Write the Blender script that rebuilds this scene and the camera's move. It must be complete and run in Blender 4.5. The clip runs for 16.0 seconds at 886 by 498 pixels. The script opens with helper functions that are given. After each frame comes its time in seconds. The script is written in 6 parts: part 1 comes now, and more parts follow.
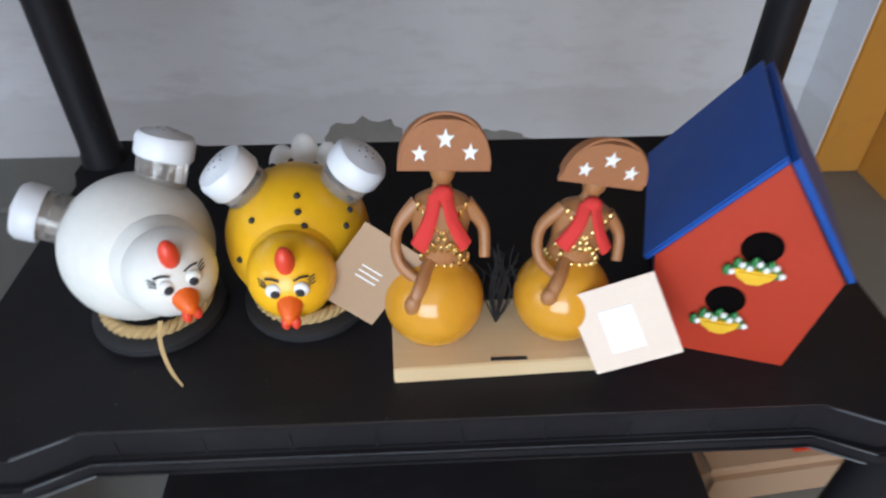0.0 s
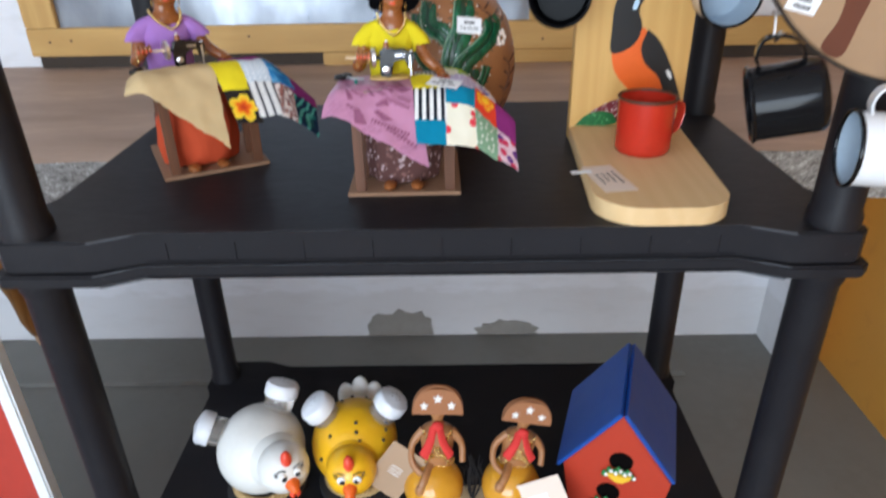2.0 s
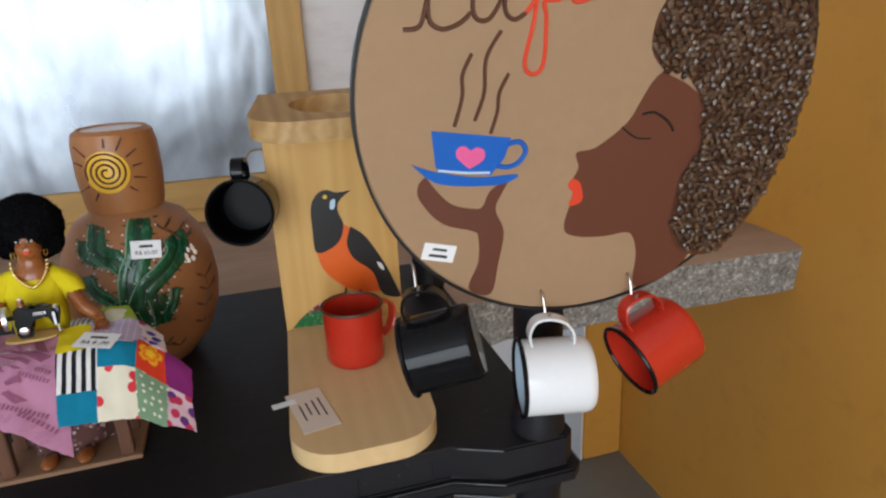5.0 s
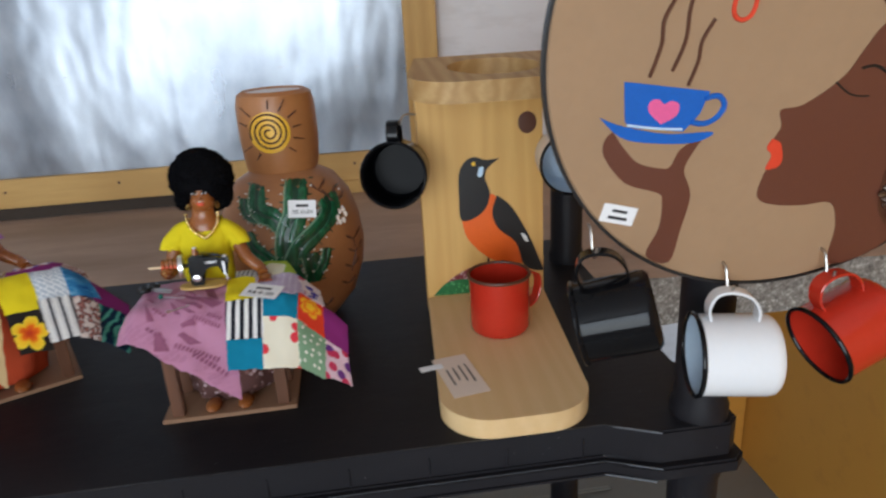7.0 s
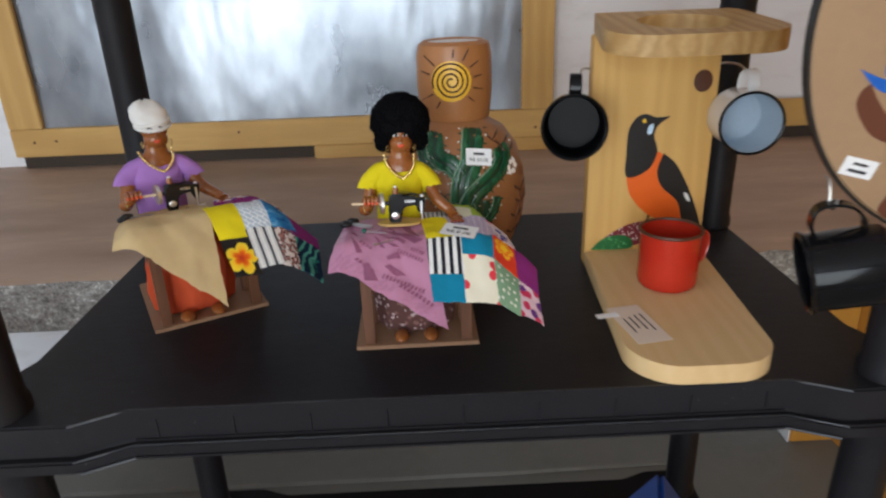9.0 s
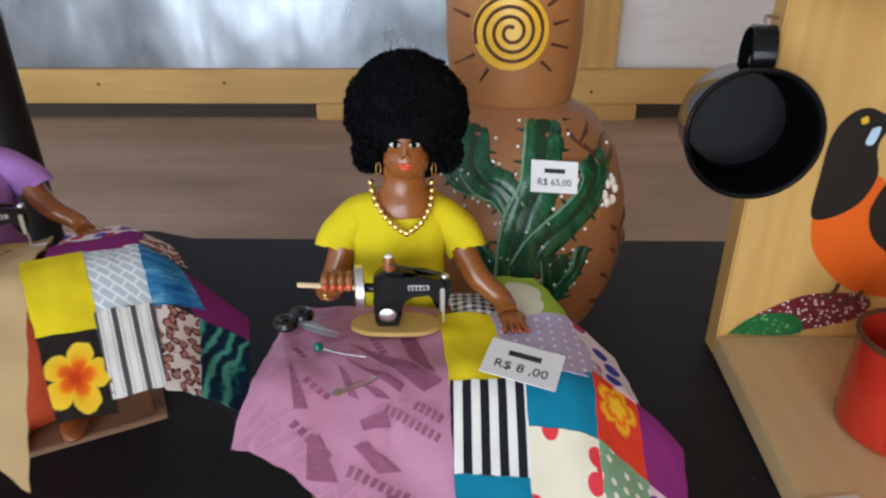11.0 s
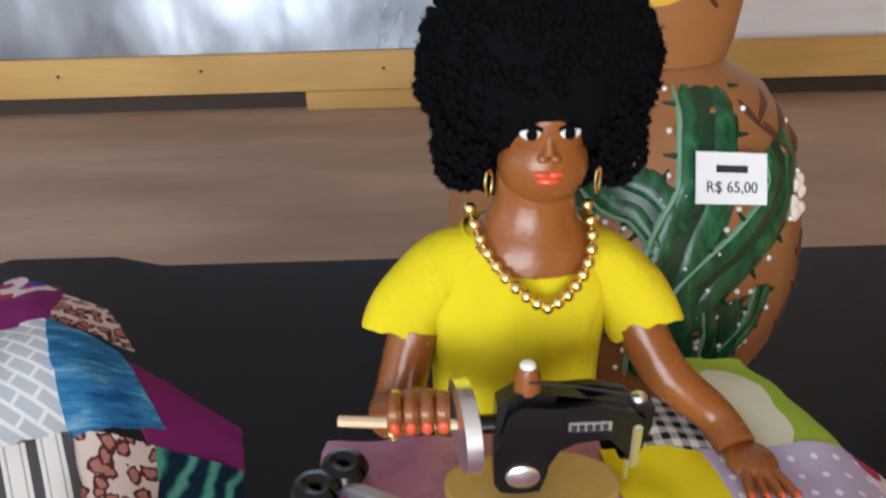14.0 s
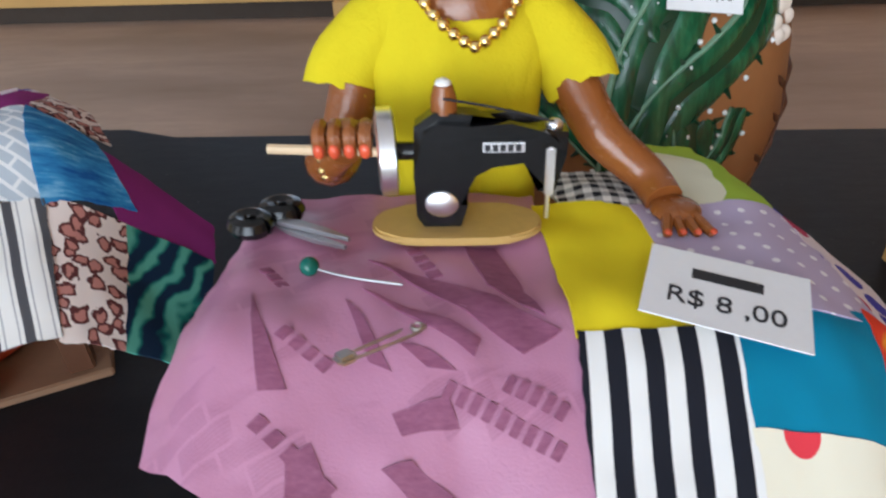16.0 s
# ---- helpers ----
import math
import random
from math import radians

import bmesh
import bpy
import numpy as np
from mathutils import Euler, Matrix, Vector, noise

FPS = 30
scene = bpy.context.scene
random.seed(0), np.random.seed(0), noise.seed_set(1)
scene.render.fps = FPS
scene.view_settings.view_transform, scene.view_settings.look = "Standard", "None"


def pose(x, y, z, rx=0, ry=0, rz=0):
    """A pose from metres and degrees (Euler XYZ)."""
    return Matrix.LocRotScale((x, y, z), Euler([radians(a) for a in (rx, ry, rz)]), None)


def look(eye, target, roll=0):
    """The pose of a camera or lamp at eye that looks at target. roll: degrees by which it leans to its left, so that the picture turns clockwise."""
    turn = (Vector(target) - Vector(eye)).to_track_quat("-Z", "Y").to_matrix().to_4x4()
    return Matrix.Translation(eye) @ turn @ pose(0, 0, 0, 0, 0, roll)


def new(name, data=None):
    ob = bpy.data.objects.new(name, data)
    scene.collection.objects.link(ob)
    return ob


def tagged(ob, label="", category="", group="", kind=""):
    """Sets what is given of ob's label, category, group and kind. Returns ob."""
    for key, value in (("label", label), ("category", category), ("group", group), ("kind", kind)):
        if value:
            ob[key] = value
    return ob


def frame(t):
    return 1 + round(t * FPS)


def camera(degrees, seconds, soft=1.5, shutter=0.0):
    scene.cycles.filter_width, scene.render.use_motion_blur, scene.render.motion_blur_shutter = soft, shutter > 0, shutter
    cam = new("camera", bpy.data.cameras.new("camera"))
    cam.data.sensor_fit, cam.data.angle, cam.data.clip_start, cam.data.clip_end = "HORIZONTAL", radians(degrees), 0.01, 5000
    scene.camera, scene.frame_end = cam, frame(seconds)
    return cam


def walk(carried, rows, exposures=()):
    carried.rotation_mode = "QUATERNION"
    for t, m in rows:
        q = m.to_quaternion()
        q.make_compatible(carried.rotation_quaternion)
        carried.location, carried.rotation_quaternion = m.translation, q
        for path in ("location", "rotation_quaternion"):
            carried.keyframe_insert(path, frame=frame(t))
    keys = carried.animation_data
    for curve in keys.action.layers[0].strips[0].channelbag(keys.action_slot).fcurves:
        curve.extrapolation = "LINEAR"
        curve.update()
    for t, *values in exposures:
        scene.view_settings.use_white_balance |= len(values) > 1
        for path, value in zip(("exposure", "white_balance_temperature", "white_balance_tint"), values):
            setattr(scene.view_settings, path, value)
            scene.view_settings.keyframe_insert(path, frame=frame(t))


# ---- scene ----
cam = camera(67.5, 16.0, soft=2.3, shutter=0.5)
PATH = [
    (0, (-0.025, -0.345, 1.216), (0.056, 1.185, -0.07), 0.3),
    (0.5, (-0.015, -0.454, 1.318), (0.076, 1.078, 0.036), 5.4),
    (1, (-0.015, -0.544, 1.437), (0.017, 1.091, 0.286), 3.2),
    (1.5, (-0.012, -0.618, 1.514), (0.037, 1.1, 0.492), 2.2),
    (2, (0.021, -0.654, 1.588), (0.0, 1.123, 0.671), -1.1),
    (2.5, (0.03, -0.672, 1.63), (0.117, 1.159, 0.832), 0.3),
    (3, (0.08, -0.672, 1.655), (0.322, 1.184, 0.951), -0.8),
    (3.5, (0.119, -0.671, 1.672), (0.523, 1.182, 1.036), -1.6),
    (4, (0.157, -0.643, 1.701), (0.636, 1.196, 1.076), -3.0),
    (4.2, (0.171, -0.622, 1.702), (0.694, 1.204, 1.077), -2.9),
    (6.3, (0.195, -0.503, 1.671), (0.549, 1.332, 0.96), -4.0),
    (6.5, (0.177, -0.503, 1.677), (0.469, 1.346, 0.973), -4.0),
    (7, (0.135, -0.528, 1.667), (0.34, 1.343, 0.989), -3.4),
    (7.5, (0.097, -0.562, 1.673), (0.242, 1.316, 0.998), -2.9),
    (8, (0.055, -0.588, 1.675), (0.127, 1.286, 0.982), -3.1),
    (8.2, (0.036, -0.61, 1.681), (0.095, 1.264, 0.985), -2.2),
    (8.5, (0.013, -0.605, 1.676), (0.04, 1.263, 0.962), -2.2),
    (9, (-0.01, -0.552, 1.66), (0.014, 1.299, 0.902), -2.2),
    (9.2, (-0.018, -0.511, 1.651), (-0.03, 1.343, 0.902), -2.5),
    (11.3, (-0.016, -0.125, 1.586), (-0.06, 1.661, 0.687), -0.0),
    (11.5, (-0.022, -0.114, 1.57), (-0.089, 1.687, 0.702), -0.3),
    (12, (-0.048, -0.084, 1.541), (-0.132, 1.667, 0.578), 0.1),
    (12.5, (-0.063, -0.057, 1.556), (-0.097, 1.726, 0.651), -0.8),
    (13, (-0.072, -0.014, 1.556), (-0.079, 1.767, 0.645), -1.1),
    (13.5, (-0.073, 0.014, 1.557), (-0.059, 1.8, 0.658), -1.4),
    (14, (-0.071, 0.018, 1.551), (-0.076, 1.793, 0.63), -1.7),
    (14.5, (-0.063, 0.006, 1.533), (-0.084, 1.746, 0.547), -1.6),
    (15, (-0.059, -0.009, 1.523), (-0.109, 1.711, 0.504), -1.8),
    (15.5, (-0.056, -0.014, 1.513), (-0.128, 1.685, 0.461), -2.0),
    (16, (-0.041, -0.014, 1.504), (-0.16, 1.667, 0.427), -2.3),
]
walk(cam, [(t, look(eye, target, roll)) for t, eye, target, roll in PATH],
     exposures=[(0, 0.39, 6050, 10), (0.6, 0.42, 6250, 10), (1.5, 0.48, 6050, 10), (2.3, 0.46, 6100, 10), (3.3, 0.02, 6600, 10), (4.2, 0.0, 6600, 10), (6.4, -0.04, 6200, 10), (7.4, -0.05, 6450, 10), (9.2, 0.0, 6550, 10),
                (11.3, 0.22, 6300, 10), (12.5, 0.30, 6450, 12), (14.0, 0.44, 6500, 12), (15.0, 0.50, 6300, 12), (16, 0.36, 6100, 10)])

# ---- world and light ----
world = bpy.data.worlds.new("world")
scene.world = world
world.use_nodes = True
wn = world.node_tree
sky = wn.nodes.new("ShaderNodeTexSky")
sky.sky_type, sky.sun_disc = "NISHITA", False
sky.sun_elevation, sky.sun_rotation = radians(50), radians(200)
wn.links.new(sky.outputs[0], wn.nodes["Background"].inputs[0])
wn.nodes["Background"].inputs[1].default_value = 0.12


def area_lamp(name, x, y, z, sx, sz, power, target, color):
    lamp = bpy.data.lights.new(name, "AREA")
    lamp.shape, lamp.size, lamp.size_y, lamp.energy, lamp.color = "RECTANGLE", sx, sz, power, color
    ob = new(name, lamp)
    ob.matrix_world = look((x, y, z), target)
    return ob


# area lamps: daylight from the opening behind the camera, plus an added side fill
area_lamp("daylight_front", -1.0, -3.45, 1.72, 2.6, 2.0, 112, (-1.0, 1.0, 1.7), (0.84, 0.93, 1.0))
area_lamp("side_fill", -3.45, -1.6, 1.95, 1.8, 1.5, 13, (1.0, -1.4, 1.7), (0.95, 0.97, 1.0))


# ---- materials ----
class Nodes:
    """A Principled material with short calls for the nodes that the surfaces here need."""

    def __init__(self, name, rough=0.6, metal=0.0, spec=0.5):
        self.mat = bpy.data.materials.new(name)
        self.mat.use_nodes = True
        self.t = self.mat.node_tree
        self.b = self.t.nodes["Principled BSDF"]
        self.b.inputs["Roughness"].default_value = rough
        self.b.inputs["Metallic"].default_value = metal
        self.b.inputs["Specular IOR Level"].default_value = spec
        self.coord = self.t.nodes.new("ShaderNodeTexCoord").outputs["Object"]

    def link(self, a, b):
        self.t.links.new(a, b)

    def mapped(self, scale=(1, 1, 1), rot=(0, 0, 0), loc=(0, 0, 0)):
        n = self.t.nodes.new("ShaderNodeMapping")
        n.inputs["Scale"].default_value = scale
        n.inputs["Rotation"].default_value = [radians(a) for a in rot]
        n.inputs["Location"].default_value = loc
        self.link(self.coord, n.inputs["Vector"])
        return n.outputs[0]

    def noise(self, scale, detail=4, rough=0.6, vec=None, distort=0.0):
        n = self.t.nodes.new("ShaderNodeTexNoise")
        n.inputs["Scale"].default_value, n.inputs["Detail"].default_value = scale, detail
        n.inputs["Roughness"].default_value, n.inputs["Distortion"].default_value = rough, distort
        self.link(vec or self.coord, n.inputs["Vector"])
        return n.outputs["Fac"]

    def voronoi(self, scale, feature="F1", vec=None, out="Distance", rand=1.0, flat=False):
        n = self.t.nodes.new("ShaderNodeTexVoronoi")
        if flat:
            n.voronoi_dimensions = "2D"
        n.feature = feature
        n.inputs["Scale"].default_value, n.inputs["Randomness"].default_value = scale, rand
        self.link(vec or self.coord, n.inputs["Vector"])
        return n.outputs[out]

    def wave(self, scale, distort=0.0, vec=None, axis="X", detail=2, dscale=1.0, kind="BANDS"):
        n = self.t.nodes.new("ShaderNodeTexWave")
        n.wave_type = kind
        if kind == "BANDS":
            n.bands_direction = axis
        n.inputs["Scale"].default_value, n.inputs["Distortion"].default_value = scale, distort
        n.inputs["Detail"].default_value, n.inputs["Detail Scale"].default_value = detail, dscale
        self.link(vec or self.coord, n.inputs["Vector"])
        return n.outputs["Fac"]

    def ramp(self, fac, stops, hard=False):
        n = self.t.nodes.new("ShaderNodeValToRGB")
        if hard:
            n.color_ramp.interpolation = "CONSTANT"
        e = n.color_ramp.elements
        while len(e) < len(stops):
            e.new(0.5)
        for el, (p, c) in zip(e, stops):
            el.position, el.color = p, (*c, 1)
        self.link(fac, n.inputs[0])
        return n.outputs[0]

    def mix(self, fac, a, b, mode="MIX"):
        n = self.t.nodes.new("ShaderNodeMix")
        n.data_type, n.blend_type = "RGBA", mode
        for val, s in ((fac, n.inputs[0]), (a, n.inputs[6]), (b, n.inputs[7])):
            if isinstance(val, (int, float)):
                s.default_value = val
            elif isinstance(val, tuple):
                s.default_value = (*val, 1)
            else:
                self.link(val, s)
        return n.outputs[2]

    def color(self, c):
        s = self.b.inputs["Base Color"]
        if isinstance(c, tuple):
            s.default_value = (*c, 1)
        else:
            self.link(c, s)
        return self

    def roughness(self, fac, lo, hi):
        n = self.t.nodes.new("ShaderNodeMapRange")
        n.inputs["To Min"].default_value, n.inputs["To Max"].default_value = lo, hi
        self.link(fac, n.inputs[0])
        self.link(n.outputs[0], self.b.inputs["Roughness"])
        return self

    def bump(self, h, strength=0.3, dist=0.001):
        n = self.t.nodes.new("ShaderNodeBump")
        n.inputs["Strength"].default_value, n.inputs["Distance"].default_value = strength, dist
        self.link(h, n.inputs["Height"])
        self.link(n.outputs[0], self.b.inputs["Normal"])
        return self


def mul(c, k):
    return tuple(min(1, v * k) for v in c)


def plain(name, c, rough=0.5, vary=0.12, scale=60, bump=0.1, metal=0.0, spec=0.5, dist=0.0005):
    """Paint, plastic or clay: a colour with broad and fine variation."""
    m = Nodes(name, rough, metal, spec)
    a = m.noise(scale, 4)
    b = m.noise(scale * 6, 3)
    col = m.mix(a, mul(c, 1 - vary), mul(c, 1 + vary))
    m.color(m.mix(m.ramp(b, [(0.35, (0, 0, 0)), (0.75, (1, 1, 1))]), col, mul(c, 1 - vary * 0.6)))
    m.roughness(a, rough * 0.8, min(1, rough * 1.2))
    if bump:
        m.bump(b, bump, dist)
    return m.mat


def fabric(name, c, vary=0.1, weave=1800, rough=0.9):
    m = Nodes(name, rough, 0, 0.2)
    a = m.noise(45, 3)
    m.color(m.mix(a, mul(c, 1 - vary), mul(c, 1 + vary)))
    w = m.mix(0.5, m.wave(weave, 0.5, axis="X"), m.wave(weave, 0.5, axis="Y"))
    m.bump(w, 0.25, 0.0003)
    return m


def fabric_mat(name, c, **k):
    return fabric(name, c, **k).mat


def wood(name, c, dark, scale=9.0, along="Z", rough=0.55):
    m = Nodes(name, rough, 0, 0.35)
    s = {"Z": (1, 1, 0.08), "X": (0.08, 1, 1), "Y": (1, 0.08, 1)}[along]
    v = m.mapped(s)
    rings = m.mix(0.35, m.wave(scale, 8, v, "X", 3, 1.5), m.noise(scale * 4, 4, 0.65, v))
    fine = m.noise(140, 5, 0.7, v)
    big = m.noise(5, 3)
    col = m.mix(m.ramp(rings, [(0.2, (0, 0, 0)), (0.9, (1, 1, 1))]), dark, c)
    col = m.mix(fine, mul(dark, 0.9), col)
    col = m.mix(big, col, m.mix(0.35, col, mul(c, 1.15)))
    m.color(col).bump(fine, 0.15, 0.0006)
    return m.mat


def metal_mat(name, c, rough):
    m = Nodes(name, rough, 1.0)
    m.color(c).roughness(m.noise(50, 4), rough * 0.7, rough * 1.5)
    return m.mat


# white painted wall with damp, grey scuffs
m = Nodes("white_wall_paint", 0.75)
n1, n2, n3 = m.noise(1.3, 5), m.noise(7, 5, vec=m.mapped((1, 1, 3.0))), m.noise(90, 4)
c = m.mix(m.ramp(n1, [(0.3, (0, 0, 0)), (0.75, (1, 1, 1))]), (0.78, 0.78, 0.81), (0.86, 0.865, 0.89))
c = m.mix(m.ramp(n2, [(0.5, (0, 0, 0)), (0.85, (0.6, 0.6, 0.6))]), c, (0.6, 0.58, 0.57))
sep = m.t.nodes.new("ShaderNodeSeparateXYZ")
m.link(m.coord, sep.inputs[0])
edge = m.t.nodes.new("ShaderNodeMath")
edge.operation = "MULTIPLY_ADD"
edge.inputs[1].default_value = 0.16
m.link(m.noise(5, 5, vec=m.mapped((1, 1, 2.5))), edge.inputs[0])
m.link(sep.outputs[2], edge.inputs[2])
c = m.mix(m.ramp(edge.outputs[0], [(0.0, (0.7, 0.7, 0.7)), (0.30, (0.5, 0.5, 0.5)), (0.32, (0, 0, 0))]), c, (0.66, 0.65, 0.645))
M_WHITE = m.color(c).bump(n3, 0.25, 0.002).mat

m = Nodes("ochre_wall_paint", 0.55)
n1, n2, n3 = m.noise(1.6, 4), m.noise(14, 5), m.noise(120, 3)
c = m.mix(n1, (0.56, 0.25, 0.035), (0.66, 0.31, 0.05))
c = m.mix(m.ramp(n2, [(0.55, (0, 0, 0)), (0.8, (0.7, 0.7, 0.7))]), c, (0.5, 0.22, 0.04))
M_OCHRE = m.color(c).bump(n3, 0.2, 0.0015).mat

m = Nodes("cement_floor", 0.6)
n1, n2, n3 = m.noise(2.2, 6), m.noise(22, 6), m.noise(180, 3)
c = m.mix(n1, (0.14, 0.133, 0.115), (0.25, 0.242, 0.222))
c = m.mix(m.ramp(n2, [(0.42, (0, 0, 0)), (0.75, (1, 1, 1))]), c, (0.21, 0.205, 0.186))
M_FLOOR = m.color(c).roughness(n2, 0.45, 0.8).bump(n3, 0.3, 0.001).mat

m = Nodes("cement_ledge_top", 0.65)
v = m.mapped((0.6, 2.4, 1))
n1, n2, n3 = m.noise(2.5, 6, vec=v), m.noise(26, 6, 0.7, v), m.noise(220, 3)
c = m.mix(m.ramp(n1, [(0.3, (0, 0, 0)), (0.7, (1, 1, 1))]), (0.29, 0.190, 0.132), (0.50, 0.350, 0.262))
c = m.mix(m.ramp(n2, [(0.4, (0, 0, 0)), (0.8, (0.8, 0.8, 0.8))]), c, (0.38, 0.28, 0.215))
M_LEDGE = m.color(c).roughness(n2, 0.4, 0.8).bump(n3, 0.3, 0.001).mat

m = Nodes("granite_ledge_edge", 0.5)
n1 = m.voronoi(95, out="Color")
n2, n3 = m.noise(130, 4, 0.75), m.noise(12, 4)
c = m.ramp(m.mix(0.5, n2, m.noise(48, 5, 0.8)), [(0.40, (0.09, 0.082, 0.075)), (0.48, (0.26, 0.245, 0.225)), (0.55, (0.40, 0.385, 0.36)), (0.60, (0.82, 0.81, 0.79))])
c = m.mix(n3, c, m.mix(0.5, c, (0.2, 0.19, 0.175)))
M_GRANITE = m.color(c).bump(n2, 0.5, 0.002).mat

m = Nodes("bare_cement_patch", 0.9)
n1, n2 = m.noise(20, 6), m.noise(120, 4)
M_PATCH = m.color(m.mix(n1, (0.24, 0.225, 0.20), (0.36, 0.34, 0.31))).bump(n2, 0.6, 0.004).mat

m = Nodes("black_shelf_plastic", 0.5, 0, 0.16)
n1, n2, n3 = m.noise(5, 5), m.noise(420, 2), m.noise(38, 5, 0.75, m.mapped((1, 4, 1)))
c = m.mix(n1, (0.009, 0.0085, 0.0105), (0.017, 0.0160, 0.0190))
c = m.mix(m.ramp(n3, [(0.66, (0, 0, 0)), (0.9, (0.6, 0.6, 0.6))]), c, (0.06, 0.058, 0.06))
c = m.mix(m.ramp(m.voronoi(70), [(0.0, (0.9, 0.9, 0.9)), (0.05, (0, 0, 0))]), c, (0.22, 0.215, 0.21))
c = m.mix(m.ramp(m.noise(3.2, 6, 0.7, m.mapped((1, 2.2, 1))), [(0.52, (0, 0, 0)), (0.72, (0.5, 0.5, 0.5))]), c, (0.030, 0.029, 0.031))
M_SHELF = m.color(c).roughness(n3, 0.38, 0.6).bump(n2, 0.3, 0.0005).mat
M_SHELF_EDGE = plain("worn_plastic_edge", (0.062, 0.066, 0.076), 0.45, 0.4, 90)

# galvanised sheet: cloudy, brushed, dented
m = Nodes("galvanised_sheet", 0.3, 1.0)
n1, n2 = m.noise(3.0, 5, vec=m.mapped((1.3, 1, 0.7))), m.noise(90, 2, vec=m.mapped((0.5, 1, 0.25)))
n3, n4 = m.noise(1.9, 3, 0.45, m.mapped((1.8, 1, 0.9))), m.noise(28, 3, 0.7, m.mapped((0.6, 1, 1.8)))
c = m.mix(m.ramp(n1, [(0.3, (0, 0, 0)), (0.7, (1, 1, 1))]), (0.18, 0.198, 0.23), (0.39, 0.42, 0.465))
c = m.mix(m.ramp(n4, [(0.68, (0, 0, 0)), (0.74, (1, 1, 1))]), c, (0.30, 0.30, 0.31))
m.color(c).roughness(n1, 0.18, 0.42)
M_SHEET = m.bump(m.mix(0.004, n3, n2), 0.55, 0.034).mat

M_PINE_FRAME = wood("pine_frame", (0.66, 0.42, 0.15), (0.5, 0.29, 0.09), 6, "X", 0.5)
M_PINE_STILE = wood("pine_frame_upright", (0.66, 0.42, 0.15), (0.5, 0.29, 0.09), 6, "Z", 0.5)
M_BOARD = wood("pine_board", (0.70, 0.43, 0.145), (0.58, 0.325, 0.095), 13, "Z", 0.5)
M_BOARD_FLAT = wood("pine_board_flat", (0.72, 0.51, 0.27), (0.66, 0.445, 0.215), 15, "Y", 0.55)
M_BLOCK = wood("pale_pine_block", (0.74, 0.58, 0.36), (0.62, 0.45, 0.25), 12, "X", 0.6)
M_BROWN_WOOD = wood("brown_stained_wood", (0.17, 0.07, 0.035), (0.10, 0.04, 0.02), 20, "Z", 0.5)
M_MDF = plain("brown_mdf", (0.29, 0.16, 0.09), 0.7, 0.15, 40)
# near-black colour that stands for the shade in the gap under the rail
M_SHADOW_GAP = plain("shadow_gap_dark", (0.05, 0.035, 0.025), 0.8)

M_BLACK_ENAMEL = plain("black_enamel", (0.006, 0.006, 0.007), 0.10, 0.2, 30, 0.02, spec=0.2)
M_BLACK_INSIDE = plain("black_enamel_inside", (0.004, 0.004, 0.005), 0.24, 0.2, 30, 0.05, spec=0.05)
M_RED_ENAMEL = plain("red_enamel", (0.50, 0.030, 0.014), 0.16, 0.1, 30, 0.03)
M_WHITE_ENAMEL = plain("white_enamel", (0.80, 0.81, 0.83), 0.14, 0.03, 30, 0.03)
M_BLUE_ENAMEL = plain("pale_blue_enamel", (0.48, 0.58, 0.68), 0.2, 0.08, 40, 0.03)
M_STEEL = metal_mat("steel_wire", (0.5, 0.48, 0.45), 0.3)
M_SILVER = metal_mat("silver_paint", (0.86, 0.86, 0.87), 0.28)
M_GOLD = metal_mat("gold_bead", (0.93, 0.72, 0.30), 0.2)
M_PAPER = plain("white_paper", (0.82, 0.82, 0.83), 0.7, 0.03, 80, 0.05)
M_KRAFT = plain("kraft_card", (0.40, 0.27, 0.17), 0.8, 0.1, 120, 0.15)
M_CARD = plain("cream_card", (0.74, 0.62, 0.52), 0.75, 0.06, 90, 0.1)
M_INK = plain("dark_ink", (0.02, 0.02, 0.025), 0.7)

m = Nodes("brown_skin_clay", 0.2)
n1, n2 = m.noise(70, 3), m.noise(500, 2)
m.roughness(m.noise(160, 3), 0.14, 0.36)
M_CLAY_SKIN = m.color(m.mix(n1, (0.21, 0.062, 0.014), (0.31, 0.102, 0.026))).bump(m.mix(0.3, n1, n2), 0.4, 0.0011).mat
M_TERRA = plain("terracotta_clay", (0.32, 0.130, 0.048), 0.42, 0.15, 18, 0.15)
M_TERRA_LIGHT = plain("terracotta_cap", (0.37, 0.150, 0.050), 0.4, 0.12, 25, 0.12)
M_SUN = plain("yellow_sun_paint", (0.78, 0.44, 0.03), 0.35, 0.1, 70)
M_DARK_PAINT = plain("dark_brown_paint", (0.09, 0.03, 0.014), 0.45)
m = Nodes("cactus_green_paint", 0.25)
n1 = m.noise(60, 4, 0.6, m.mapped((3, 3, 0.6)))
M_CACTUS = m.color(m.ramp(n1, [(0.35, (0.005, 0.042, 0.019)), (0.52, (0.009, 0.088, 0.036)), (0.66, (0.022, 0.14, 0.062)), (0.76, (0.17, 0.33, 0.22))])).bump(n1, 0.4, 0.001).mat
M_CACTUS_PALE = plain("cactus_pale_paint", (0.20, 0.36, 0.24), 0.3, 0.3, 90)
M_CACTUS_DARK = plain("cactus_dark_paint", (0.005, 0.040, 0.018), 0.3, 0.25, 90)

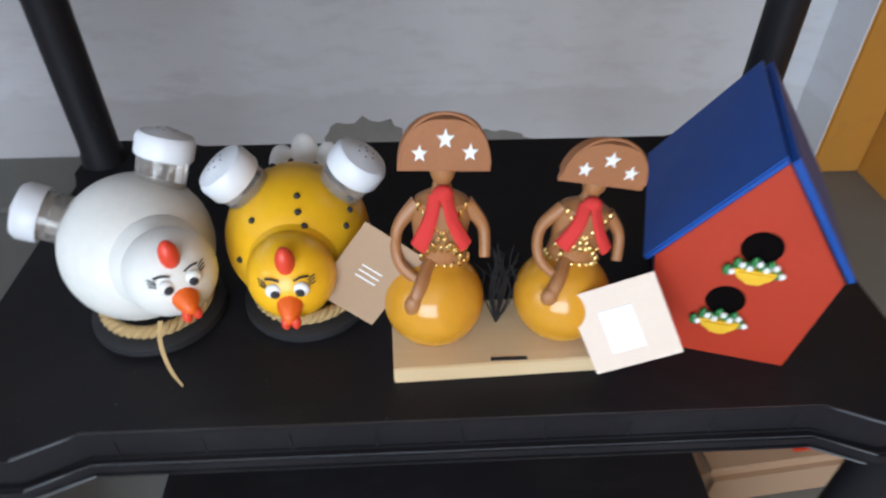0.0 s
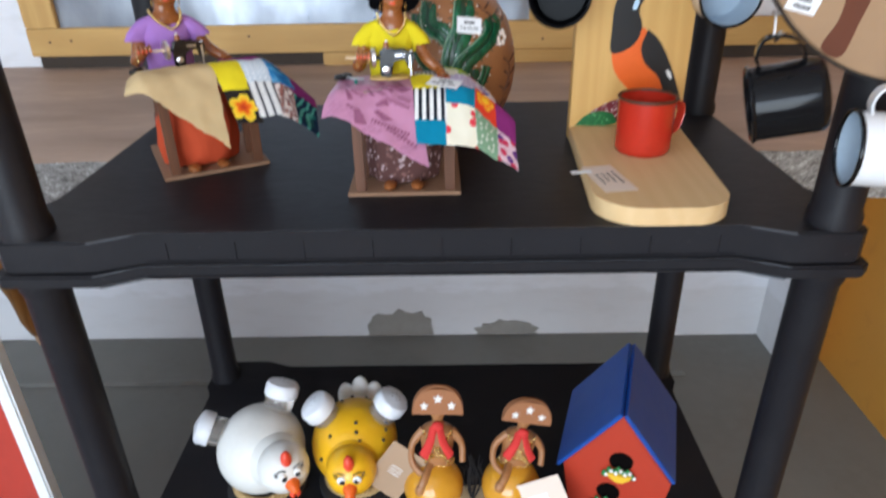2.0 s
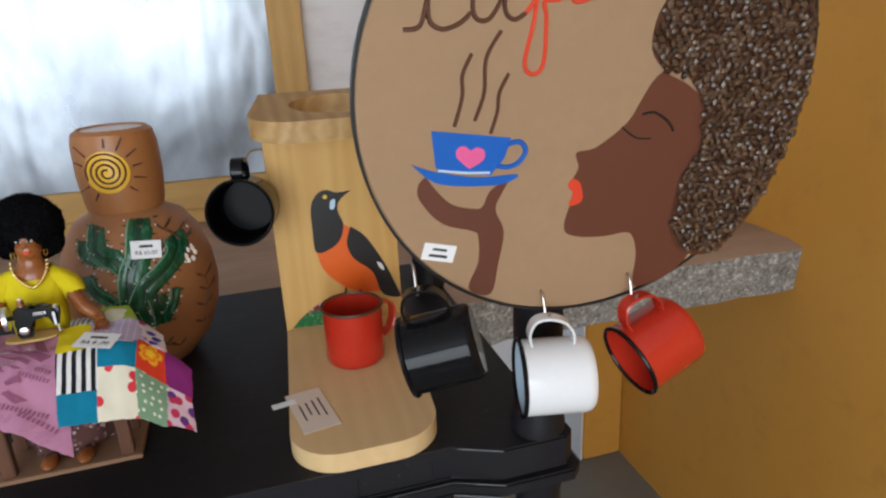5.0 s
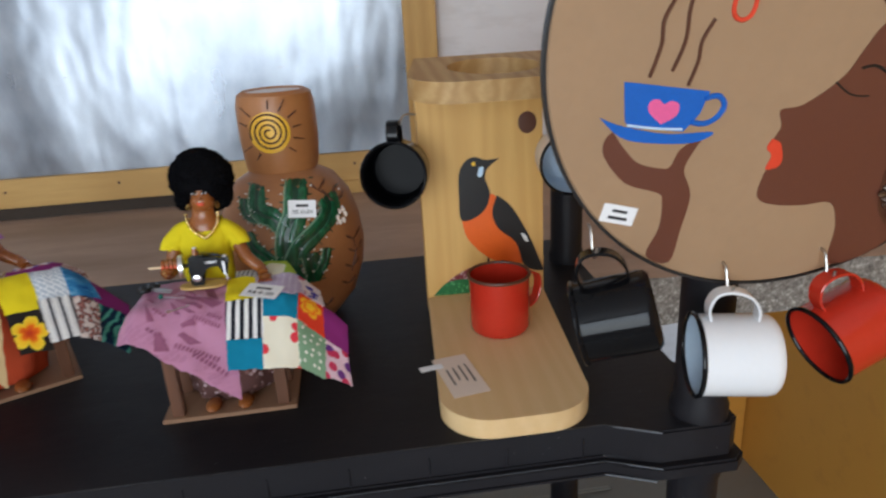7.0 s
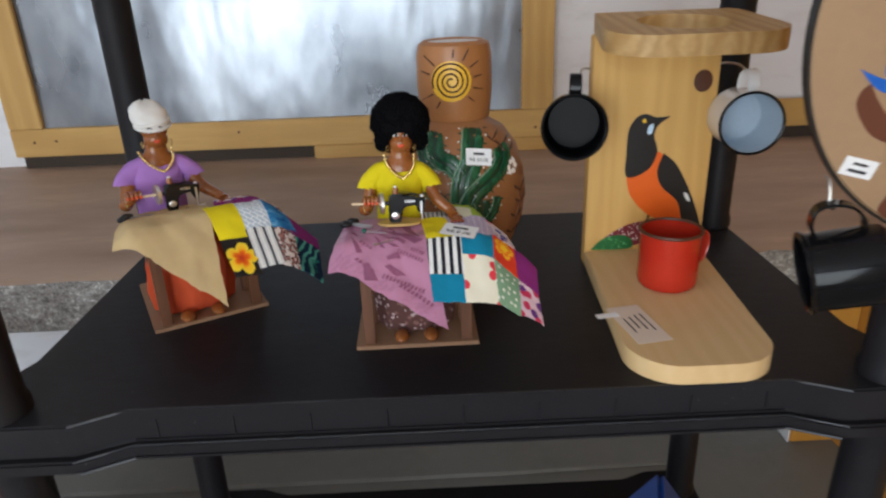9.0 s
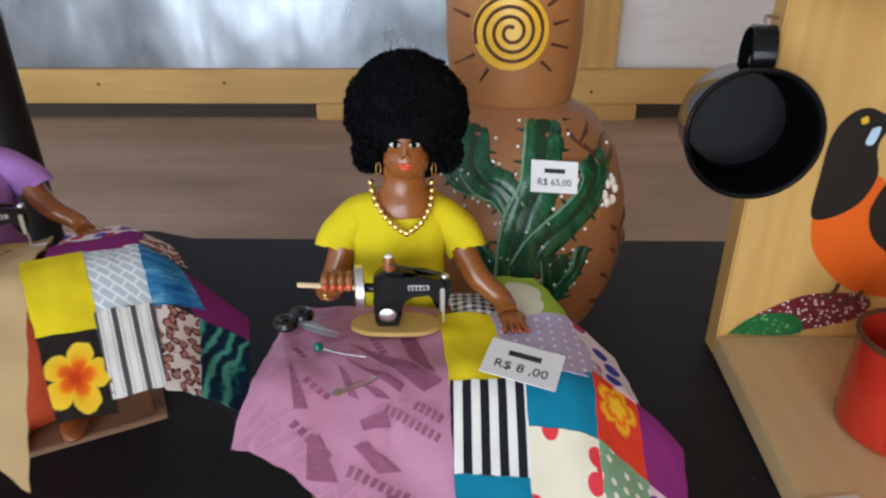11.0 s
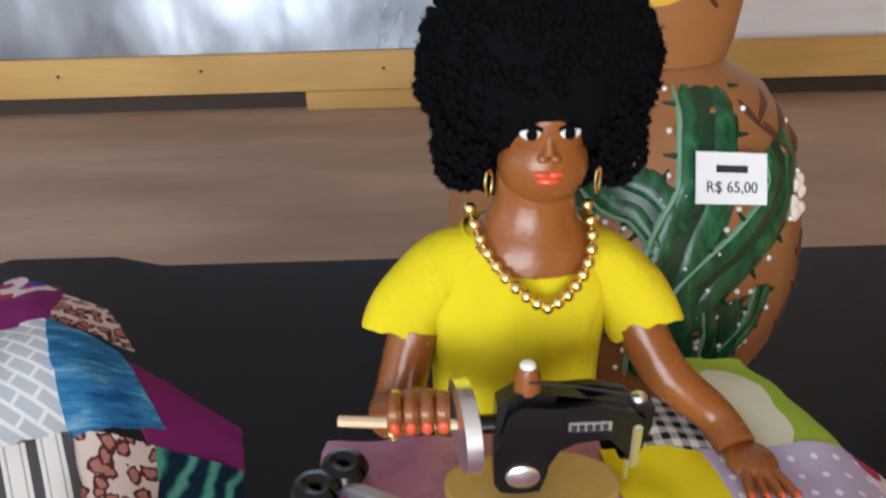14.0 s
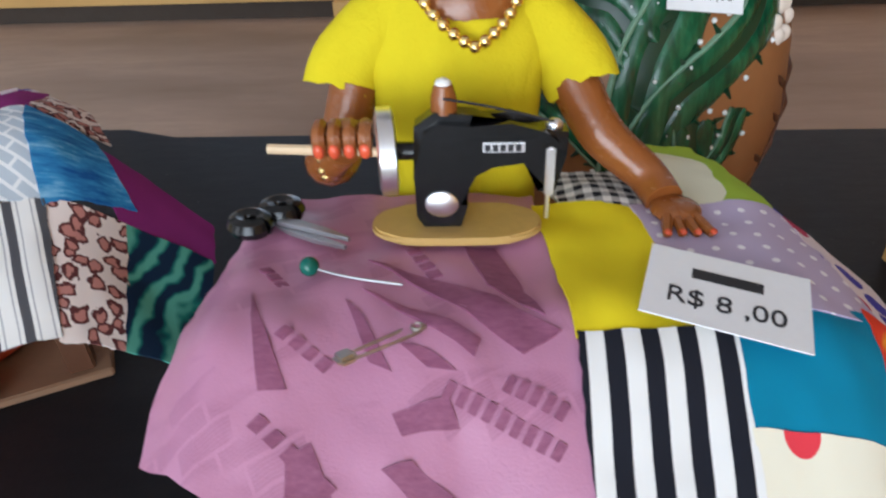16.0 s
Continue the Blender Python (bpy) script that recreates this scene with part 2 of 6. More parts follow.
M_DISC = plain("brown_board_face", (0.36, 0.225, 0.125), 0.7, 0.08, 14, 0.1)
M_DISC_EDGE = plain("black_disc_edge", (0.012, 0.012, 0.013), 0.5)
M_BLUE_PAINT = plain("blue_paint", (0.004, 0.115, 0.50), 0.45)
M_PINK_PAINT = plain("pink_paint", (0.80, 0.12, 0.32), 0.45)
M_SKIN_PAINT = plain("brown_paint", (0.125, 0.038, 0.020), 0.5, 0.08)
M_RED_PAINT = plain("red_paint", (0.72, 0.06, 0.025), 0.4)
M_PALE_PAINT = plain("pale_blue_paint", (0.55, 0.72, 0.88), 0.45)
M_BLACK_PAINT = plain("black_paint", (0.012, 0.011, 0.011), 0.4)
M_ORANGE_PAINT = plain("orange_paint", (0.80, 0.125, 0.008), 0.45)
M_WHITE_PAINT = plain("white_paint", (0.8, 0.8, 0.78), 0.45, 0.05)
M_YELLOW_PAINT = plain("yellow_paint", (0.82, 0.5, 0.03), 0.4)
M_GREEN_PAINT = plain("green_paint", (0.02, 0.20, 0.05), 0.4)
m = Nodes("coffee_bean", 0.3)
info = m.t.nodes.new("ShaderNodeNewGeometry").outputs["Random Per Island"]
M_BEAN = m.color(m.ramp(info, [(0.0, (0.030, 0.014, 0.008)), (0.6, (0.075, 0.038, 0.022)), (1.0, (0.14, 0.085, 0.05))])).mat
m = Nodes("crimson_stipple", 0.4)
M_MELON = m.color(m.ramp(m.voronoi(260), [(0.0, (0.8, 0.7, 0.68)), (0.28, (0.8, 0.7, 0.68)), (0.3, (0.16, 0.015, 0.025))], True)).mat
m = Nodes("green_leaf_stipple", 0.4)
M_LEAF = m.color(m.ramp(m.voronoi(190), [(0.0, (0.35, 0.6, 0.4)), (0.25, (0.06, 0.3, 0.08)), (0.4, (0.01, 0.13, 0.035))])).mat

M_CHICK_WHITE = plain("white_clay_paint", (0.76, 0.75, 0.71), 0.4, 0.07, 16, 0.08)
M_CHICK_YELLOW = plain("yellow_clay_paint", (0.85, 0.46, 0.012), 0.3, 0.06, 20, 0.05)
M_ROPE = plain("sisal_rope", (0.50, 0.34, 0.15), 0.9, 0.25, 150, 0.5, dist=0.002)
M_STAND = plain("matt_black_stand", (0.010, 0.010, 0.012), 0.7)
M_LID = plain("white_plastic_lid", (0.72, 0.74, 0.78), 0.35, 0.04, 40)
m = Nodes("clear_shaker_glass", 0.05)
m.b.inputs["Transmission Weight"].default_value = 0.85
M_GLASS = m.color((0.85, 0.8, 0.74)).mat
M_GOURD = plain("varnished_gourd", (0.64, 0.30, 0.025), 0.14, 0.12, 14, 0.04)
M_LEATHER = plain("tan_leather", (0.33, 0.135, 0.055), 0.6, 0.12, 50, 0.2)
M_TAN = plain("tan_clay", (0.36, 0.16, 0.06), 0.45, 0.12, 60)
M_SCARF = fabric_mat("red_scarf", (0.60, 0.045, 0.04))
M_HOUSE_RED = plain("birdhouse_red_paint", (0.43, 0.036, 0.012), 0.5, 0.08, 20)
M_HOUSE_BLUE = plain("birdhouse_blue_paint", (0.008, 0.070, 0.34), 0.45, 0.12, 20)
M_HOLE = plain("unlit_hole_inside", (0.004, 0.003, 0.003), 0.95, 0.2, 60, 0, spec=0.02)
M_HAIR = plain("black_yarn_hair", (0.004, 0.004, 0.005), 0.95, 0.3, 200, 0.3, spec=0.05)

# ---- builders ----
I4 = Matrix.Identity(4)


def mesh_object(name, bm, mats, smooth=True):
    me = bpy.data.meshes.new(name)
    bmesh.ops.recalc_face_normals(bm, faces=bm.faces[:])
    bm.to_mesh(me)
    bm.free()
    for mat in mats if isinstance(mats, (list, tuple)) else [mats]:
        me.materials.append(mat)
    if smooth:
        me.shade_smooth()
        me.set_sharp_from_angle(angle=radians(38))
    return new(name, me)


def part(name, bm, mat, parent, label="", smooth=True):
    ob = mesh_object(name, bm, mat, smooth)
    ob.parent = parent
    return tagged(ob, label)


def thing(name, label, category, m=I4, group=""):
    ob = new(name)
    ob.empty_display_size = 0.02
    ob.matrix_world = m
    return tagged(ob, label, category, group)


def solo(name, bm, mats, label, category, m=I4, group="", smooth=True):
    ob = mesh_object(name, bm, mats, smooth)
    ob.matrix_world = m
    return tagged(ob, label, category, group)


def structure(name, bm, mats, label, smooth=False):
    return tagged(mesh_object(name, bm, mats, smooth), label, "", "", "structure")


def span(bm, build, idx):
    """Runs build() and gives the faces that it adds the material slot idx."""
    before = set(bm.faces)
    build()
    for f in bm.faces:
        if f not in before:
            f.material_index = idx


def box(bm, lo, hi, bevel=0.0, m=I4, segs=2):
    vs = [bm.verts.new(m @ Vector((x, y, z))) for x in (lo[0], hi[0]) for y in (lo[1], hi[1]) for z in (lo[2], hi[2])]
    fs = [bm.faces.new([vs[i] for i in q]) for q in ((0, 1, 3, 2), (4, 6, 7, 5), (0, 4, 5, 1), (2, 3, 7, 6), (0, 2, 6, 4), (1, 5, 7, 3))]
    if bevel:
        bmesh.ops.bevel(bm, geom=list({e for f in fs for e in f.edges}), offset=bevel, segments=segs, affect="EDGES", clamp_overlap=True)


def prism(bm, outline, depth, m=I4, bevel=0.0):
    """A flat outline (x, y) raised from z = 0 to depth."""
    a = [bm.verts.new(m @ Vector((x, y, 0))) for x, y in outline]
    b = [bm.verts.new(m @ Vector((x, y, depth))) for x, y in outline]
    n = len(a)
    fs = [bm.faces.new(a[::-1]), bm.faces.new(b)]
    fs += [bm.faces.new((a[i], a[(i + 1) % n], b[(i + 1) % n], b[i])) for i in range(n)]
    if bevel:
        bmesh.ops.bevel(bm, geom=list(fs[1].edges) + list(fs[0].edges), offset=bevel, segments=2, affect="EDGES", clamp_overlap=True)


def lathe(bm, profile, m=I4, segs=32, closed=False):
    """Turns a profile of (radius, height) about z."""
    rings = []
    for r, z in profile:
        if r < 1e-6:
            rings.append([bm.verts.new(m @ Vector((0, 0, z)))])
        else:
            rings.append([bm.verts.new(m @ Vector((r * math.cos(a), r * math.sin(a), z))) for a in (2 * math.pi * i / segs for i in range(segs))])
    pairs = list(zip(rings, rings[1:])) + ([(rings[-1], rings[0])] if closed else [])
    for p, q in pairs:
        for i in range(segs):
            j = (i + 1) % segs
            if len(p) == 1 and len(q) == 1:
                continue
            if len(p) == 1:
                bm.faces.new((p[0], q[i], q[j]))
            elif len(q) == 1:
                bm.faces.new((p[i], p[j], q[0]))
            else:
                bm.faces.new((p[i], p[j], q[j], q[i]))


def smooth_line(pts, n=6):
    """A Catmull-Rom line through points."""
    pts = [Vector(p) for p in pts]
    out = []
    for i in range(len(pts) - 1):
        p0, p1, p2, p3 = pts[max(i - 1, 0)], pts[i], pts[i + 1], pts[min(i + 2, len(pts) - 1)]
        for k in range(n):
            t = k / n
            out.append(0.5 * (2 * p1 + (p2 - p0) * t + (2 * p0 - 5 * p1 + 4 * p2 - p3) * t * t + (3 * p1 - p0 - 3 * p2 + p3) * t ** 3))
    return out + [pts[-1]]


def tube(bm, pts, radius, m=I4, segs=8, curved=True, flat=1.0):
    """A round rod along points; radius is a number or one for each point."""
    rs = radius if isinstance(radius, (list, tuple)) else [radius] * len(pts)
    line = smooth_line(pts) if curved and len(pts) > 2 else [Vector(p) for p in pts]
    rings = []
    side = None
    for i, p in enumerate(line):
        k = i / (len(line) - 1) * (len(rs) - 1)
        a = int(min(k, len(rs) - 2)) if len(rs) > 1 else 0
        r = rs[a] + (rs[a + 1] - rs[a]) * (k - a)
        d = (line[min(i + 1, len(line) - 1)] - line[max(i - 1, 0)]).normalized()
        if side is None:
            side = d.cross(Vector((0, 0, 1)) if abs(d.z) < 0.9 else Vector((0, 1, 0)))
        side = (side - d * side.dot(d)).normalized()
        up = side.cross(d)
        rings.append([bm.verts.new(m @ (p + side * r * math.cos(t) + up * r * flat * math.sin(t))) for t in (2 * math.pi * j / segs for j in range(segs))])
    for p, q in zip(rings, rings[1:]):
        for j in range(segs):
            bm.faces.new((p[j], p[(j + 1) % segs], q[(j + 1) % segs], q[j]))
    bm.faces.new(rings[0][::-1])
    bm.faces.new(rings[-1])


def ball(bm, c, r, m=I4, u=16, v=10):
    """An ellipsoid; r is a number or three radii."""
    r = r if isinstance(r, (tuple, list)) else (r, r, r)
    bmesh.ops.create_uvsphere(bm, u_segments=u, v_segments=v, radius=1.0, matrix=m @ Matrix.Translation(c) @ Matrix.Diagonal((*r, 1)))


def writing(name, text, size, m, mat, parent=None, label=""):
    cu = bpy.data.curves.new(name, "FONT")
    cu.body, cu.size, cu.align_x, cu.align_y, cu.extrude = text, size, "CENTER", "CENTER", 0.00012
    cu.resolution_u = 3
    tmp = bpy.data.objects.new(name, cu)
    scene.collection.objects.link(tmp)
    me = bpy.data.meshes.new_from_object(tmp.evaluated_get(bpy.context.evaluated_depsgraph_get()))
    bpy.data.objects.remove(tmp)
    me.materials.clear()
    me.materials.append(mat)
    me.transform(m)
    ob = new(name, me)
    ob.parent = parent
    return tagged(ob, label)


def spun(x, y, z, deg=0):
    return pose(x, y, z, 0, 0, deg)


# ---- room ----
FLOOR_Y = 1.62
bm = bmesh.new()
box(bm, (-4.0, -3.6, -0.2), (1.6, 1.8, 0.0))
structure("floor", bm, M_FLOOR, "worn grey cement floor behind the shelf")
bm = bmesh.new()
prism(bm, [(-4.0, 1.33), (-0.9, 1.33), (0.2, 1.335), (0.9, 1.35), (0.9, 1.62), (-4.0, 1.62)], 0.018, I4, 0.006)
structure("floor_step", bm, M_FLOOR, "low cement step along the wall foot")
bm = bmesh.new()
box(bm, (-4.0, 1.62, -0.2), (1.6, 1.8, 3.0))
structure("wall_back", bm, M_WHITE, "white painted wall with damp scuffs and bare patches")
bm = bmesh.new()
box(bm, (1.45, -3.6, -0.2), (1.6, 1.618, 3.0))
structure("wall_right", bm, M_OCHRE, "ochre yellow painted side wall")
bm = bmesh.new()
box(bm, (1.283, 1.437, 0.002), (1.448, 1.617, 0.998), 0.006)
structure("wall_pier", bm, M_OCHRE, "short ochre wall pier under the ledge")
bm = bmesh.new()
box(bm, (1.277, 1.441, 0.002), (1.282, 1.617, 0.998))
structure("wall_pier_side", bm, M_WHITE, "white painted side of the ochre pier")


def wall_with_opening(name, axis, at, lo, hi, o_lo, o_hi, z0, z1, label):
    bm = bmesh.new()
    for a, b, c, d in ((lo, o_lo, 0.0, 3.0), (o_hi, hi, 0.0, 3.0), (o_lo, o_hi, 0.0, z0), (o_lo, o_hi, z1, 3.0)):
        if axis == "y":
            box(bm, (a, at - 0.15, c), (b, at, d))
        else:
            box(bm, (at - 0.15, a, c), (at, b, d))
    structure(name, bm, M_WHITE, label)


# unseen walls close the room; the left opening only serves the added lamp
wall_with_opening("wall_front", "y", -3.6, -4.0, 1.6, -2.4, 0.4, 0.6, 2.8, "plain white wall with a wide window opening")
wall_with_opening("wall_left", "x", -3.6, -3.6, 1.62, -2.6, -0.6, 1.1, 2.75, "unseen plain white wall with an added opening")
bm = bmesh.new()
box(bm, (-4.0, -3.8, 3.0), (1.6, 1.8, 3.12))
structure("ceiling", bm, M_WHITE, "plain white ceiling")

# cement ledge: rough slab with a speckled front edge
bm = bmesh.new()
nx, ny = 90, 8
x0, x1, y0, y1 = -3.5, 1.449, 0.675, 1.619
grid = [[None] * (ny + 1) for _ in range(nx + 1)]
for i in range(nx + 1):
    for j in range(ny + 1):
        x, y = x0 + (x1 - x0) * i / nx, y0 + (y1 - y0) * (j / ny) ** 1.5
        w = 0.008 * noise.noise(Vector((x * 7, y * 5, 1))) + (0.012 * noise.noise(Vector((x * 14, 3, 2))) if j == 0 else 0)
        grid[i][j] = bm.verts.new((x, y + (w if j == 0 else 0), 1.130 + 0.25 * w - (0.010 if j == 0 else 0)))
for i in range(nx):
    for j in range(ny):
        bm.faces.new((grid[i][j], grid[i + 1][j], grid[i + 1][j + 1], grid[i][j + 1]))
top_rows = []
for i in range(nx + 1):
    x = grid[i][0].co.x
    top_rows.append([bm.verts.new((x, grid[i][0].co.y + 0.006 * noise.noise(Vector((x * 20, k, 5))) + 0.004 * k, 1.120 - 0.038 * k)) for k in range(1, 4)])
bm.faces.ensure_lookup_table()
n_top = len(bm.faces)
for i in range(nx):
    a, b = [grid[i][0]] + top_rows[i], [grid[i + 1][0]] + top_rows[i + 1]
    for k in range(3):
        bm.faces.new((a[k], a[k + 1], b[k + 1], b[k]))
    p = bm.verts.new((a[3].co.x, 1.619, 1.0))
    q = bm.verts.new((b[3].co.x, 1.619, 1.0))
    bm.faces.new((a[3], p, q, b[3]))
bm.faces.ensure_lookup_table()
for i in range(n_top, len(bm.faces)):
    bm.faces[i].material_index = 1
structure("wall_ledge", bm, [M_LEDGE, M_GRANITE], "brown cement ledge with a rough speckled granite edge", True)


def bare_patch(name, cx, cz, rx, rz, seed):
    """A ragged place where plaster has come off at the wall foot."""
    random.seed(seed)
    pts = [(cx - rx, 0.0)]
    for i in range(15):
        a = math.pi * (1 - i / 14)
        k = 1 + random.uniform(-0.14, 0.12)
        pts.append((cx + rx * math.cos(a) * k, max(0.004, cz + rz * (math.sin(a) ** 0.6) * k)))
    pts.append((cx + rx, 0.0))
    bm = bmesh.new()
    prism(bm, [(x, z) for x, z in pts], 0.004, Matrix(((1, 0, 0, 0), (0, 0, -1, 1.6185), (0, 1, 0, 0.019), (0, 0, 0, 1))))
    structure(name, bm, M_PATCH, "patch of bare cement where the white paint flaked")


bare_patch("wall_patch", -0.19, 0.0, 0.135, 0.12, 3)
bare_patch("wall_patch", 0.25, 0.0, 0.125, 0.065, 8)

# ---- metal board in a pine frame on the ledge ----
frame_ob = thing("framed_metal_board", "grey galvanised metal sheet board in a nailed pine frame", "board", pose(0, 1.6, 1.15))
bm = bmesh.new()
box(bm, (-1.24, -0.012, 0.10), (0.285, -0.004, 1.3))
part("metal_sheet", bm, M_SHEET, frame_ob, "dull galvanised sheet with dents and scratches")
bm = bmesh.new()
box(bm, (-1.34, -0.034, 0.022), (1.42, -0.012, 0.110), 0.003)
part("bottom_rail", bm, M_PINE_FRAME, frame_ob)
bm = bmesh.new()
box(bm, (0.285, -0.033, 0.111), (0.385, -0.011, 1.3), 0.003)
part("upright", bm, M_PINE_STILE, frame_ob)
bm = bmesh.new()
box(bm, (-1.34, -0.033, 0.111), (-1.235, -0.011, 1.3), 0.003)
part("upright", bm, M_PINE_STILE, frame_ob)
bm = bmesh.new()
box(bm, (-0.385, -0.040, -0.022), (0.45, -0.008, 0.0215), 0.003)
part("bottom_batten", bm, M_PINE_FRAME, frame_ob, "short pine batten under the rail")
# dark-coloured strip fills the gap under the rail, its shade painted in
bm = bmesh.new()
box(bm, (-1.33, -0.010, -0.02), (1.41, 0.012, 0.0215))
part("gap_shade_strip", bm, M_SHADOW_GAP, frame_ob, "dark strip standing in for the shadow gap under the rail")
random.seed(5)
for x in (-1.27, -1.2, -0.95, -0.62, -0.2, 0.1, 0.33):
    bm = bmesh.new()
    lathe(bm, [(0, 0.0015), (0.004, 0.001), (0.0045, -0.001), (0, -0.001)], pose(x, -0.0345, 0.065 + random.uniform(-0.012, 0.012), 90), 10)
    part("nail_head", bm, M_DARK_PAINT, frame_ob)

# ---- black plastic shelf unit ----
SHELF = thing("shelf_unit", "black plastic shelf unit with round posts and scuffed trays", "shelf")
XL, XR, YF = -0.484, 0.478, -0.012
TOPS = (1.27, 0.717, 0.164)


def tray_outline(g, YB):
    """The tray seen from above: corners stand out, the sides between them step back. g: how much wider."""
    r = 0.03 + g
    a, b, c, d = XL - g, XR + g, YF - g, YB + g
    s = 0.024 - g * 0.15
    return [(a + 0.012, c), (-0.375, c), (-0.325, c + s), (0.345, c + s), (0.395, c), (b - 0.012, c), (b, c + 0.012), (b, 0.085), (b - s * 0.7, 0.115), (b - s * 0.7, YB - 0.115),
            (b, YB - 0.085), (b, d - 0.012), (b - 0.012, d), (0.395, d), (0.345, d - s), (-0.325, d - s), (-0.375, d), (a + 0.012, d), (a, d - 0.012), (a, YB - 0.085),
            (a + s * 0.7, YB - 0.115), (a + s * 0.7, 0.115), (a, 0.085), (a, c + 0.012)]


for z in TOPS:
    back = 0.565 if z > 1 else 0.515
    bm = bmesh.new()
    prism(bm, tray_outline(0.0, back), 0.038, pose(0, 0, z - 0.038), 0.0022)
    prism(bm, tray_outline(0.007, back), 0.0155, pose(0, 0, z - 0.054), 0.0025)
    tray = part("tray", bm, M_SHELF, SHELF)
    for i in range(9):
        x = -0.30 + i * 0.078
        bm = bmesh.new()
        box(bm, (x - 0.0007, 0.0108, z - 0.037), (x + 0.0007, 0.0121, z - 0.014), 0.0004, I4, 1)
        part("rib", bm, M_SHELF, tray)
    bm = bmesh.new()
    tube(bm, [(-0.375, -0.0127, z - 0.0010), (-0.325, 0.0113, z - 0.0010), (0.345, 0.0113, z - 0.0010), (0.395, -0.0127, z - 0.0010)], 0.0012, I4, 6, False)
    part("top_edge", bm, M_SHELF_EDGE, tray, "worn pale tray edge")
    bm = bmesh.new()
    tube(bm, [(-0.37, -0.0185, z - 0.053), (-0.32, 0.0042, z - 0.053), (0.34, 0.0042, z - 0.053), (0.39, -0.0185, z - 0.053)], 0.0014, I4, 6, False)
    part("lower_edge", bm, M_SHELF_EDGE, tray, "worn pale flange edge")
    bm = bmesh.new()
    tube(bm, [(-0.375, -0.0185, z - 0.0390), (-0.325, 0.0042, z - 0.0390), (0.345, 0.0042, z - 0.0390), (0.395, -0.0185, z - 0.0390)], 0.0010, I4, 6, False)
    part("flange_edge", bm, M_SHELF_EDGE, tray, "worn pale upper flange edge")
levels = [(0.0, 0.1095), (0.164, 0.6625), (0.717, 1.2155), (1.27, 1.80)]
for px in (-0.453, 0.446):
    for py in (0.016, 0.462):
        for lo, hi in levels:
            bm = bmesh.new()
            lathe(bm, [(0, lo), (0.0285, lo), (0.0285, lo + 0.012), (0.0255, lo + 0.02), (0.025, hi - 0.02), (0.028, hi - 0.012), (0.028, hi - 0.001), (0, hi - 0.001)], pose(px, py, 0), 28)
            part("post", bm, M_SHELF, SHELF)

# ---- fabrics of the patchwork ----
m = fabric("mauve_damask", (0.40, 0.15, 0.26))
warp = m.mix(0.004, m.mapped(rot=(0, 0, -27)), m.t.nodes.new("ShaderNodeTexNoise").outputs["Color"])
marks = m.t.nodes.new("ShaderNodeTexBrick")
for key, val in (("Scale", 44), ("Mortar Size", 0.02), ("Bias", -0.05), ("Brick Width", 0.62), ("Row Height", 0.24)):
    marks.inputs[key].default_value = val
marks.inputs["Color1"].default_value, marks.inputs["Color2"].default_value = (0, 0, 0, 1), (1, 1, 1, 1)
marks.inputs["Mortar"].default_value = (0, 0, 0, 1)
marks.offset = 0.37
m.link(warp, marks.inputs["Vector"])
blocks = m.ramp(marks.outputs["Color"], [(0.0, (0, 0, 0)), (0.50, (1, 1, 1))], True)
fields = m.ramp(m.noise(34, 2, 0.5, m.mapped((0.6, 1.6, 1), (0, 0, -27))), [(0.45, (0, 0, 0)), (0.50, (1, 1, 1))])
threads = m.ramp(m.wave(420, 1.5, m.mapped(rot=(0, 0, 63)), "X", 2), [(0.1, (0.45, 0.45, 0.45)), (0.6, (1, 1, 1))])
n2 = m.noise(30, 3)
streaks = m.ramp(m.noise(55, 3, 0.6, m.mapped((0.35, 2.2, 1), (0, 0, -50))), [(0.55, (0, 0, 0)), (0.63, (0.8, 0.8, 0.8))])
blocks = m.mix(1.0, m.mix(1.0, blocks, (0.45, 0.45, 0.45), "MULTIPLY"), m.mix(1.0, streaks, (0.5, 0.5, 0.5), "MULTIPLY"), "LIGHTEN")
c = m.mix(m.mix(1.0, m.mix(1.0, blocks, fields, "MULTIPLY"), threads, "MULTIPLY"), (0.47, 0.205, 0.32), (0.27, 0.085, 0.16))
M_MAUVE = m.color(m.mix(n2, c, m.mix(0.3, c, (0.5, 0.22, 0.36)))).mat
m.bump(m.mix(0.015, m.noise(26, 2, 0.55, m.mapped((1, 0.45, 1), (0, 0, -27))), m.noise(1500, 2)), 0.5, 0.012)
m.b.inputs["Roughness"].default_value = 0.34
m.b.inputs["Specular IOR Level"].default_value = 0.5
m = fabric("dark_mauve_weave", (0.25, 0.075, 0.145))
c = m.mix(m.ramp(m.noise(260, 4, 0.7, m.mapped((1, 3, 1), (0, 0, -27))), [(0.3, (0, 0, 0)), (0.7, (1, 1, 1))]), (0.23, 0.072, 0.14), (0.33, 0.12, 0.205))
M_MAUVE_DARK = m.color(c).mat
m.b.inputs["Roughness"].default_value = 0.45
M_BEIGE = fabric_mat("beige_cotton", (0.58, 0.42, 0.22))
M_YELLOW = fabric_mat("yellow_cotton", (0.78, 0.63, 0.014))
M_TEAL = fabric_mat("teal_cotton", (0.006, 0.20, 0.33))
M_PURPLE = fabric_mat("purple_cotton", (0.22, 0.022, 0.15))


def striped(name, scale, stops, axis="X", rot=0, distort=0.0):
    m = fabric(name, (0.5, 0.5, 0.5))
    return m.color(m.ramp(m.wave(scale, distort, m.mapped(rot=(0, 0, rot)), axis, 1), stops, True)).mat


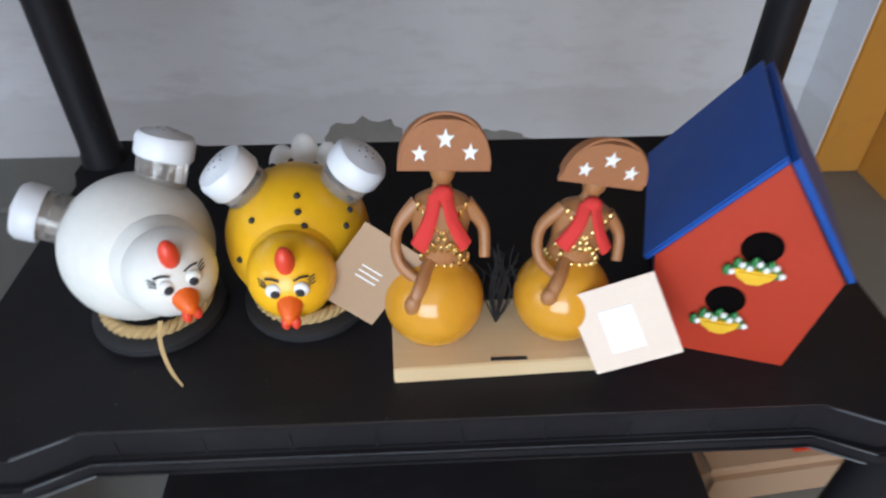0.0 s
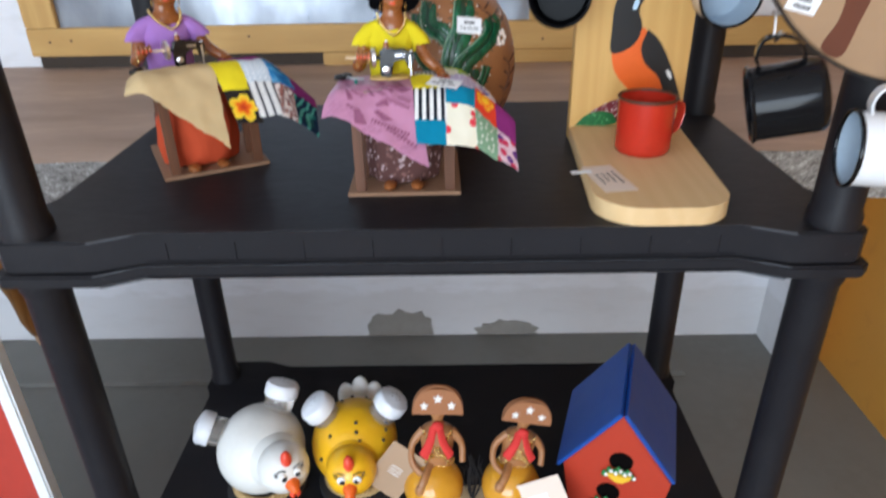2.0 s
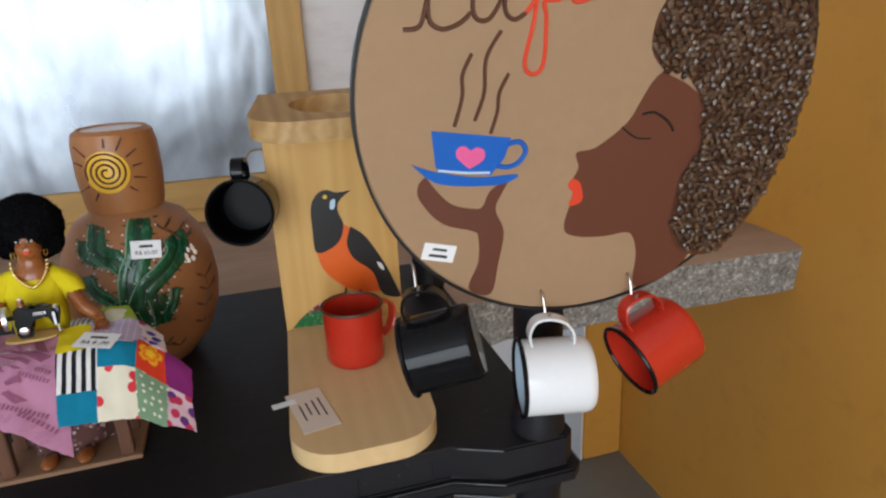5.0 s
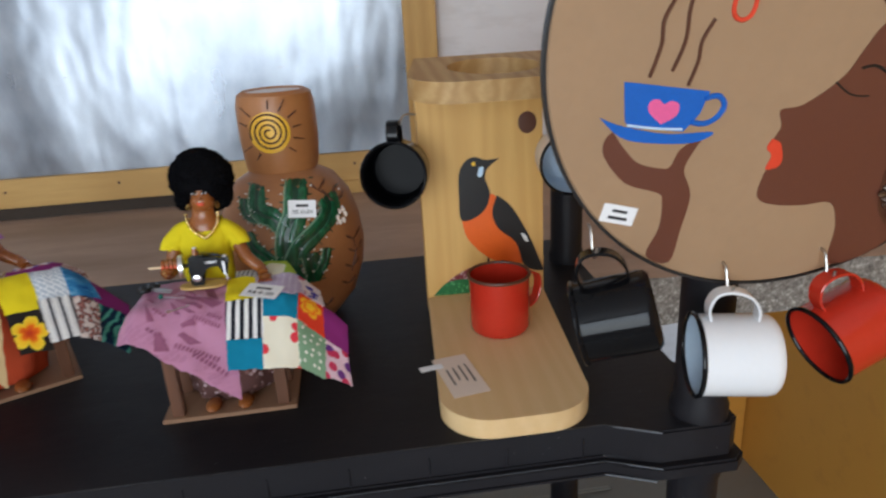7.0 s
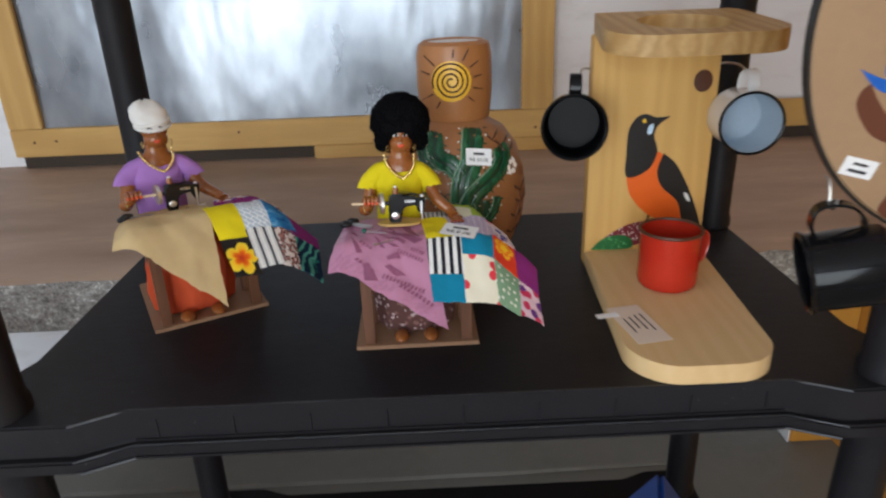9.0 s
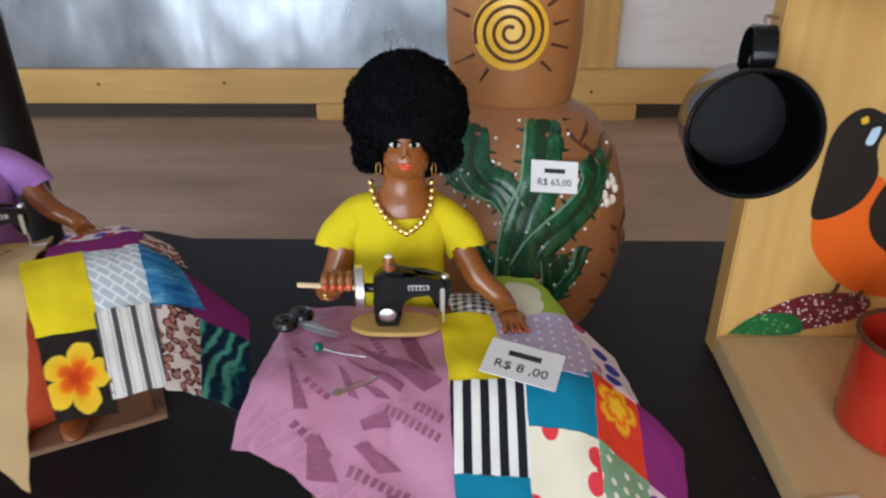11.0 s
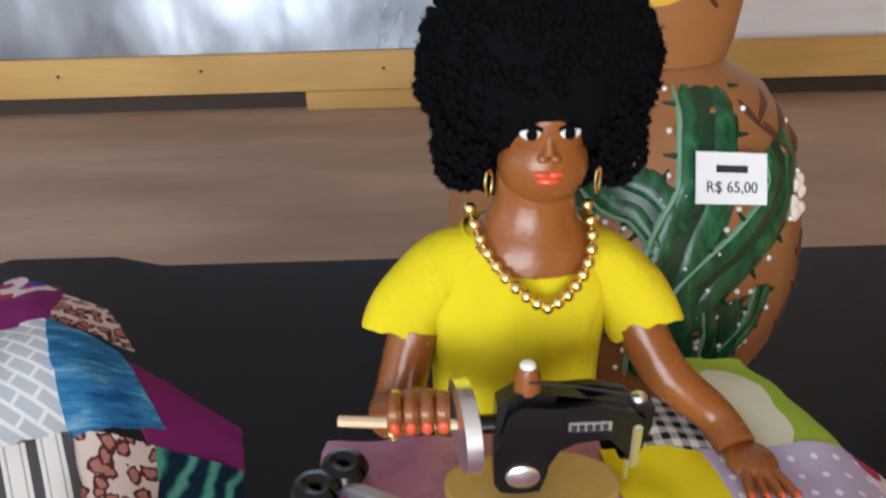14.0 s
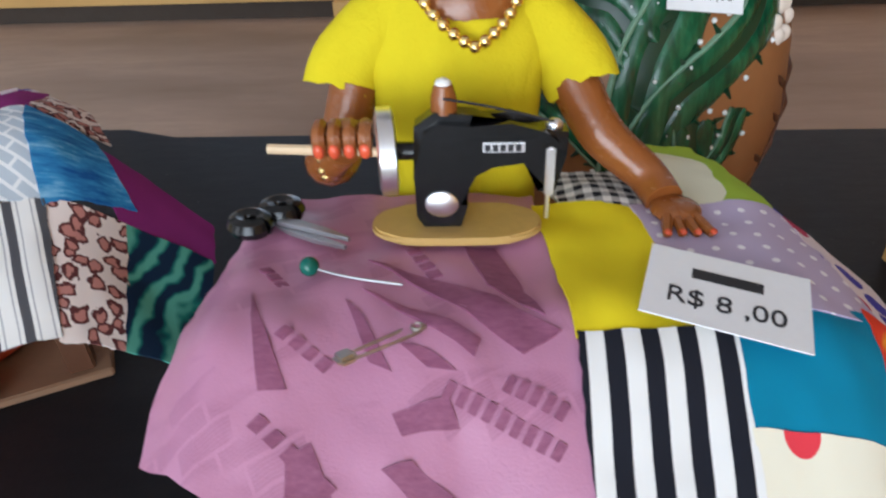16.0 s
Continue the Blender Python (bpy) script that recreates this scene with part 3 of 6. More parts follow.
def spotted(name, ground, spots, scale, size, rand=1.0, feature="F1"):
    m = fabric(name, ground)
    return m.color(m.ramp(m.voronoi(scale, feature, rand=rand, flat=True), [(0.0, spots), (size, ground)], True)).mat


WHITE_CLOTH, BLACK_CLOTH = (0.78, 0.77, 0.75), (0.012, 0.013, 0.02)
M_STRIPES = striped("black_white_stripes", 37, [(0.0, BLACK_CLOTH), (0.5, WHITE_CLOTH)])
M_GREY_STRIPES = striped("grey_white_stripes", 30, [(0.0, (0.08, 0.08, 0.09)), (0.2, WHITE_CLOTH), (0.55, (0.4, 0.4, 0.42)), (0.7, WHITE_CLOTH)])
m = fabric("black_white_check", WHITE_CLOTH)
c = m.mix(0.5, m.ramp(m.wave(60, 0, axis="X"), [(0, BLACK_CLOTH), (0.5, WHITE_CLOTH)], True), m.ramp(m.wave(60, 0, axis="Y"), [(0, BLACK_CLOTH), (0.5, WHITE_CLOTH)], True))
M_CHECK = m.color(c).mat
M_POLKA = spotted("lilac_polka_dots", (0.50, 0.42, 0.58), (0.85, 0.83, 0.86), 150, 0.15, 0.0)
M_GREEN_DOTS = spotted("green_leaf_dots", (0.22, 0.38, 0.24), (0.8, 0.8, 0.72), 150, 0.2, 0.5)
m = fabric("lime_cream_print", (0.4, 0.55, 0.1))
n = m.t.nodes.new("ShaderNodeVectorMath")
n.operation = "LENGTH"
m.link(m.mix(0.012, m.mapped((1.55, 0.85, 0), loc=(-0.132 * 1.55, -0.082 * 0.85, 0)), m.noise(60, 2)), n.inputs[0])
M_LIME = m.color(m.ramp(n.outputs["Value"], [(0.0, (0.74, 0.72, 0.54)), (0.0185, (0.34, 0.48, 0.05))], True)).mat
m = fabric("cream_berry_print", (0.78, 0.73, 0.58))
M_CREAM = m.color(m.ramp(m.voronoi(58, flat=True), [(0.0, (0.72, 0.05, 0.07)), (0.22, (0.72, 0.05, 0.07)), (0.23, (0.80, 0.75, 0.60))], True)).mat


def flower(m, at, size, stops):
    """A large printed flower with five ragged petals round a point of the cloth."""
    flat = m.mapped((1, 1, 0), loc=(-at[0], -at[1], 0))
    d = m.t.nodes.new("ShaderNodeVectorMath")
    d.operation = "LENGTH"
    m.link(flat, d.inputs[0])
    rad = m.t.nodes.new("ShaderNodeMath")
    rad.operation, rad.inputs[1].default_value = "DIVIDE", size
    m.link(d.outputs["Value"], rad.inputs[0])
    xyz = m.t.nodes.new("ShaderNodeSeparateXYZ")
    m.link(flat, xyz.inputs[0])

    def calc(op, a, b=None):
        n = m.t.nodes.new("ShaderNodeMath")
        n.operation = op
        for val, sock in ((a, n.inputs[0]), (b, n.inputs[1])):
            if isinstance(val, (int, float)):
                sock.default_value = val
            elif val is not None:
                m.link(val, sock)
        return n.outputs[0]
    turn = calc("MULTIPLY", calc("ARCTAN2", xyz.outputs[1], xyz.outputs[0]), 2.5)
    petal = calc("ADD", calc("MULTIPLY", calc("POWER", calc("ABSOLUTE", calc("COSINE", turn)), 0.6), 0.52), 0.52)
    ragged = calc("DIVIDE", rad.outputs[0], petal)
    return m.color(m.ramp(m.mix(0.16, m.mix(0.25, ragged, rad.outputs[0]), m.noise(4 / size, 3)), stops)).mat


m = fabric("orange_leaf_print", (0.8, 0.2, 0.02))
M_ORANGE = flower(m, (0.168, 0.000), 0.016, [(0.0, (0.85, 0.45, 0.03)), (0.25, (0.88, 0.52, 0.02)), (0.40, (0.80, 0.12, 0.01)), (0.52, (0.88, 0.50, 0.02)), (0.66, (0.70, 0.05, 0.02))])


def floral(name, ground, a, b, scale, flat=True):
    m = fabric(name, ground)
    v = m.voronoi(scale, flat=flat)
    col = m.voronoi(scale, out="Color", flat=flat)
    c = m.mix(m.ramp(col, [(0.0, (0, 0, 0)), (0.5, (1, 1, 1))], True), a, b)
    return m.color(m.mix(m.ramp(v, [(0.0, (1, 1, 1)), (0.36, (0, 0, 0))], True), ground, c)).mat


M_PINK_FLORAL = floral("pink_floral_print", (0.72, 0.52, 0.60), (0.14, 0.04, 0.22), (0.55, 0.04, 0.10), 95)
M_WHITE_FLORAL = floral("white_floral_print", (0.76, 0.68, 0.72), (0.06, 0.05, 0.35), (0.45, 0.04, 0.10), 85)
m = fabric("leopard_print", (0.72, 0.60, 0.55))
v = m.voronoi(185, vec=m.mix(0.006, m.coord, m.t.nodes.new("ShaderNodeTexNoise").outputs["Color"]), flat=True)
v = m.mix(0.30, v, m.noise(420, 2))
c = m.ramp(v, [(0.0, (0.47, 0.20, 0.17)), (0.33, (0.10, 0.03, 0.03)), (0.46, (0.76, 0.66, 0.62))], True)
M_LEOPARD = m.color(c).mat
m = fabric("grey_herringbone", (0.55, 0.6, 0.66))
v = m.t.nodes.new("ShaderNodeTexBrick")
v.inputs["Scale"].default_value, v.inputs["Mortar Size"].default_value = 52, 0.035
v.inputs["Color1"].default_value = v.inputs["Color2"].default_value = (0.48, 0.55, 0.62, 1)
v.inputs["Mortar"].default_value = (0.80, 0.82, 0.84, 1)
m.link(m.mapped(rot=(0, 0, 45)), v.inputs["Vector"])
M_HERRING = m.color(v.outputs["Color"]).mat
m = fabric("blue_brushed_print", (0.02, 0.2, 0.5))
M_BLUE_PRINT = m.color(m.ramp(m.noise(90, 4, 0.7, m.mapped((0.3, 3, 1))), [(0.35, (0.01, 0.09, 0.30)), (0.55, (0.04, 0.25, 0.52)), (0.7, (0.25, 0.5, 0.7))])).mat
m = fabric("teal_palm_print", (0.02, 0.15, 0.14))
M_PALM = m.color(m.ramp(m.wave(34, 9, m.mapped(rot=(0, 0, 30)), "X", 3), [(0.3, (0.006, 0.02, 0.05)), (0.6, (0.01, 0.15, 0.13)), (0.9, (0.10, 0.36, 0.28))])).mat
m = fabric("yellow_hibiscus_print", (0.02, 0.02, 0.02))
M_HIBISCUS = flower(m, (0.101, -0.078), 0.0195, [(0.0, (0.25, 0.30, 0.05)), (0.12, (0.62, 0.035, 0.012)), (0.42, (0.85, 0.16, 0.008)), (0.55, (0.90, 0.50, 0.02)), (0.80, (0.88, 0.62, 0.04)), (0.84, (0.018, 0.014, 0.012))])
M_SKIRT = floral("brown_floral_skirt", (0.10, 0.045, 0.04), (0.45, 0.33, 0.34), (0.20, 0.10, 0.09), 150, False)


def jersey(name, c):
    """Thin cloth with small folds."""
    m = fabric(name, c, weave=1500)
    folds = m.noise(75, 2, 0.5, m.mapped((1, 1, 0.6), (0, 30, 0)), 0.8)
    return m.bump(m.mix(0.2, folds, m.noise(900, 2)), 0.40, 0.004).mat


M_BLOUSE_YELLOW = jersey("yellow_jersey", (0.66, 0.535, 0.012))
M_BLOUSE_LILAC = jersey("lilac_jersey", (0.40, 0.20, 0.56))
M_SKIRT_RED = fabric_mat("rust_red_cloth", (0.50, 0.07, 0.025))
M_TURBAN = fabric_mat("white_turban_cloth", (0.80, 0.79, 0.77))
M_GREEN_BALL = plain("green_pin_head", (0.004, 0.12, 0.09), 0.12)
M_NAIL_RED = plain("coral_nail_paint", (0.66, 0.09, 0.035), 0.25)
M_SEW_BASE = plain("ochre_machine_bed", (0.58, 0.37, 0.12), 0.45)
M_STICK = plain("pale_stick_wood", (0.72, 0.54, 0.34), 0.6)
M_BLADE = metal_mat("dull_steel_blade", (0.46, 0.46, 0.48), 0.42)
M_SEW_BLACK = plain("black_clay_gloss", (0.007, 0.007, 0.008), 0.22, 0.3, 70, 0.12, dist=0.0006, spec=0.4)

# ---- sewing tables ----
TOP_W = 0.132


def soft_drop(d, k=0.012):
    """A fold: 0 on the table, then a straight slope, with a rounded bend."""
    return 0.0 if d < -k else ((d + k) ** 2 / (4 * k) if d < k else d)


def cloth_height(u, v, raised=False):
    if raised:
        return TOP_W + 0.011 * max(0.0, min(1.0, (0.062 - v) / 0.05)) - 0.75 * soft_drop(-0.022 - v) - 0.85 * soft_drop(u - 0.150) - 0.85 * soft_drop(-0.004 - u, 0.006)
    return TOP_W - 0.83 * soft_drop(0.002 - v) - 0.72 * soft_drop(u - 0.149) - 0.85 * soft_drop(-0.004 - u, 0.006)


def cloth_quad(corners, lift, seed, n=14, wave=0.0015, fray=0.0, raised=False):
    """A piece of cloth over the table between four corners in plan, back left first and clockwise, with soft creases."""
    a, b, c, d = [Vector(p) for p in corners]
    bm = bmesh.new()
    g = []
    for j in range(n + 1):
        row = []
        for i in range(n + 1):
            s, t = i / n, j / n
            p = (a * (1 - s) + b * s) * (1 - t) + (d * (1 - s) + c * s) * t
            if fray and (j == n or i in (0, n)):
                p = p + Vector((random.uniform(-fray, fray), random.uniform(-fray, fray)))
            w = cloth_height(p.x, p.y, raised) + lift + wave * noise.noise(Vector((p.x * 45 + seed, p.y * 45, seed)))
            w += 0.35 * wave * noise.noise(Vector((p.x * 130, p.y * 130 + seed, 2)))
            row.append(bm.verts.new((p.x, p.y, w)))
        g.append(row)
    for j in range(n):
        for i in range(n):
            bm.faces.new((g[j][i], g[j][i + 1], g[j + 1][i + 1], g[j + 1][i]))
    bm.normal_update()
    top = bm.faces[:]
    bmesh.ops.solidify(bm, geom=top, thickness=0.0009)
    return bm


def sewing_table(m, group):
    t = thing("sewing_table", "small brown wooden craft table on a square base board", "table", m, group)
    bm = bmesh.new()
    box(bm, (0, 0, 0), (0.14, 0.16, 0.005), 0.0008)
    part("base_board", bm, M_MDF, t)
    bm = bmesh.new()
    box(bm, (-0.002, 0.003, 0.120), (0.147, 0.066, 0.126), 0.001)
    part("tabletop", bm, M_BROWN_WOOD, t)
    for u, v in ((0.010, 0.004), (0.120, 0.004), (0.010, 0.052), (0.120, 0.052)):
        bm = bmesh.new()
        box(bm, (u, v, 0.005), (u + 0.0125, v + 0.011, 0.120), 0.001)
        part("leg", bm, M_BROWN_WOOD, t)
    return t


def patchwork(m, label, main, main_name, quads, main_quad, raised=False):
    t = thing("patchwork_cloth", label, "cloth", m, "patchwork cloths")
    part(main_name, cloth_quad(main_quad, 0.0, 3.0, 26, 0.0030, 0.0008, raised), main, t)
    for i, (name, mat, q) in enumerate(quads):
        part(name, cloth_quad(q, 0.0016 + 0.00025 * (i % 3), 3.0 + 0.05 * i, 12, 0.0028, 0.0004, raised), mat, t)
    return t


def sewing_machine(m, group):
    t = thing("sewing_machine", "tiny black clay sewing machine with silver wheel and badge", "sewing machine", m @ Matrix.Translation((0.0003, 0.004, 0.0219)) @ Matrix.Diagonal((1.0, 0.9, 0.84, 1)), group)
    v0, w0 = 0.046, TOP_W + 0.0025
    bm = bmesh.new()
    pts = []
    for i in range(28):
        a = 2 * math.pi * i / 28
        pts.append((0.056 + 0.0245 * math.copysign(abs(math.cos(a)) ** 0.6, math.cos(a)), 0.047 + 0.0115 * math.copysign(abs(math.sin(a)) ** 0.8, math.sin(a))))
    prism(bm, pts, 0.003, pose(0, 0, w0), 0.0008)
    part("bed", bm, M_SEW_BASE, t, "ochre oval bed plate")
    z = w0 + 0.003
    bm = bmesh.new()
    body = [(0.0470, 0), (0.0575, 0), (0.0595, 0.008), (0.0590, 0.0215), (0.065, 0.0255), (0.0765, 0.0275), (0.0785, 0.013), (0.083, 0.012), (0.0860, 0.026), (0.0860, 0.0335),
            (0.080, 0.0345), (0.070, 0.0350), (0.061, 0.0395), (0.051, 0.0405), (0.0455, 0.036), (0.0448, 0.020), (0.0450, 0.004)]
    prism(bm, body, 0.012, Matrix(((1, 0, 0, 0), (0, 0, -1, v0 + 0.006), (0, 1, 0, z), (0, 0, 0, 1))), 0.0032)
    part("body", bm, M_SEW_BLACK, t)
    bm = bmesh.new()
    lathe(bm, [(0, -0.0022), (0.0115, -0.0026), (0.0142, -0.0020), (0.0142, 0.0020), (0.0115, 0.0026), (0.004, 0.0016), (0, 0.0016)], pose(0.0375, v0, z + 0.0265, 0, 90, 8), 28)
    part("hand_wheel", bm, M_SILVER, t, "silver hand wheel")
    bm = bmesh.new()
    tube(bm, [(0.036, v0, z + 0.0265), (0.047, v0, z + 0.0265)], 0.003, I4, 10, False)
    part("axle", bm, M_SEW_BLACK, t)
    bm = bmesh.new()
    tube(bm, [(0.004, v0 + 0.004, z + 0.0262), (0.036, v0 + 0.001, z + 0.0258)], 0.0017, I4, 8, False)
    part("crank_stick", bm, M_STICK, t, "pale wooden crank stick")
    bm = bmesh.new()
    lathe(bm, [(0, 0), (0.0046, 0), (0.0046, 0.0006), (0.004, 0.001), (0, 0.001)], pose(0.0523, v0 - 0.0062, z + 0.0105, 90), 20)
    part("badge", bm, M_SILVER, t, "round silver badge")
    bm = bmesh.new()
    box(bm, (0.0635, v0 - 0.0068, z + 0.0285), (0.0745, v0 - 0.006, z + 0.0318), 0.0002)
    plate = part("name_plate", bm, M_SILVER, t, "small silver name plate")
    for i in range(5):
        bm = bmesh.new()
        box(bm, (0.0641 + 0.0020 * i, v0 - 0.0071, z + 0.0291), (0.0655 + 0.0020 * i, v0 - 0.0067, z + 0.0312))
        part("lettering_bar", bm, M_INK, plate)
    bm = bmesh.new()
    lathe(bm, [(0, 0), (0.0036, 0), (0.0034, 0.005), (0.0025, 0.0085), (0, 0.0095)], pose(0.0535, v0, z + 0.0395), 14)
    spool = part("thread_spool", bm, M_CLAY_SKIN, t, "brown thread spool with a white tip")
    bm = bmesh.new()
    ball(bm, (0.0535, v0, z + 0.0485), (0.0022, 0.0022, 0.0018), I4, 10, 8)
    part("spool_tip", bm, M_WHITE_PAINT, spool)
    bm = bmesh.new()
    tube(bm, [(0.0535, v0 - 0.0035, z + 0.045), (0.066, v0 - 0.002, z + 0.0415), (0.0825, v0 - 0.001, z + 0.036)], 0.0004, I4, 5)
    part("thread", bm, M_INK, t)
    bm = bmesh.new()
    ball(bm, (0.0825, v0, z + 0.0345), (0.0024, 0.0024, 0.0022), I4, 12, 8)
    part("tension_knob", bm, M_SILVER, t, "silver tension knob")
    bm = bmesh.new()
    box(bm, (0.0800, v0 - 0.0072, z + 0.013), (0.0825, v0 - 0.0058, z + 0.030), 0.0006, I4)
    part("face_plate", bm, M_SILVER, t, "silver face plate")
    bm = bmesh.new()
    tube(bm, [(0.0817, v0, z + 0.015), (0.0817, v0, z + 0.001)], 0.0007, I4, 6, False)
    part("needle", bm, M_SILVER, t)
    return t


ico = bmesh.new()
bmesh.ops.create_icosphere(ico, subdivisions=1, radius=1.0)
CURL_V = [v.co.copy() for v in ico.verts]
CURL_F = [[v.index for v in f.verts] for f in ico.faces]
ico.free()


def doll(name, label, m, skin, blouse, skirt, hair, turban, seed):
    """A clay doll as one mesh: seated body, blouse, skirt, bent arms, head."""
    random.seed(seed)
    bm = bmesh.new()
    c = 0.060
    b = c - 0.0040

    # loose tee with a scooped neck and short wing sleeves
    def torso():
        rows = [(0.0265, 0.0165, 0.095), (0.0266, 0.0165, 0.125), (0.0266, 0.0168, 0.142), (0.0268, 0.0170, 0.152), (0.0272, 0.0170, 0.160), (0.0278, 0.0168, 0.168), (0.0282, 0.0164, 0.177), (0.0262, 0.0152, 0.1860), (0.0225, 0.0134, 0.1930), (0.0192, 0.0120, 0.1972)]
        n, grid = 72, []
        for k, (hx, hy, z) in enumerate(rows):
            scoop = {len(rows) - 1: 0.0058, len(rows) - 2: 0.0034, len(rows) - 3: 0.0012}.get(k, 0.0)
            ring = []
            for i in range(n):
                a = 2 * math.pi * i / n
                ca, sa = math.cos(a), math.sin(a)
                front = max(0.0, -sa)
                # folds that gather towards the armpits
                fold = 0.0
                if 1 < k < 8:
                    for s, at, w in ((-1, 0.158, 1.0), (1, 0.160, 1.0), (-1, 0.148, 0.6), (1, 0.151, 0.7)):
                        x = ca * hx
                        slope = z - at + 0.30 * (abs(x) - 0.024) * (1 if s * x > 0 else 0)
                        fold += w * 0.0011 * math.exp(-(slope / 0.0034) ** 2) * max(0.0, s * x / hx) ** 2.2
                ring.append(bm.verts.new((b + (0.0040 - 0.0010) * max(0, (z - 0.175) / 0.02) + hx * math.copysign(abs(ca) ** 0.78, ca), 0.088 + (hy + fold) * math.copysign(abs(sa) ** 0.78, sa), z - scoop * front ** 1.4 + (random.uniform(-0.0003, 0.0003) if k == len(rows) - 1 else 0))))
            grid.append(ring)
        for p, q in zip(grid, grid[1:]):
            for i in range(n):
                bm.faces.new((p[i], p[(i + 1) % n], q[(i + 1) % n], q[i]))
        bm.faces.new(grid[0][::-1])
        o = c - 0.0022
        for s in (-1, 1):
            line = smooth_line([(o + s * 0.010, 0.0880, 0.1866), (o + s * 0.0235, 0.0876, 0.1832), (o + s * 0.0328, 0.0858, 0.1752), (o + s * 0.0372, 0.0832, 0.1662)], 5)
            rings = []
            for k, p in enumerate(line):
                d = (line[min(k + 1, len(line) - 1)] - line[max(k - 1, 0)]).normalized()
                side = Vector((0, 1, 0))
                out = d.cross(side).normalized()
                t = k / (len(line) - 1)
                r1, r2 = 0.0108 + 0.0004 * t, 0.0118 - 0.0014 * t
                ring = []
                for i in range(28):
                    a = 2 * math.pi * i / 28
                    wob = 1 + t * 0.07 * math.sin(3 * a + seed) + 0.05 * math.sin(9 * t + 2 * a)
                    tip = d * (0.0022 * t * math.sin(2 * a + 1.3) + (random.uniform(-0.0008, 0.0008) if k == len(line) - 1 else 0))
                    ring.append(bm.verts.new(p + out * (r1 * wob * math.cos(a)) + side * (r2 * wob * math.sin(a)) + tip))
                rings.append(ring)
            for p, q in zip(rings, rings[1:]):
                for i in range(28):
                    bm.faces.new((p[i], p[(i + 1) % 28], q[(i + 1) % 28], q[i]))
    span(bm, torso, 1)
    bm.verts.ensure_lookup_table()
    for vtx in bm.verts:
        k = noise.noise(Vector((vtx.co.x * 60, vtx.co.z * 80, seed))) * 0.0011 + noise.noise(Vector((vtx.co.x * 150, vtx.co.z * 70, seed + 3))) * 0.0005
        vtx.co.y += k

    hc = c + 0.0020

    def flesh():
        lathe(bm, [(0, 0), (0.0205, 0.0), (0.0195, 0.0055), (0.0160, 0.0095), (0.0126, 0.0135), (0.0113, 0.019), (0.0112, 0.032), (0, 0.034)], pose(c - 0.0002, 0.0872, 0.1885, 4, 2, 0) @ Matrix.Diagonal((1, 0.74, 1, 1)), 36)
        ball(bm, (c - 0.0008, 0.0868, 0.1868), (0.0186, 0.0136, 0.0118), I4, 28, 16)
        ball(bm, (hc, 0.0885, 0.2300), (0.0138, 0.0146, 0.0180), I4, 32, 20)
        ball(bm, (hc, 0.0846, 0.2176), (0.0126, 0.0112, 0.0124), I4, 32, 20)
        for s in (-1, 1):
            ball(bm, (hc + s * 0.0016, 0.0745, 0.2219), (0.0017, 0.0016, 0.0014), I4, 10, 8)
        tube(bm, [(hc, 0.0762, 0.2300), (hc, 0.0750, 0.2258), (hc, 0.0742, 0.2226)], [0.0012, 0.0015, 0.0019], I4, 10)
        tube(bm, [(c - 0.0355, 0.082, 0.166), (c - 0.0415, 0.073, 0.146), (c - 0.043, 0.062, 0.149), (c - 0.035, 0.052, 0.1585)], [0.008, 0.0075, 0.0066, 0.0055], I4, 12)
        ball(bm, (c - 0.034, 0.0515, 0.1615), (0.0078, 0.005, 0.0052), I4, 14, 10)
        for i in range(4):
            tube(bm, [(c - 0.0405 + 0.0042 * i, 0.0505, 0.1655), (c - 0.0405 + 0.0042 * i, 0.0458, 0.1645), (c - 0.0405 + 0.0042 * i, 0.0458, 0.1585)], 0.0021, I4, 7)
        tube(bm, [(c + 0.0325, 0.082, 0.166), (c + 0.0410, 0.073, 0.152), (c + 0.0545, 0.066, 0.141), (c + 0.058, 0.056, 0.1375)], [0.008, 0.0072, 0.0062, 0.0058], I4, 12)
        ball(bm, (c + 0.060, 0.051, 0.1372), (0.0075, 0.008, 0.0028), pose(0, 0, 0), 14, 8)
        for i in range(4):
            a = -0.35 + 0.28 * i
            tube(bm, [(c + 0.0565 + 0.0026 * i, 0.046, 0.1372), (c + 0.0562 + 0.0030 * i + a * 0.004, 0.0385, 0.1365)], [0.0019, 0.0014], I4, 7, False)
        for s in (-0.008, 0.026):
            ball(bm, (c + s, 0.012, 0.0105), (0.0085, 0.014, 0.0055), I4, 14, 8)
    span(bm, flesh, 0)
    def dress():
        n = 40
        rings = []
        for k, (r, w) in enumerate([(0.030, 0.112), (0.040, 0.09), (0.046, 0.06), (0.047, 0.035), (0.044, 0.008)]):
            rings.append([bm.verts.new((c + 0.008 + r * (1 + 0.07 * math.sin(9 * a + k)) * math.cos(a), 0.058 + 0.8 * r * (1 + 0.08 * math.sin(11 * a + 2 * k)) * math.sin(a) + 0.006 * k * (math.sin(a) < 0) * 0.1, w)) for a in (2 * math.pi * i / n for i in range(n))])
        for p, q in zip(rings, rings[1:]):
            for i in range(n):
                bm.faces.new((p[i], p[(i + 1) % n], q[(i + 1) % n], q[i]))
        bm.faces.new(rings[0])
        bm.faces.new(rings[-1])
    span(bm, dress, 2)
    def nails():
        for i in range(4):
            ball(bm, (c - 0.0405 + 0.0042 * i, 0.0437, 0.1605), (0.0015, 0.0009, 0.0022), I4, 8, 6)
            a = -0.35 + 0.28 * i
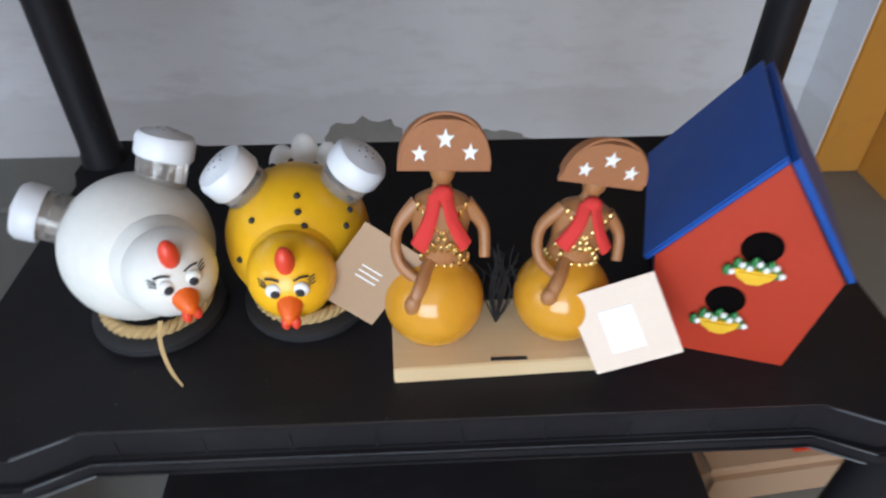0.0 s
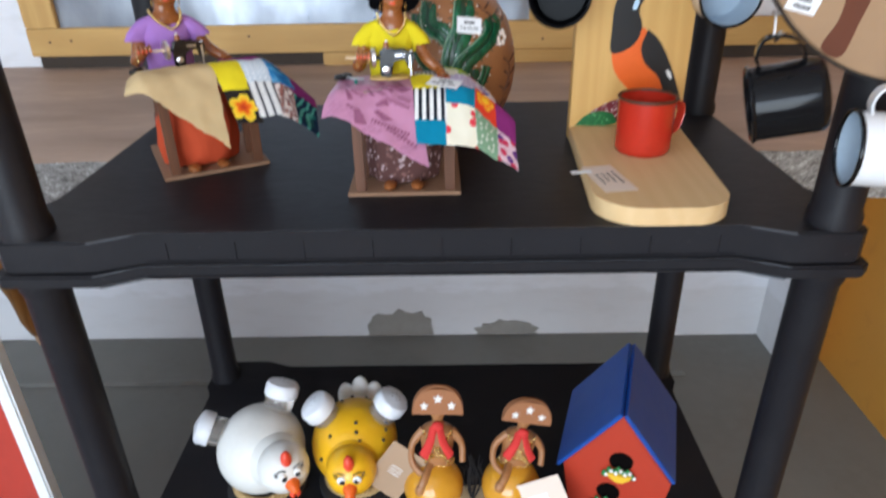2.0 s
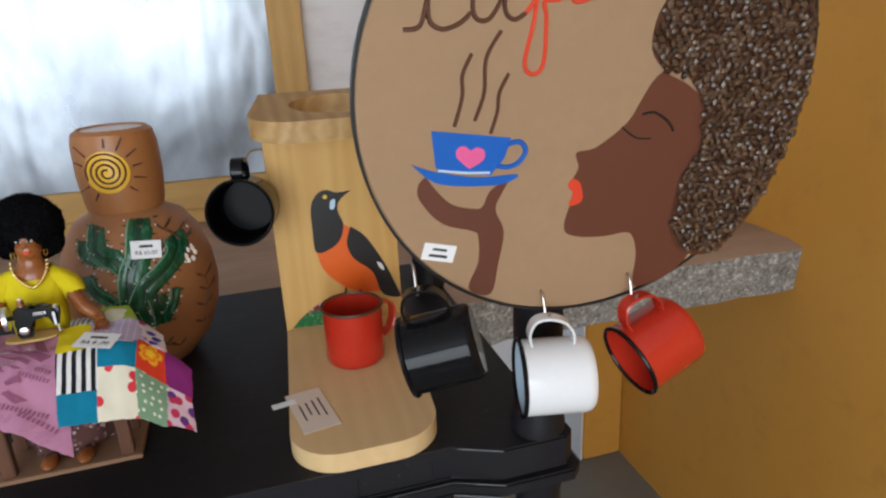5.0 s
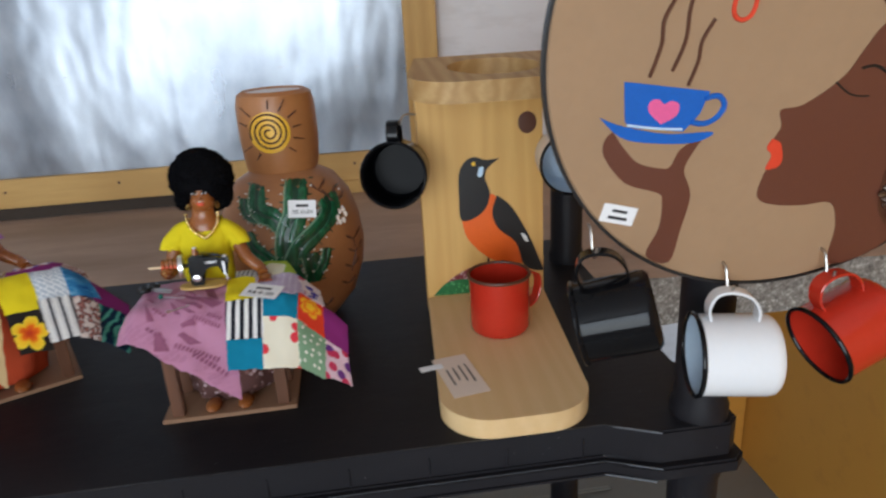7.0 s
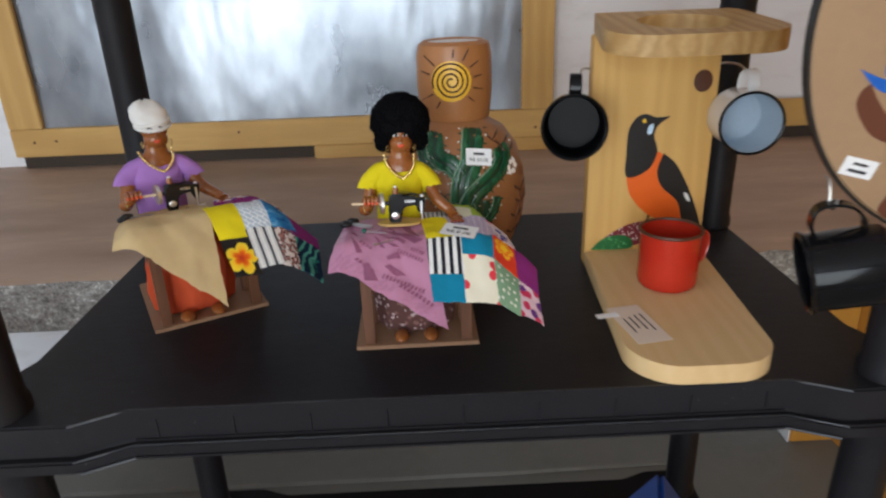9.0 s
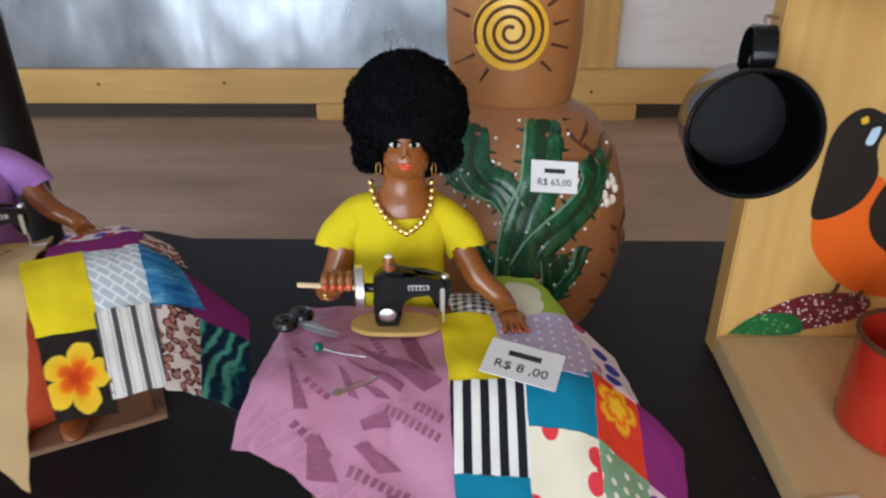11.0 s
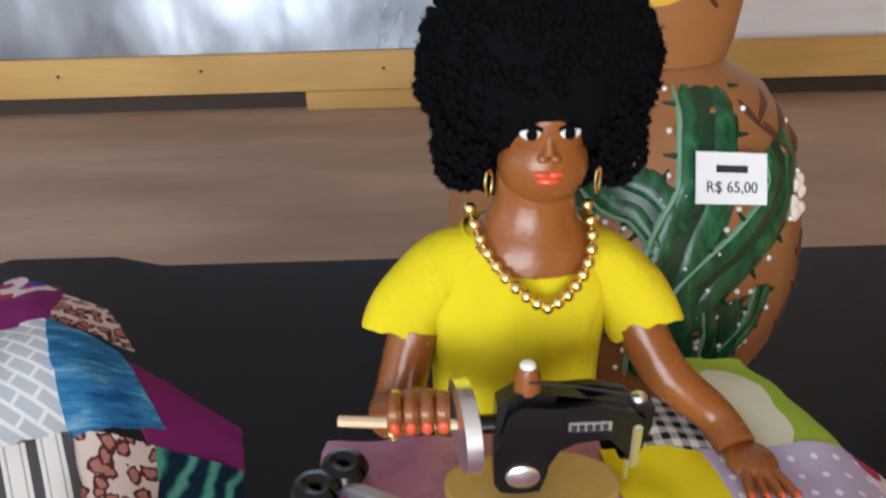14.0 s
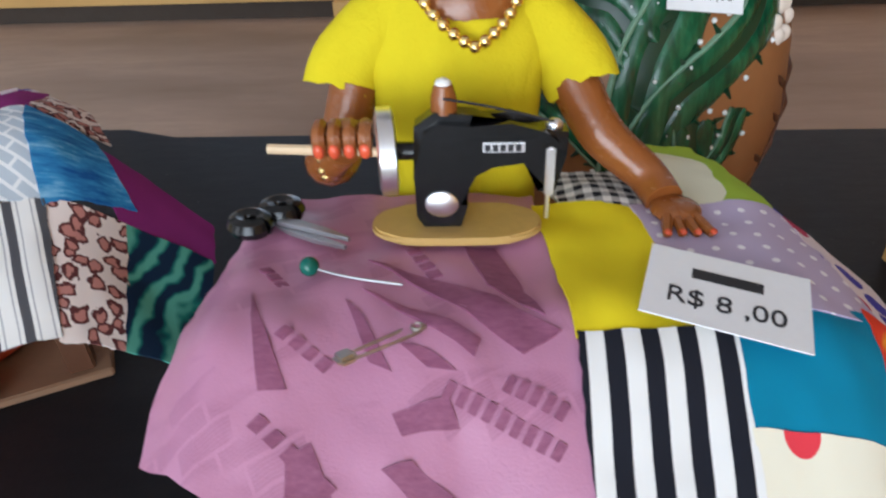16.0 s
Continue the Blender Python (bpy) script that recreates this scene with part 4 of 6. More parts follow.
            ball(bm, (c + 0.0562 + 0.0030 * i + a * 0.004, 0.0383, 0.1372), (0.0011, 0.0014, 0.0008), I4, 8, 6)
        for s in (-1, 1):
            ball(bm, (hc + s * 0.0017, 0.0739, 0.2178), (0.0027, 0.0016, 0.0011), pose(0, 0, 0), 12, 8)
        ball(bm, (hc, 0.0740, 0.2160), (0.0035, 0.0018, 0.0014), I4, 12, 8)
    span(bm, nails, 3)
    def eyes():
        for s in (-1, 1):
            ball(bm, (hc + s * 0.0050, 0.0748, 0.2287), (0.0029, 0.0013, 0.0017), I4, 12, 8)
    span(bm, eyes, 4)
    def dark():
        for s in (-1, 1):
            ball(bm, (hc + s * 0.0049, 0.0735, 0.2287), (0.0015, 0.0006, 0.0016), I4, 10, 8)
            tube(bm, [(hc + s * 0.0022, 0.0742, 0.2296), (hc + s * 0.0050, 0.0738, 0.2306), (hc + s * 0.0080, 0.0754, 0.2294)], 0.0006, I4, 6)
            tube(bm, [(hc + s * 0.0022, 0.0745, 0.2326), (hc + s * 0.0056, 0.0744, 0.2338), (hc + s * 0.0090, 0.0770, 0.2326)], [0.0005, 0.0008, 0.0004], I4, 6)
        if not turban:
            ball(bm, (hc, 0.0990, 0.2415), (0.0325, 0.0265, 0.0295), I4, 32, 20)
            ball(bm, (hc, 0.1060, 0.2200), (0.0300, 0.0170, 0.0220), I4, 28, 18)
            for s in (-1, 1):
                ball(bm, (hc + s * 0.0215, 0.0940, 0.2205), (0.0085, 0.0090, 0.0110), I4, 20, 14)
            o, stretch = Vector((hc, 0.0988, 0.2390)), Vector((0.0340, 0.0278, 0.0335))
            spots = []
            while len(spots) < 2600:
                d = Vector((random.gauss(0, 1), random.gauss(0, 1), random.gauss(0, 1))).normalized()
                lump = 0.97 + 0.05 * noise.noise(d * 5)
                p = o + d * stretch * (lump + random.uniform(-0.03, 0.02))
                if d.z < -0.9 or (p.y < 0.0865 and abs(p.x - hc) < 0.0132 and p.z < 0.2385):
                    continue
                spots.append((p, random.uniform(0.0007, 0.0016)))
            for s, x in ((-1, -0.0212), (1, 0.0218)):
                for _ in range(260):
                    d = Vector((random.gauss(0, 1), random.gauss(0, 1), random.gauss(0, 1))).normalized()
                    spots.append((Vector((hc + x, 0.0925, 0.2190)) + d * Vector((0.0088, 0.0095, 0.0115)), random.uniform(0.0007, 0.0015)))
            for _ in range(90):
                x = random.uniform(-0.0125, 0.0125)
                spots.append((Vector((hc + x, 0.0768 + 18 * x * x, 0.2405 + random.uniform(0, 0.008) - 30 * x * x)), random.uniform(0.0007, 0.0014)))
            for p, r in spots:
                vs = [bm.verts.new(p + v * (r * random.uniform(0.75, 1.25))) for v in CURL_V]
                for f in CURL_F:
                    bm.faces.new([vs[k] for k in f])
            for p, r in spots:
                for _ in range(5):
                    d = Vector((random.gauss(0, 1), random.gauss(0, 1), random.gauss(0, 1))).normalized()
                    if d.dot(p - o) < 0:
                        d = -d
                    u = d.cross(Vector((0.3, 0.5, 0.8))).normalized() * random.uniform(0.00022, 0.00040)
                    w = d.cross(u)
                    q = p + d * (r * random.uniform(1.2, 2.1))
                    f = [bm.verts.new(v) for v in (p + u, p - 0.5 * u + 0.9 * w, p - 0.5 * u - 0.9 * w, q)]
                    for t in ((0, 1, 3), (1, 2, 3), (2, 0, 3)):
                        bm.faces.new([f[k] for k in t])
            for i in range(46):
                x = -0.0118 + 0.0236 * random.random()
                tube(bm, [(hc + x, 0.0752 + 14 * x * x, 0.243), (hc + x * 1.05, 0.0738 + 16 * x * x, 0.2375), (hc + x + random.uniform(-0.001, 0.001), 0.0744 + 20 * x * x, 0.2335 - random.uniform(0, 0.0025))], [0.0008, 0.0006, 0.0002], I4, 4)
    span(bm, dark, 5)
    if turban:
        def wrap():
            n, grid = 36, []
            for k in range(13):
                t = k / 12
                z = 0.2335 + 0.030 * t
                r = 0.0168 * (1 + 0.16 * math.sin(math.pi * min(1, t * 1.15))) * math.sqrt(max(0.02, 1 - t ** 5))
                grid.append([bm.verts.new((hc - 0.0045 * t + r * (1 + 0.035 * math.sin(5 * a + 16 * t)) * math.cos(a), 0.0895 + 0.0090 * t + 0.95 * r * (1 + 0.035 * math.sin(5 * a + 16 * t)) * math.sin(a), z + 0.0042 * math.sin(a) * (1 - t) + 0.0020 * math.sin(2 * a + 1) * t)) for a in (2 * math.pi * i / n for i in range(n))])
            for p, q in zip(grid, grid[1:]):
                for i in range(n):
                    bm.faces.new((p[i], p[(i + 1) % n], q[(i + 1) % n], q[i]))
            bm.faces.new(grid[-1])
            for k in range(2):
                tube(bm, [(hc + 0.0176 * math.cos(a), 0.0895 + 0.0168 * math.sin(a), 0.2345 + 0.004 * k + (0.0042 - 0.003 * k) * math.sin(a) + 0.002 * k * math.cos(a)) for a in (2 * math.pi * i / 20 for i in range(21))], 0.0022, I4, 8)
        span(bm, wrap, 6)
    def rings():
        for s in (-1, 1):
            tube(bm, [(hc + s * 0.0150 + 0.0011 * math.sin(a), 0.0815 + 0.0018 * math.sin(a), 0.2128 + 0.0038 * math.cos(a)) for a in (2 * math.pi * i / 14 for i in range(15))], 0.0004, I4, 6)
        for i in range(11):
            a = math.pi * 2 * i / 11
            ball(bm, (c - 0.0415 + 0.0016 * math.cos(a) * 0.5, 0.0585 + 0.0062 * math.cos(a), 0.1525 + 0.0062 * math.sin(a)), 0.0014, I4, 8, 6)
    span(bm, rings, 7)
    return solo(name, bm, [skin, blouse, skirt, M_NAIL_RED, M_WHITE_PAINT, hair, M_TURBAN, M_GOLD], label, "doll", m, "clay dolls")


def necklace(m, group):
    t = thing("bead_necklace", "string of tiny shiny gold beads round a doll's neck", "necklace", m, group)
    c = 0.060
    n = 19
    for i in range(n):
        s = -1 + 2 * i / (n - 1)
        x = c - 0.0012 + 0.0168 * math.sin(s * 1.55) + 0.0034 * (1 - s * s)
        w = 0.1812 + 0.0225 * abs(s) ** 1.25
        y = 0.0668 + 0.0185 * abs(s) ** 2.1
        bm = bmesh.new()
        ball(bm, (x, y, w), 0.0019, I4, 14, 10)
        part("bead", bm, M_GOLD, t)
    bm = bmesh.new()
    tube(bm, [(c - 0.0012 + 0.0168 * math.sin(s * 1.55) + 0.0034 * (1 - s * s), 0.0668 + 0.0185 * abs(s) ** 2.1, 0.1812 + 0.0225 * abs(s) ** 1.25) for s in (-1 + i / 10 for i in range(21))], 0.0005, I4, 5)
    part("cord", bm, M_GOLD, t)
    return t


def scissors(m, group):
    t = thing("toy_scissors", "tiny scissors with black handles and silver blades", "scissors", m, group)
    for k, (x, y) in enumerate(((-0.0140, 0.0050), (-0.0165, -0.0050))):
        bm = bmesh.new()
        tube(bm, [(x + 0.0046 * math.cos(a), y + 0.0034 * math.sin(a), 0.0028) for a in (2 * math.pi * i / 12 for i in range(13))], 0.0031, I4, 8)
        part("handle_loop", bm, M_SEW_BLACK, t, "black handle loop")
    for s in (-1, 1):
        bm = bmesh.new()
        prism(bm, [(-0.011, s * 0.0012), (-0.004, s * 0.0026), (0.006, s * 0.0022), (0.0160, s * 0.0009), (0.0160, -s * 0.0001), (-0.010, -s * 0.001)][::s], 0.0014, pose(0, 0, 0.0018 if s > 0 else 0.0003, 0, 0, s * 2), 0.0002)
        part("blade", bm, M_BLADE, t, "silver blade")
    return t


def ball_pin(m, group):
    t = thing("ball_pin", "sewing pin with a dark green ball head", "pin", m, group)
    bm = bmesh.new()
    ball(bm, (0, 0, 0.0023), 0.0027, I4, 18, 12)
    part("head", bm, M_GREEN_BALL, t, "glossy dark green ball head")
    bm = bmesh.new()
    tube(bm, [(0.0018, 0, 0.0018), (0.012, -0.0006, 0.0012), (0.026, 0.0004, 0.0006)], 0.00038, I4, 6)
    part("shaft", bm, M_BLADE, t)
    return t


def safety_pin(m, group):
    t = thing("safety_pin", "small steel safety pin lying on the cloth", "safety pin", m, group)
    bm = bmesh.new()
    pts = [(0.018, 0.0018, 0.0008), (0.0015, 0.0022, 0.0008), (-0.002, 0.001, 0.0010), (-0.002, -0.001, 0.0014), (0.0015, -0.0020, 0.0008), (0.019, -0.0014, 0.0008)]
    tube(bm, pts[::-1], 0.00045, I4, 6)
    part("wire", bm, M_STEEL, t)
    bm = bmesh.new()
    box(bm, (0.0155, -0.0028, 0), (0.0205, 0.0028, 0.0022), 0.0009)
    part("clasp", bm, M_STEEL, t, "bent steel clasp")
    bm = bmesh.new()
    tube(bm, [(-0.0015 + 0.0016 * math.cos(a), 0.0016 * math.sin(a), 0.0010) for a in (2 * math.pi * i / 10 for i in range(11))], 0.0006, I4, 6)
    part("coil", bm, M_STEEL, t)
    return t


def price_label(name, m, w, h, text, label, tape=False):
    """A paper label: a bar for the name line and the price below it."""
    t = thing(name, label, "price label", m, "price labels")
    bm = bmesh.new()
    box(bm, (-w / 2, -h / 2, 0), (w / 2, h / 2, 0.0004))
    part("paper", bm, M_PAPER, t)
    bm = bmesh.new()
    box(bm, (-w * 0.22, h * 0.11, 0.0004), (w * 0.22, h * 0.25, 0.00055))
    part("name_bar", bm, M_INK, t, "dark bar of small print")
    if text:
        writing("price", text, h * 0.31, pose(0, -h * 0.18, 0.0005), M_INK, t)
    else:
        bm = bmesh.new()
        box(bm, (-w * 0.28, -h * 0.28, 0.0004), (w * 0.28, -h * 0.12, 0.00055))
        part("print_bar", bm, M_INK, t)
    return t


QUADS_MAUVE = [
    ("check_patch", M_CHECK, [(0.083, 0.082), (0.114, 0.084), (0.118, 0.056), (0.088, 0.060)]),
    ("lime_patch", M_LIME, [(0.112, 0.100), (0.139, 0.103), (0.153, 0.058), (0.118, 0.056)]),
    ("polka_patch", M_POLKA, [(0.108, 0.058), (0.153, 0.059), (0.164, 0.010), (0.117, 0.004)]),
    ("yellow_patch", M_YELLOW, [(0.079, 0.061), (0.110, 0.058), (0.122, 0.002), (0.085, 0.001)]),
    ("floral_patch", M_WHITE_FLORAL, [(0.152, 0.060), (0.176, 0.044), (0.182, 0.008), (0.162, 0.012)]),
    ("striped_patch", M_STRIPES, [(0.085, 0.002), (0.122, 0.003), (0.123, -0.034), (0.087, -0.032)]),
    ("teal_patch", M_TEAL, [(0.120, 0.008), (0.158, 0.014), (0.156, -0.018), (0.122, -0.016)]),
    ("orange_patch", M_ORANGE, [(0.157, 0.014), (0.181, 0.009), (0.181, -0.022), (0.155, -0.018)]),
    ("purple_patch", M_PURPLE, [(0.180, 0.010), (0.203, -0.002), (0.202, -0.027), (0.180, -0.022)]),
    ("teal_patch", M_TEAL, [(0.087, -0.032), (0.123, -0.034), (0.123, -0.058), (0.089, -0.056)]),
    ("berry_patch", M_CREAM, [(0.122, -0.016), (0.156, -0.018), (0.157, -0.057), (0.122, -0.058)]),
    ("green_dot_patch", M_GREEN_DOTS, [(0.155, -0.018), (0.181, -0.022), (0.179, -0.057), (0.156, -0.056)]),
    ("pink_floral_patch", M_PINK_FLORAL, [(0.180, -0.022), (0.201, -0.027), (0.203, -0.052), (0.178, -0.056)]),
]
QUADS_BEIGE = [
    ("floral_patch", M_WHITE_FLORAL, [(0.103, 0.060), (0.134, 0.064), (0.150, 0.030), (0.098, 0.026)]),
    ("purple_patch", M_PURPLE, [(0.098, 0.027), (0.152, 0.030), (0.147, -0.003), (0.092, -0.002)]),
    ("yellow_patch", M_YELLOW, [(0.079, -0.000), (0.114, -0.000), (0.117, -0.056), (0.084, -0.053)]),
    ("herringbone_patch", M_HERRING, [(0.113, -0.000), (0.147, -0.002), (0.148, -0.047), (0.115, -0.048)]),
    ("leopard_patch", M_LEOPARD, [(0.150, 0.028), (0.166, 0.018), (0.172, -0.010), (0.147, -0.002)]),
    ("blue_patch", M_BLUE_PRINT, [(0.146, -0.002), (0.167, -0.015), (0.176, -0.043), (0.147, -0.049)]),
    ("purple_patch", M_PURPLE, [(0.165, -0.017), (0.203, -0.036), (0.199, -0.053), (0.169, -0.049)]),
    ("hibiscus_patch", M_HIBISCUS, [(0.084, -0.053), (0.117, -0.056), (0.118, -0.097), (0.088, -0.095)]),
    ("striped_patch", M_GREY_STRIPES, [(0.115, -0.048), (0.148, -0.047), (0.145, -0.091), (0.116, -0.091)]),
    ("leopard_patch", M_LEOPARD, [(0.147, -0.047), (0.172, -0.049), (0.163, -0.094), (0.144, -0.092)]),
    ("palm_patch", M_PALM, [(0.171, -0.049), (0.199, -0.052), (0.186, -0.096), (0.162, -0.094)]),
]
SEW_B = spun(-0.104, 0.105, 1.2702, 1.0)
SEW_A = spun(-0.354, 0.165, 1.2702, 28.0)
for place in (SEW_B, SEW_A):
    sewing_table(place, "craft sewing tables")
    sewing_machine(place, "tiny sewing machines")
MAUVE = patchwork(SEW_B, "mauve damask tablecloth joined to bright patchwork squares", M_MAUVE, "mauve_cloth", QUADS_MAUVE, [(-0.004, 0.070), (0.080, 0.070), (0.102, -0.080), (-0.020, -0.016)])
# darker woven figures of the damask: broad wedges, and rows of short blocks
DAMASK = [[(0.032, 0.031), (0.067, 0.014), (0.082, 0.0035), (0.0725, -0.002)], [(0.0325, 0.017), (0.041, 0.013), (0.0625, 0.0015), (0.061, -0.003)], [(0.043, 0.001), (0.050, -0.0005), (0.057, -0.0055), (0.050, -0.0046)],
          [(0.042, -0.012), (0.055, -0.010), (0.0575, -0.015), (0.0445, -0.0165)], [(0.040, -0.022), (0.0465, -0.0205), (0.063, -0.030), (0.052, -0.031)], [(0.003, 0.018), (0.0095, 0.0055), (0.017, -0.0085), (0.0105, -0.009)],
          [(0.018, -0.0205), (0.0235, -0.0175), (0.0335, -0.034), (0.019, -0.034)], [(0.0585, 0.038), (0.067, 0.038), (0.0785, 0.008), (0.0645, 0.019)], [(0.0285, 0.014), (0.034, 0.008), (0.0415, -0.0045), (0.036, -0.002)]]
DAMASK_ROWS = [((0.0543, -0.0086), (0.0815, -0.0208), 9, 0.0034), ((0.0683, -0.0079), (0.0825, -0.0141), 5, 0.0036), ((0.0141, 0.0033), (0.0277, -0.0047), 4, 0.0030), ((0.0037, 0.0284), (0.0114, 0.0211), 3, 0.0030),
               ((0.044, 0.036), (0.052, 0.022), 4, 0.0036), ((0.038, -0.030), (0.082, -0.046), 12, 0.0040), ((0.010, -0.014), (0.030, -0.027), 5, 0.0034), ((0.056, -0.040), (0.090, -0.058), 9, 0.0042)]
for (ax, ay), (bx, by), n, h in DAMASK_ROWS:
    e = Vector((bx - ax, by - ay)) / n
    f = Vector((-e.y, e.x)).normalized() * h * 0.5 + e * 0.12
    for i in range(n):
        p = Vector((ax, ay)) + e * i
        DAMASK.append([tuple(p + f), tuple(p + e * 0.62 + f), tuple(p + e * 0.62 - f), tuple(p - f)])
for q in DAMASK:
    part("damask_figure", cloth_quad(q, 0.00045, 3.0, 6, 0.0030, 0.0), M_MAUVE_DARK, MAUVE, "")
patchwork(SEW_A, "plain beige tablecloth joined to bright printed patchwork squares", M_BEIGE, "beige_cloth", QUADS_BEIGE, [(-0.004, 0.070), (0.094, 0.066), (0.071, -0.120), (-0.024, -0.022)], True)
BIG_A = SEW_A @ Matrix.Translation((-0.017, -0.006, 0)) @ Matrix.Diagonal((1.12, 1.10, 1.0, 1))
for place in (SEW_B, BIG_A):
    necklace(place, "bead necklaces")
doll("seamstress_doll", "brown clay seamstress doll with black afro and yellow blouse", SEW_B, M_CLAY_SKIN, M_BLOUSE_YELLOW, M_SKIRT, M_HAIR, False, 4)
doll("seamstress_doll", "brown clay seamstress doll with white turban and lilac blouse", BIG_A, M_CLAY_SKIN, M_BLOUSE_LILAC, M_SKIRT_RED, M_HAIR, True, 9)
scissors(SEW_B @ pose(0.0125, 0.0430, TOP_W + 0.0025, 0, 0, -28) @ Matrix.Diagonal((0.95, 1.05, 1.0, 1)), "toy scissors")
scissors(SEW_A @ pose(0.0125, 0.0430, TOP_W + 0.0025, 0, 0, -10), "toy scissors")
ball_pin(SEW_B @ pose(0.0175, 0.0245, TOP_W + 0.002, 0, 0, -15), "ball pins")
ball_pin(SEW_A @ pose(0.0300, 0.0290, TOP_W + 0.002, 0, 0, 5), "ball pins")
safety_pin(SEW_B @ pose(0.0465, 0.0035, TOP_W - 0.0012, 14, 0, 214), "safety pins")
price_label("price_label", SEW_B @ pose(0.1215, 0.0100, TOP_W + 0.0045, 6, 5, -19), 0.038, 0.026, "R$ 8 ,00", "white paper price label taped onto the patchwork cloth")
price_label("price_label", SEW_A @ pose(0.0740, 0.0400, TOP_W + 0.0050, 0, 0, 0), 0.034, 0.014, "", "narrow white paper label on the beige cloth")

# ---- clay vase with a painted cactus ----
VASE = thing("clay_vase", "terracotta water vase with painted green cactus and sun cup", "vase", pose(0.026, 0.362, 1.2702))
PROFILE = [(0.0, 0.0), (0.048, 0.0), (0.052, 0.004), (0.078, 0.035), (0.092, 0.072), (0.0965, 0.105), (0.093, 0.140), (0.083, 0.174), (0.066, 0.198), (0.048, 0.208), (0.043, 0.214)]


def vase_radius(z):
    for (r0, z0), (r1, z1) in zip(PROFILE[1:], PROFILE[2:]):
        if z0 <= z <= z1:
            return r0 + (r1 - r0) * (z - z0) / (z1 - z0)
    return 0.045


def on_vase(dx, z, out=0.0):
    r = vase_radius(z) + out
    dx = max(-0.99 * r, min(0.99 * r, dx))
    return (dx, -math.sqrt(r * r - dx * dx), z)


bm = bmesh.new()
lathe(bm, [tuple(p) for p in PROFILE] + [(0.0, 0.214)], I4, 56)
part("body", bm, M_TERRA, VASE)
bm = bmesh.new()
lathe(bm, [(0.041, 0.212), (0.0455, 0.213), (0.0475, 0.222), (0.0505, 0.255), (0.0500, 0.295), (0.047, 0.309), (0.040, 0.3135), (0.036, 0.310), (0, 0.309)], I4, 48)
cap = part("drinking_cup", bm, M_TERRA_LIGHT, VASE, "upturned terracotta cup as a lid")


def on_cup(dx, z, out=0.0):
    r = 0.0475 + 0.003 * min(1, max(0, (z - 0.222) / 0.033)) + out
    return (dx, -math.sqrt(max(1e-6, r * r - dx * dx)), z)


bm = bmesh.new()
lathe(bm, [(0, 0.309), (0.036, 0.3105), (0.036, 0.3112), (0, 0.3115)], I4, 32)
part("cup_foot", bm, M_WHITE, cap, "pale cup foot")
SUN_Z = 0.266
bm = bmesh.new()
rings = []
for k in range(7):
    r = 0.0258 * k / 6
    rings.append([bm.verts.new(on_cup(-0.006 + r * math.cos(a), SUN_Z + r * math.sin(a), 0.0008)) for a in (2 * math.pi * i / 28 for i in range(28))] if k else [bm.verts.new(on_cup(-0.006, SUN_Z, 0.0008))])
for i in range(28):
    bm.faces.new((rings[0][0], rings[1][i], rings[1][(i + 1) % 28]))
for p, q in zip(rings[1:], rings[2:]):
    for i in range(28):
        bm.faces.new((p[i], q[i], q[(i + 1) % 28], p[(i + 1) % 28]))
part("sun_disc", bm, M_SUN, cap, "painted yellow sun")
bm = bmesh.new()
tube(bm, [on_cup(-0.006 + (0.003 + 0.0216 * t) * math.cos(3.4 * 2 * math.pi * t + 1), SUN_Z + (0.003 + 0.0216 * t) * math.sin(3.4 * 2 * math.pi * t + 1), 0.0012) for t in (i / 80 for i in range(81))], 0.0013, I4, 6, False)
part("sun_spiral", bm, M_DARK_PAINT, cap, "brown painted spiral")
for i in range(14):
    a = 2 * math.pi * i / 14 + 0.15
    p, q = [(-0.006 + r * math.cos(a), SUN_Z + r * math.sin(a)) for r in (0.0295, 0.0400 + 0.003 * (i % 3))]
    if abs(q[0]) > 0.046 or not 0.224 < q[1] < 0.306:
        continue
    bm = bmesh.new()
    tube(bm, [on_cup(*p, 0.0004), on_cup(*q, 0.0004)], [0.0013, 0.0008], I4, 6, False)
    part("sun_ray", bm, M_DARK_PAINT, cap)


def vase_stroke(name, line, half, mat, parent, out, label="", off=0.0, n=6):
    """A flat stroke of paint that follows the vase, thickest along its middle, with round ends."""
    core = smooth_line([Vector((dx, z, 0)) for dx, z in line], n)
    bm = bmesh.new()
    rows = []
    for i, p in enumerate(core):
        d = (core[min(i + 1, len(core) - 1)] - core[max(i - 1, 0)]).normalized()
        t = 2 * i / (len(core) - 1) - 1
        w = half * math.sqrt(max(0.03, 1 - abs(t) ** 7)) * (1 + 0.10 * math.sin(7 * t + 40 * off + half * 900))
        rows.append([bm.verts.new(on_vase(p.x - d.y * (off + k * w), min(0.2075, p.y + d.x * (off + k * w)), out * (1 - k * k) - 0.0002 + 0.6 * abs(out) * (1 if k * k < 0.9 else 0))) for k in (-1, -0.8, -0.4, 0, 0.4, 0.8, 1)])
    for p, q in zip(rows, rows[1:]):
        for k in range(6):
            bm.faces.new((p[k], p[k + 1], q[k + 1], q[k]))
    return part(name, bm, mat, parent, label)


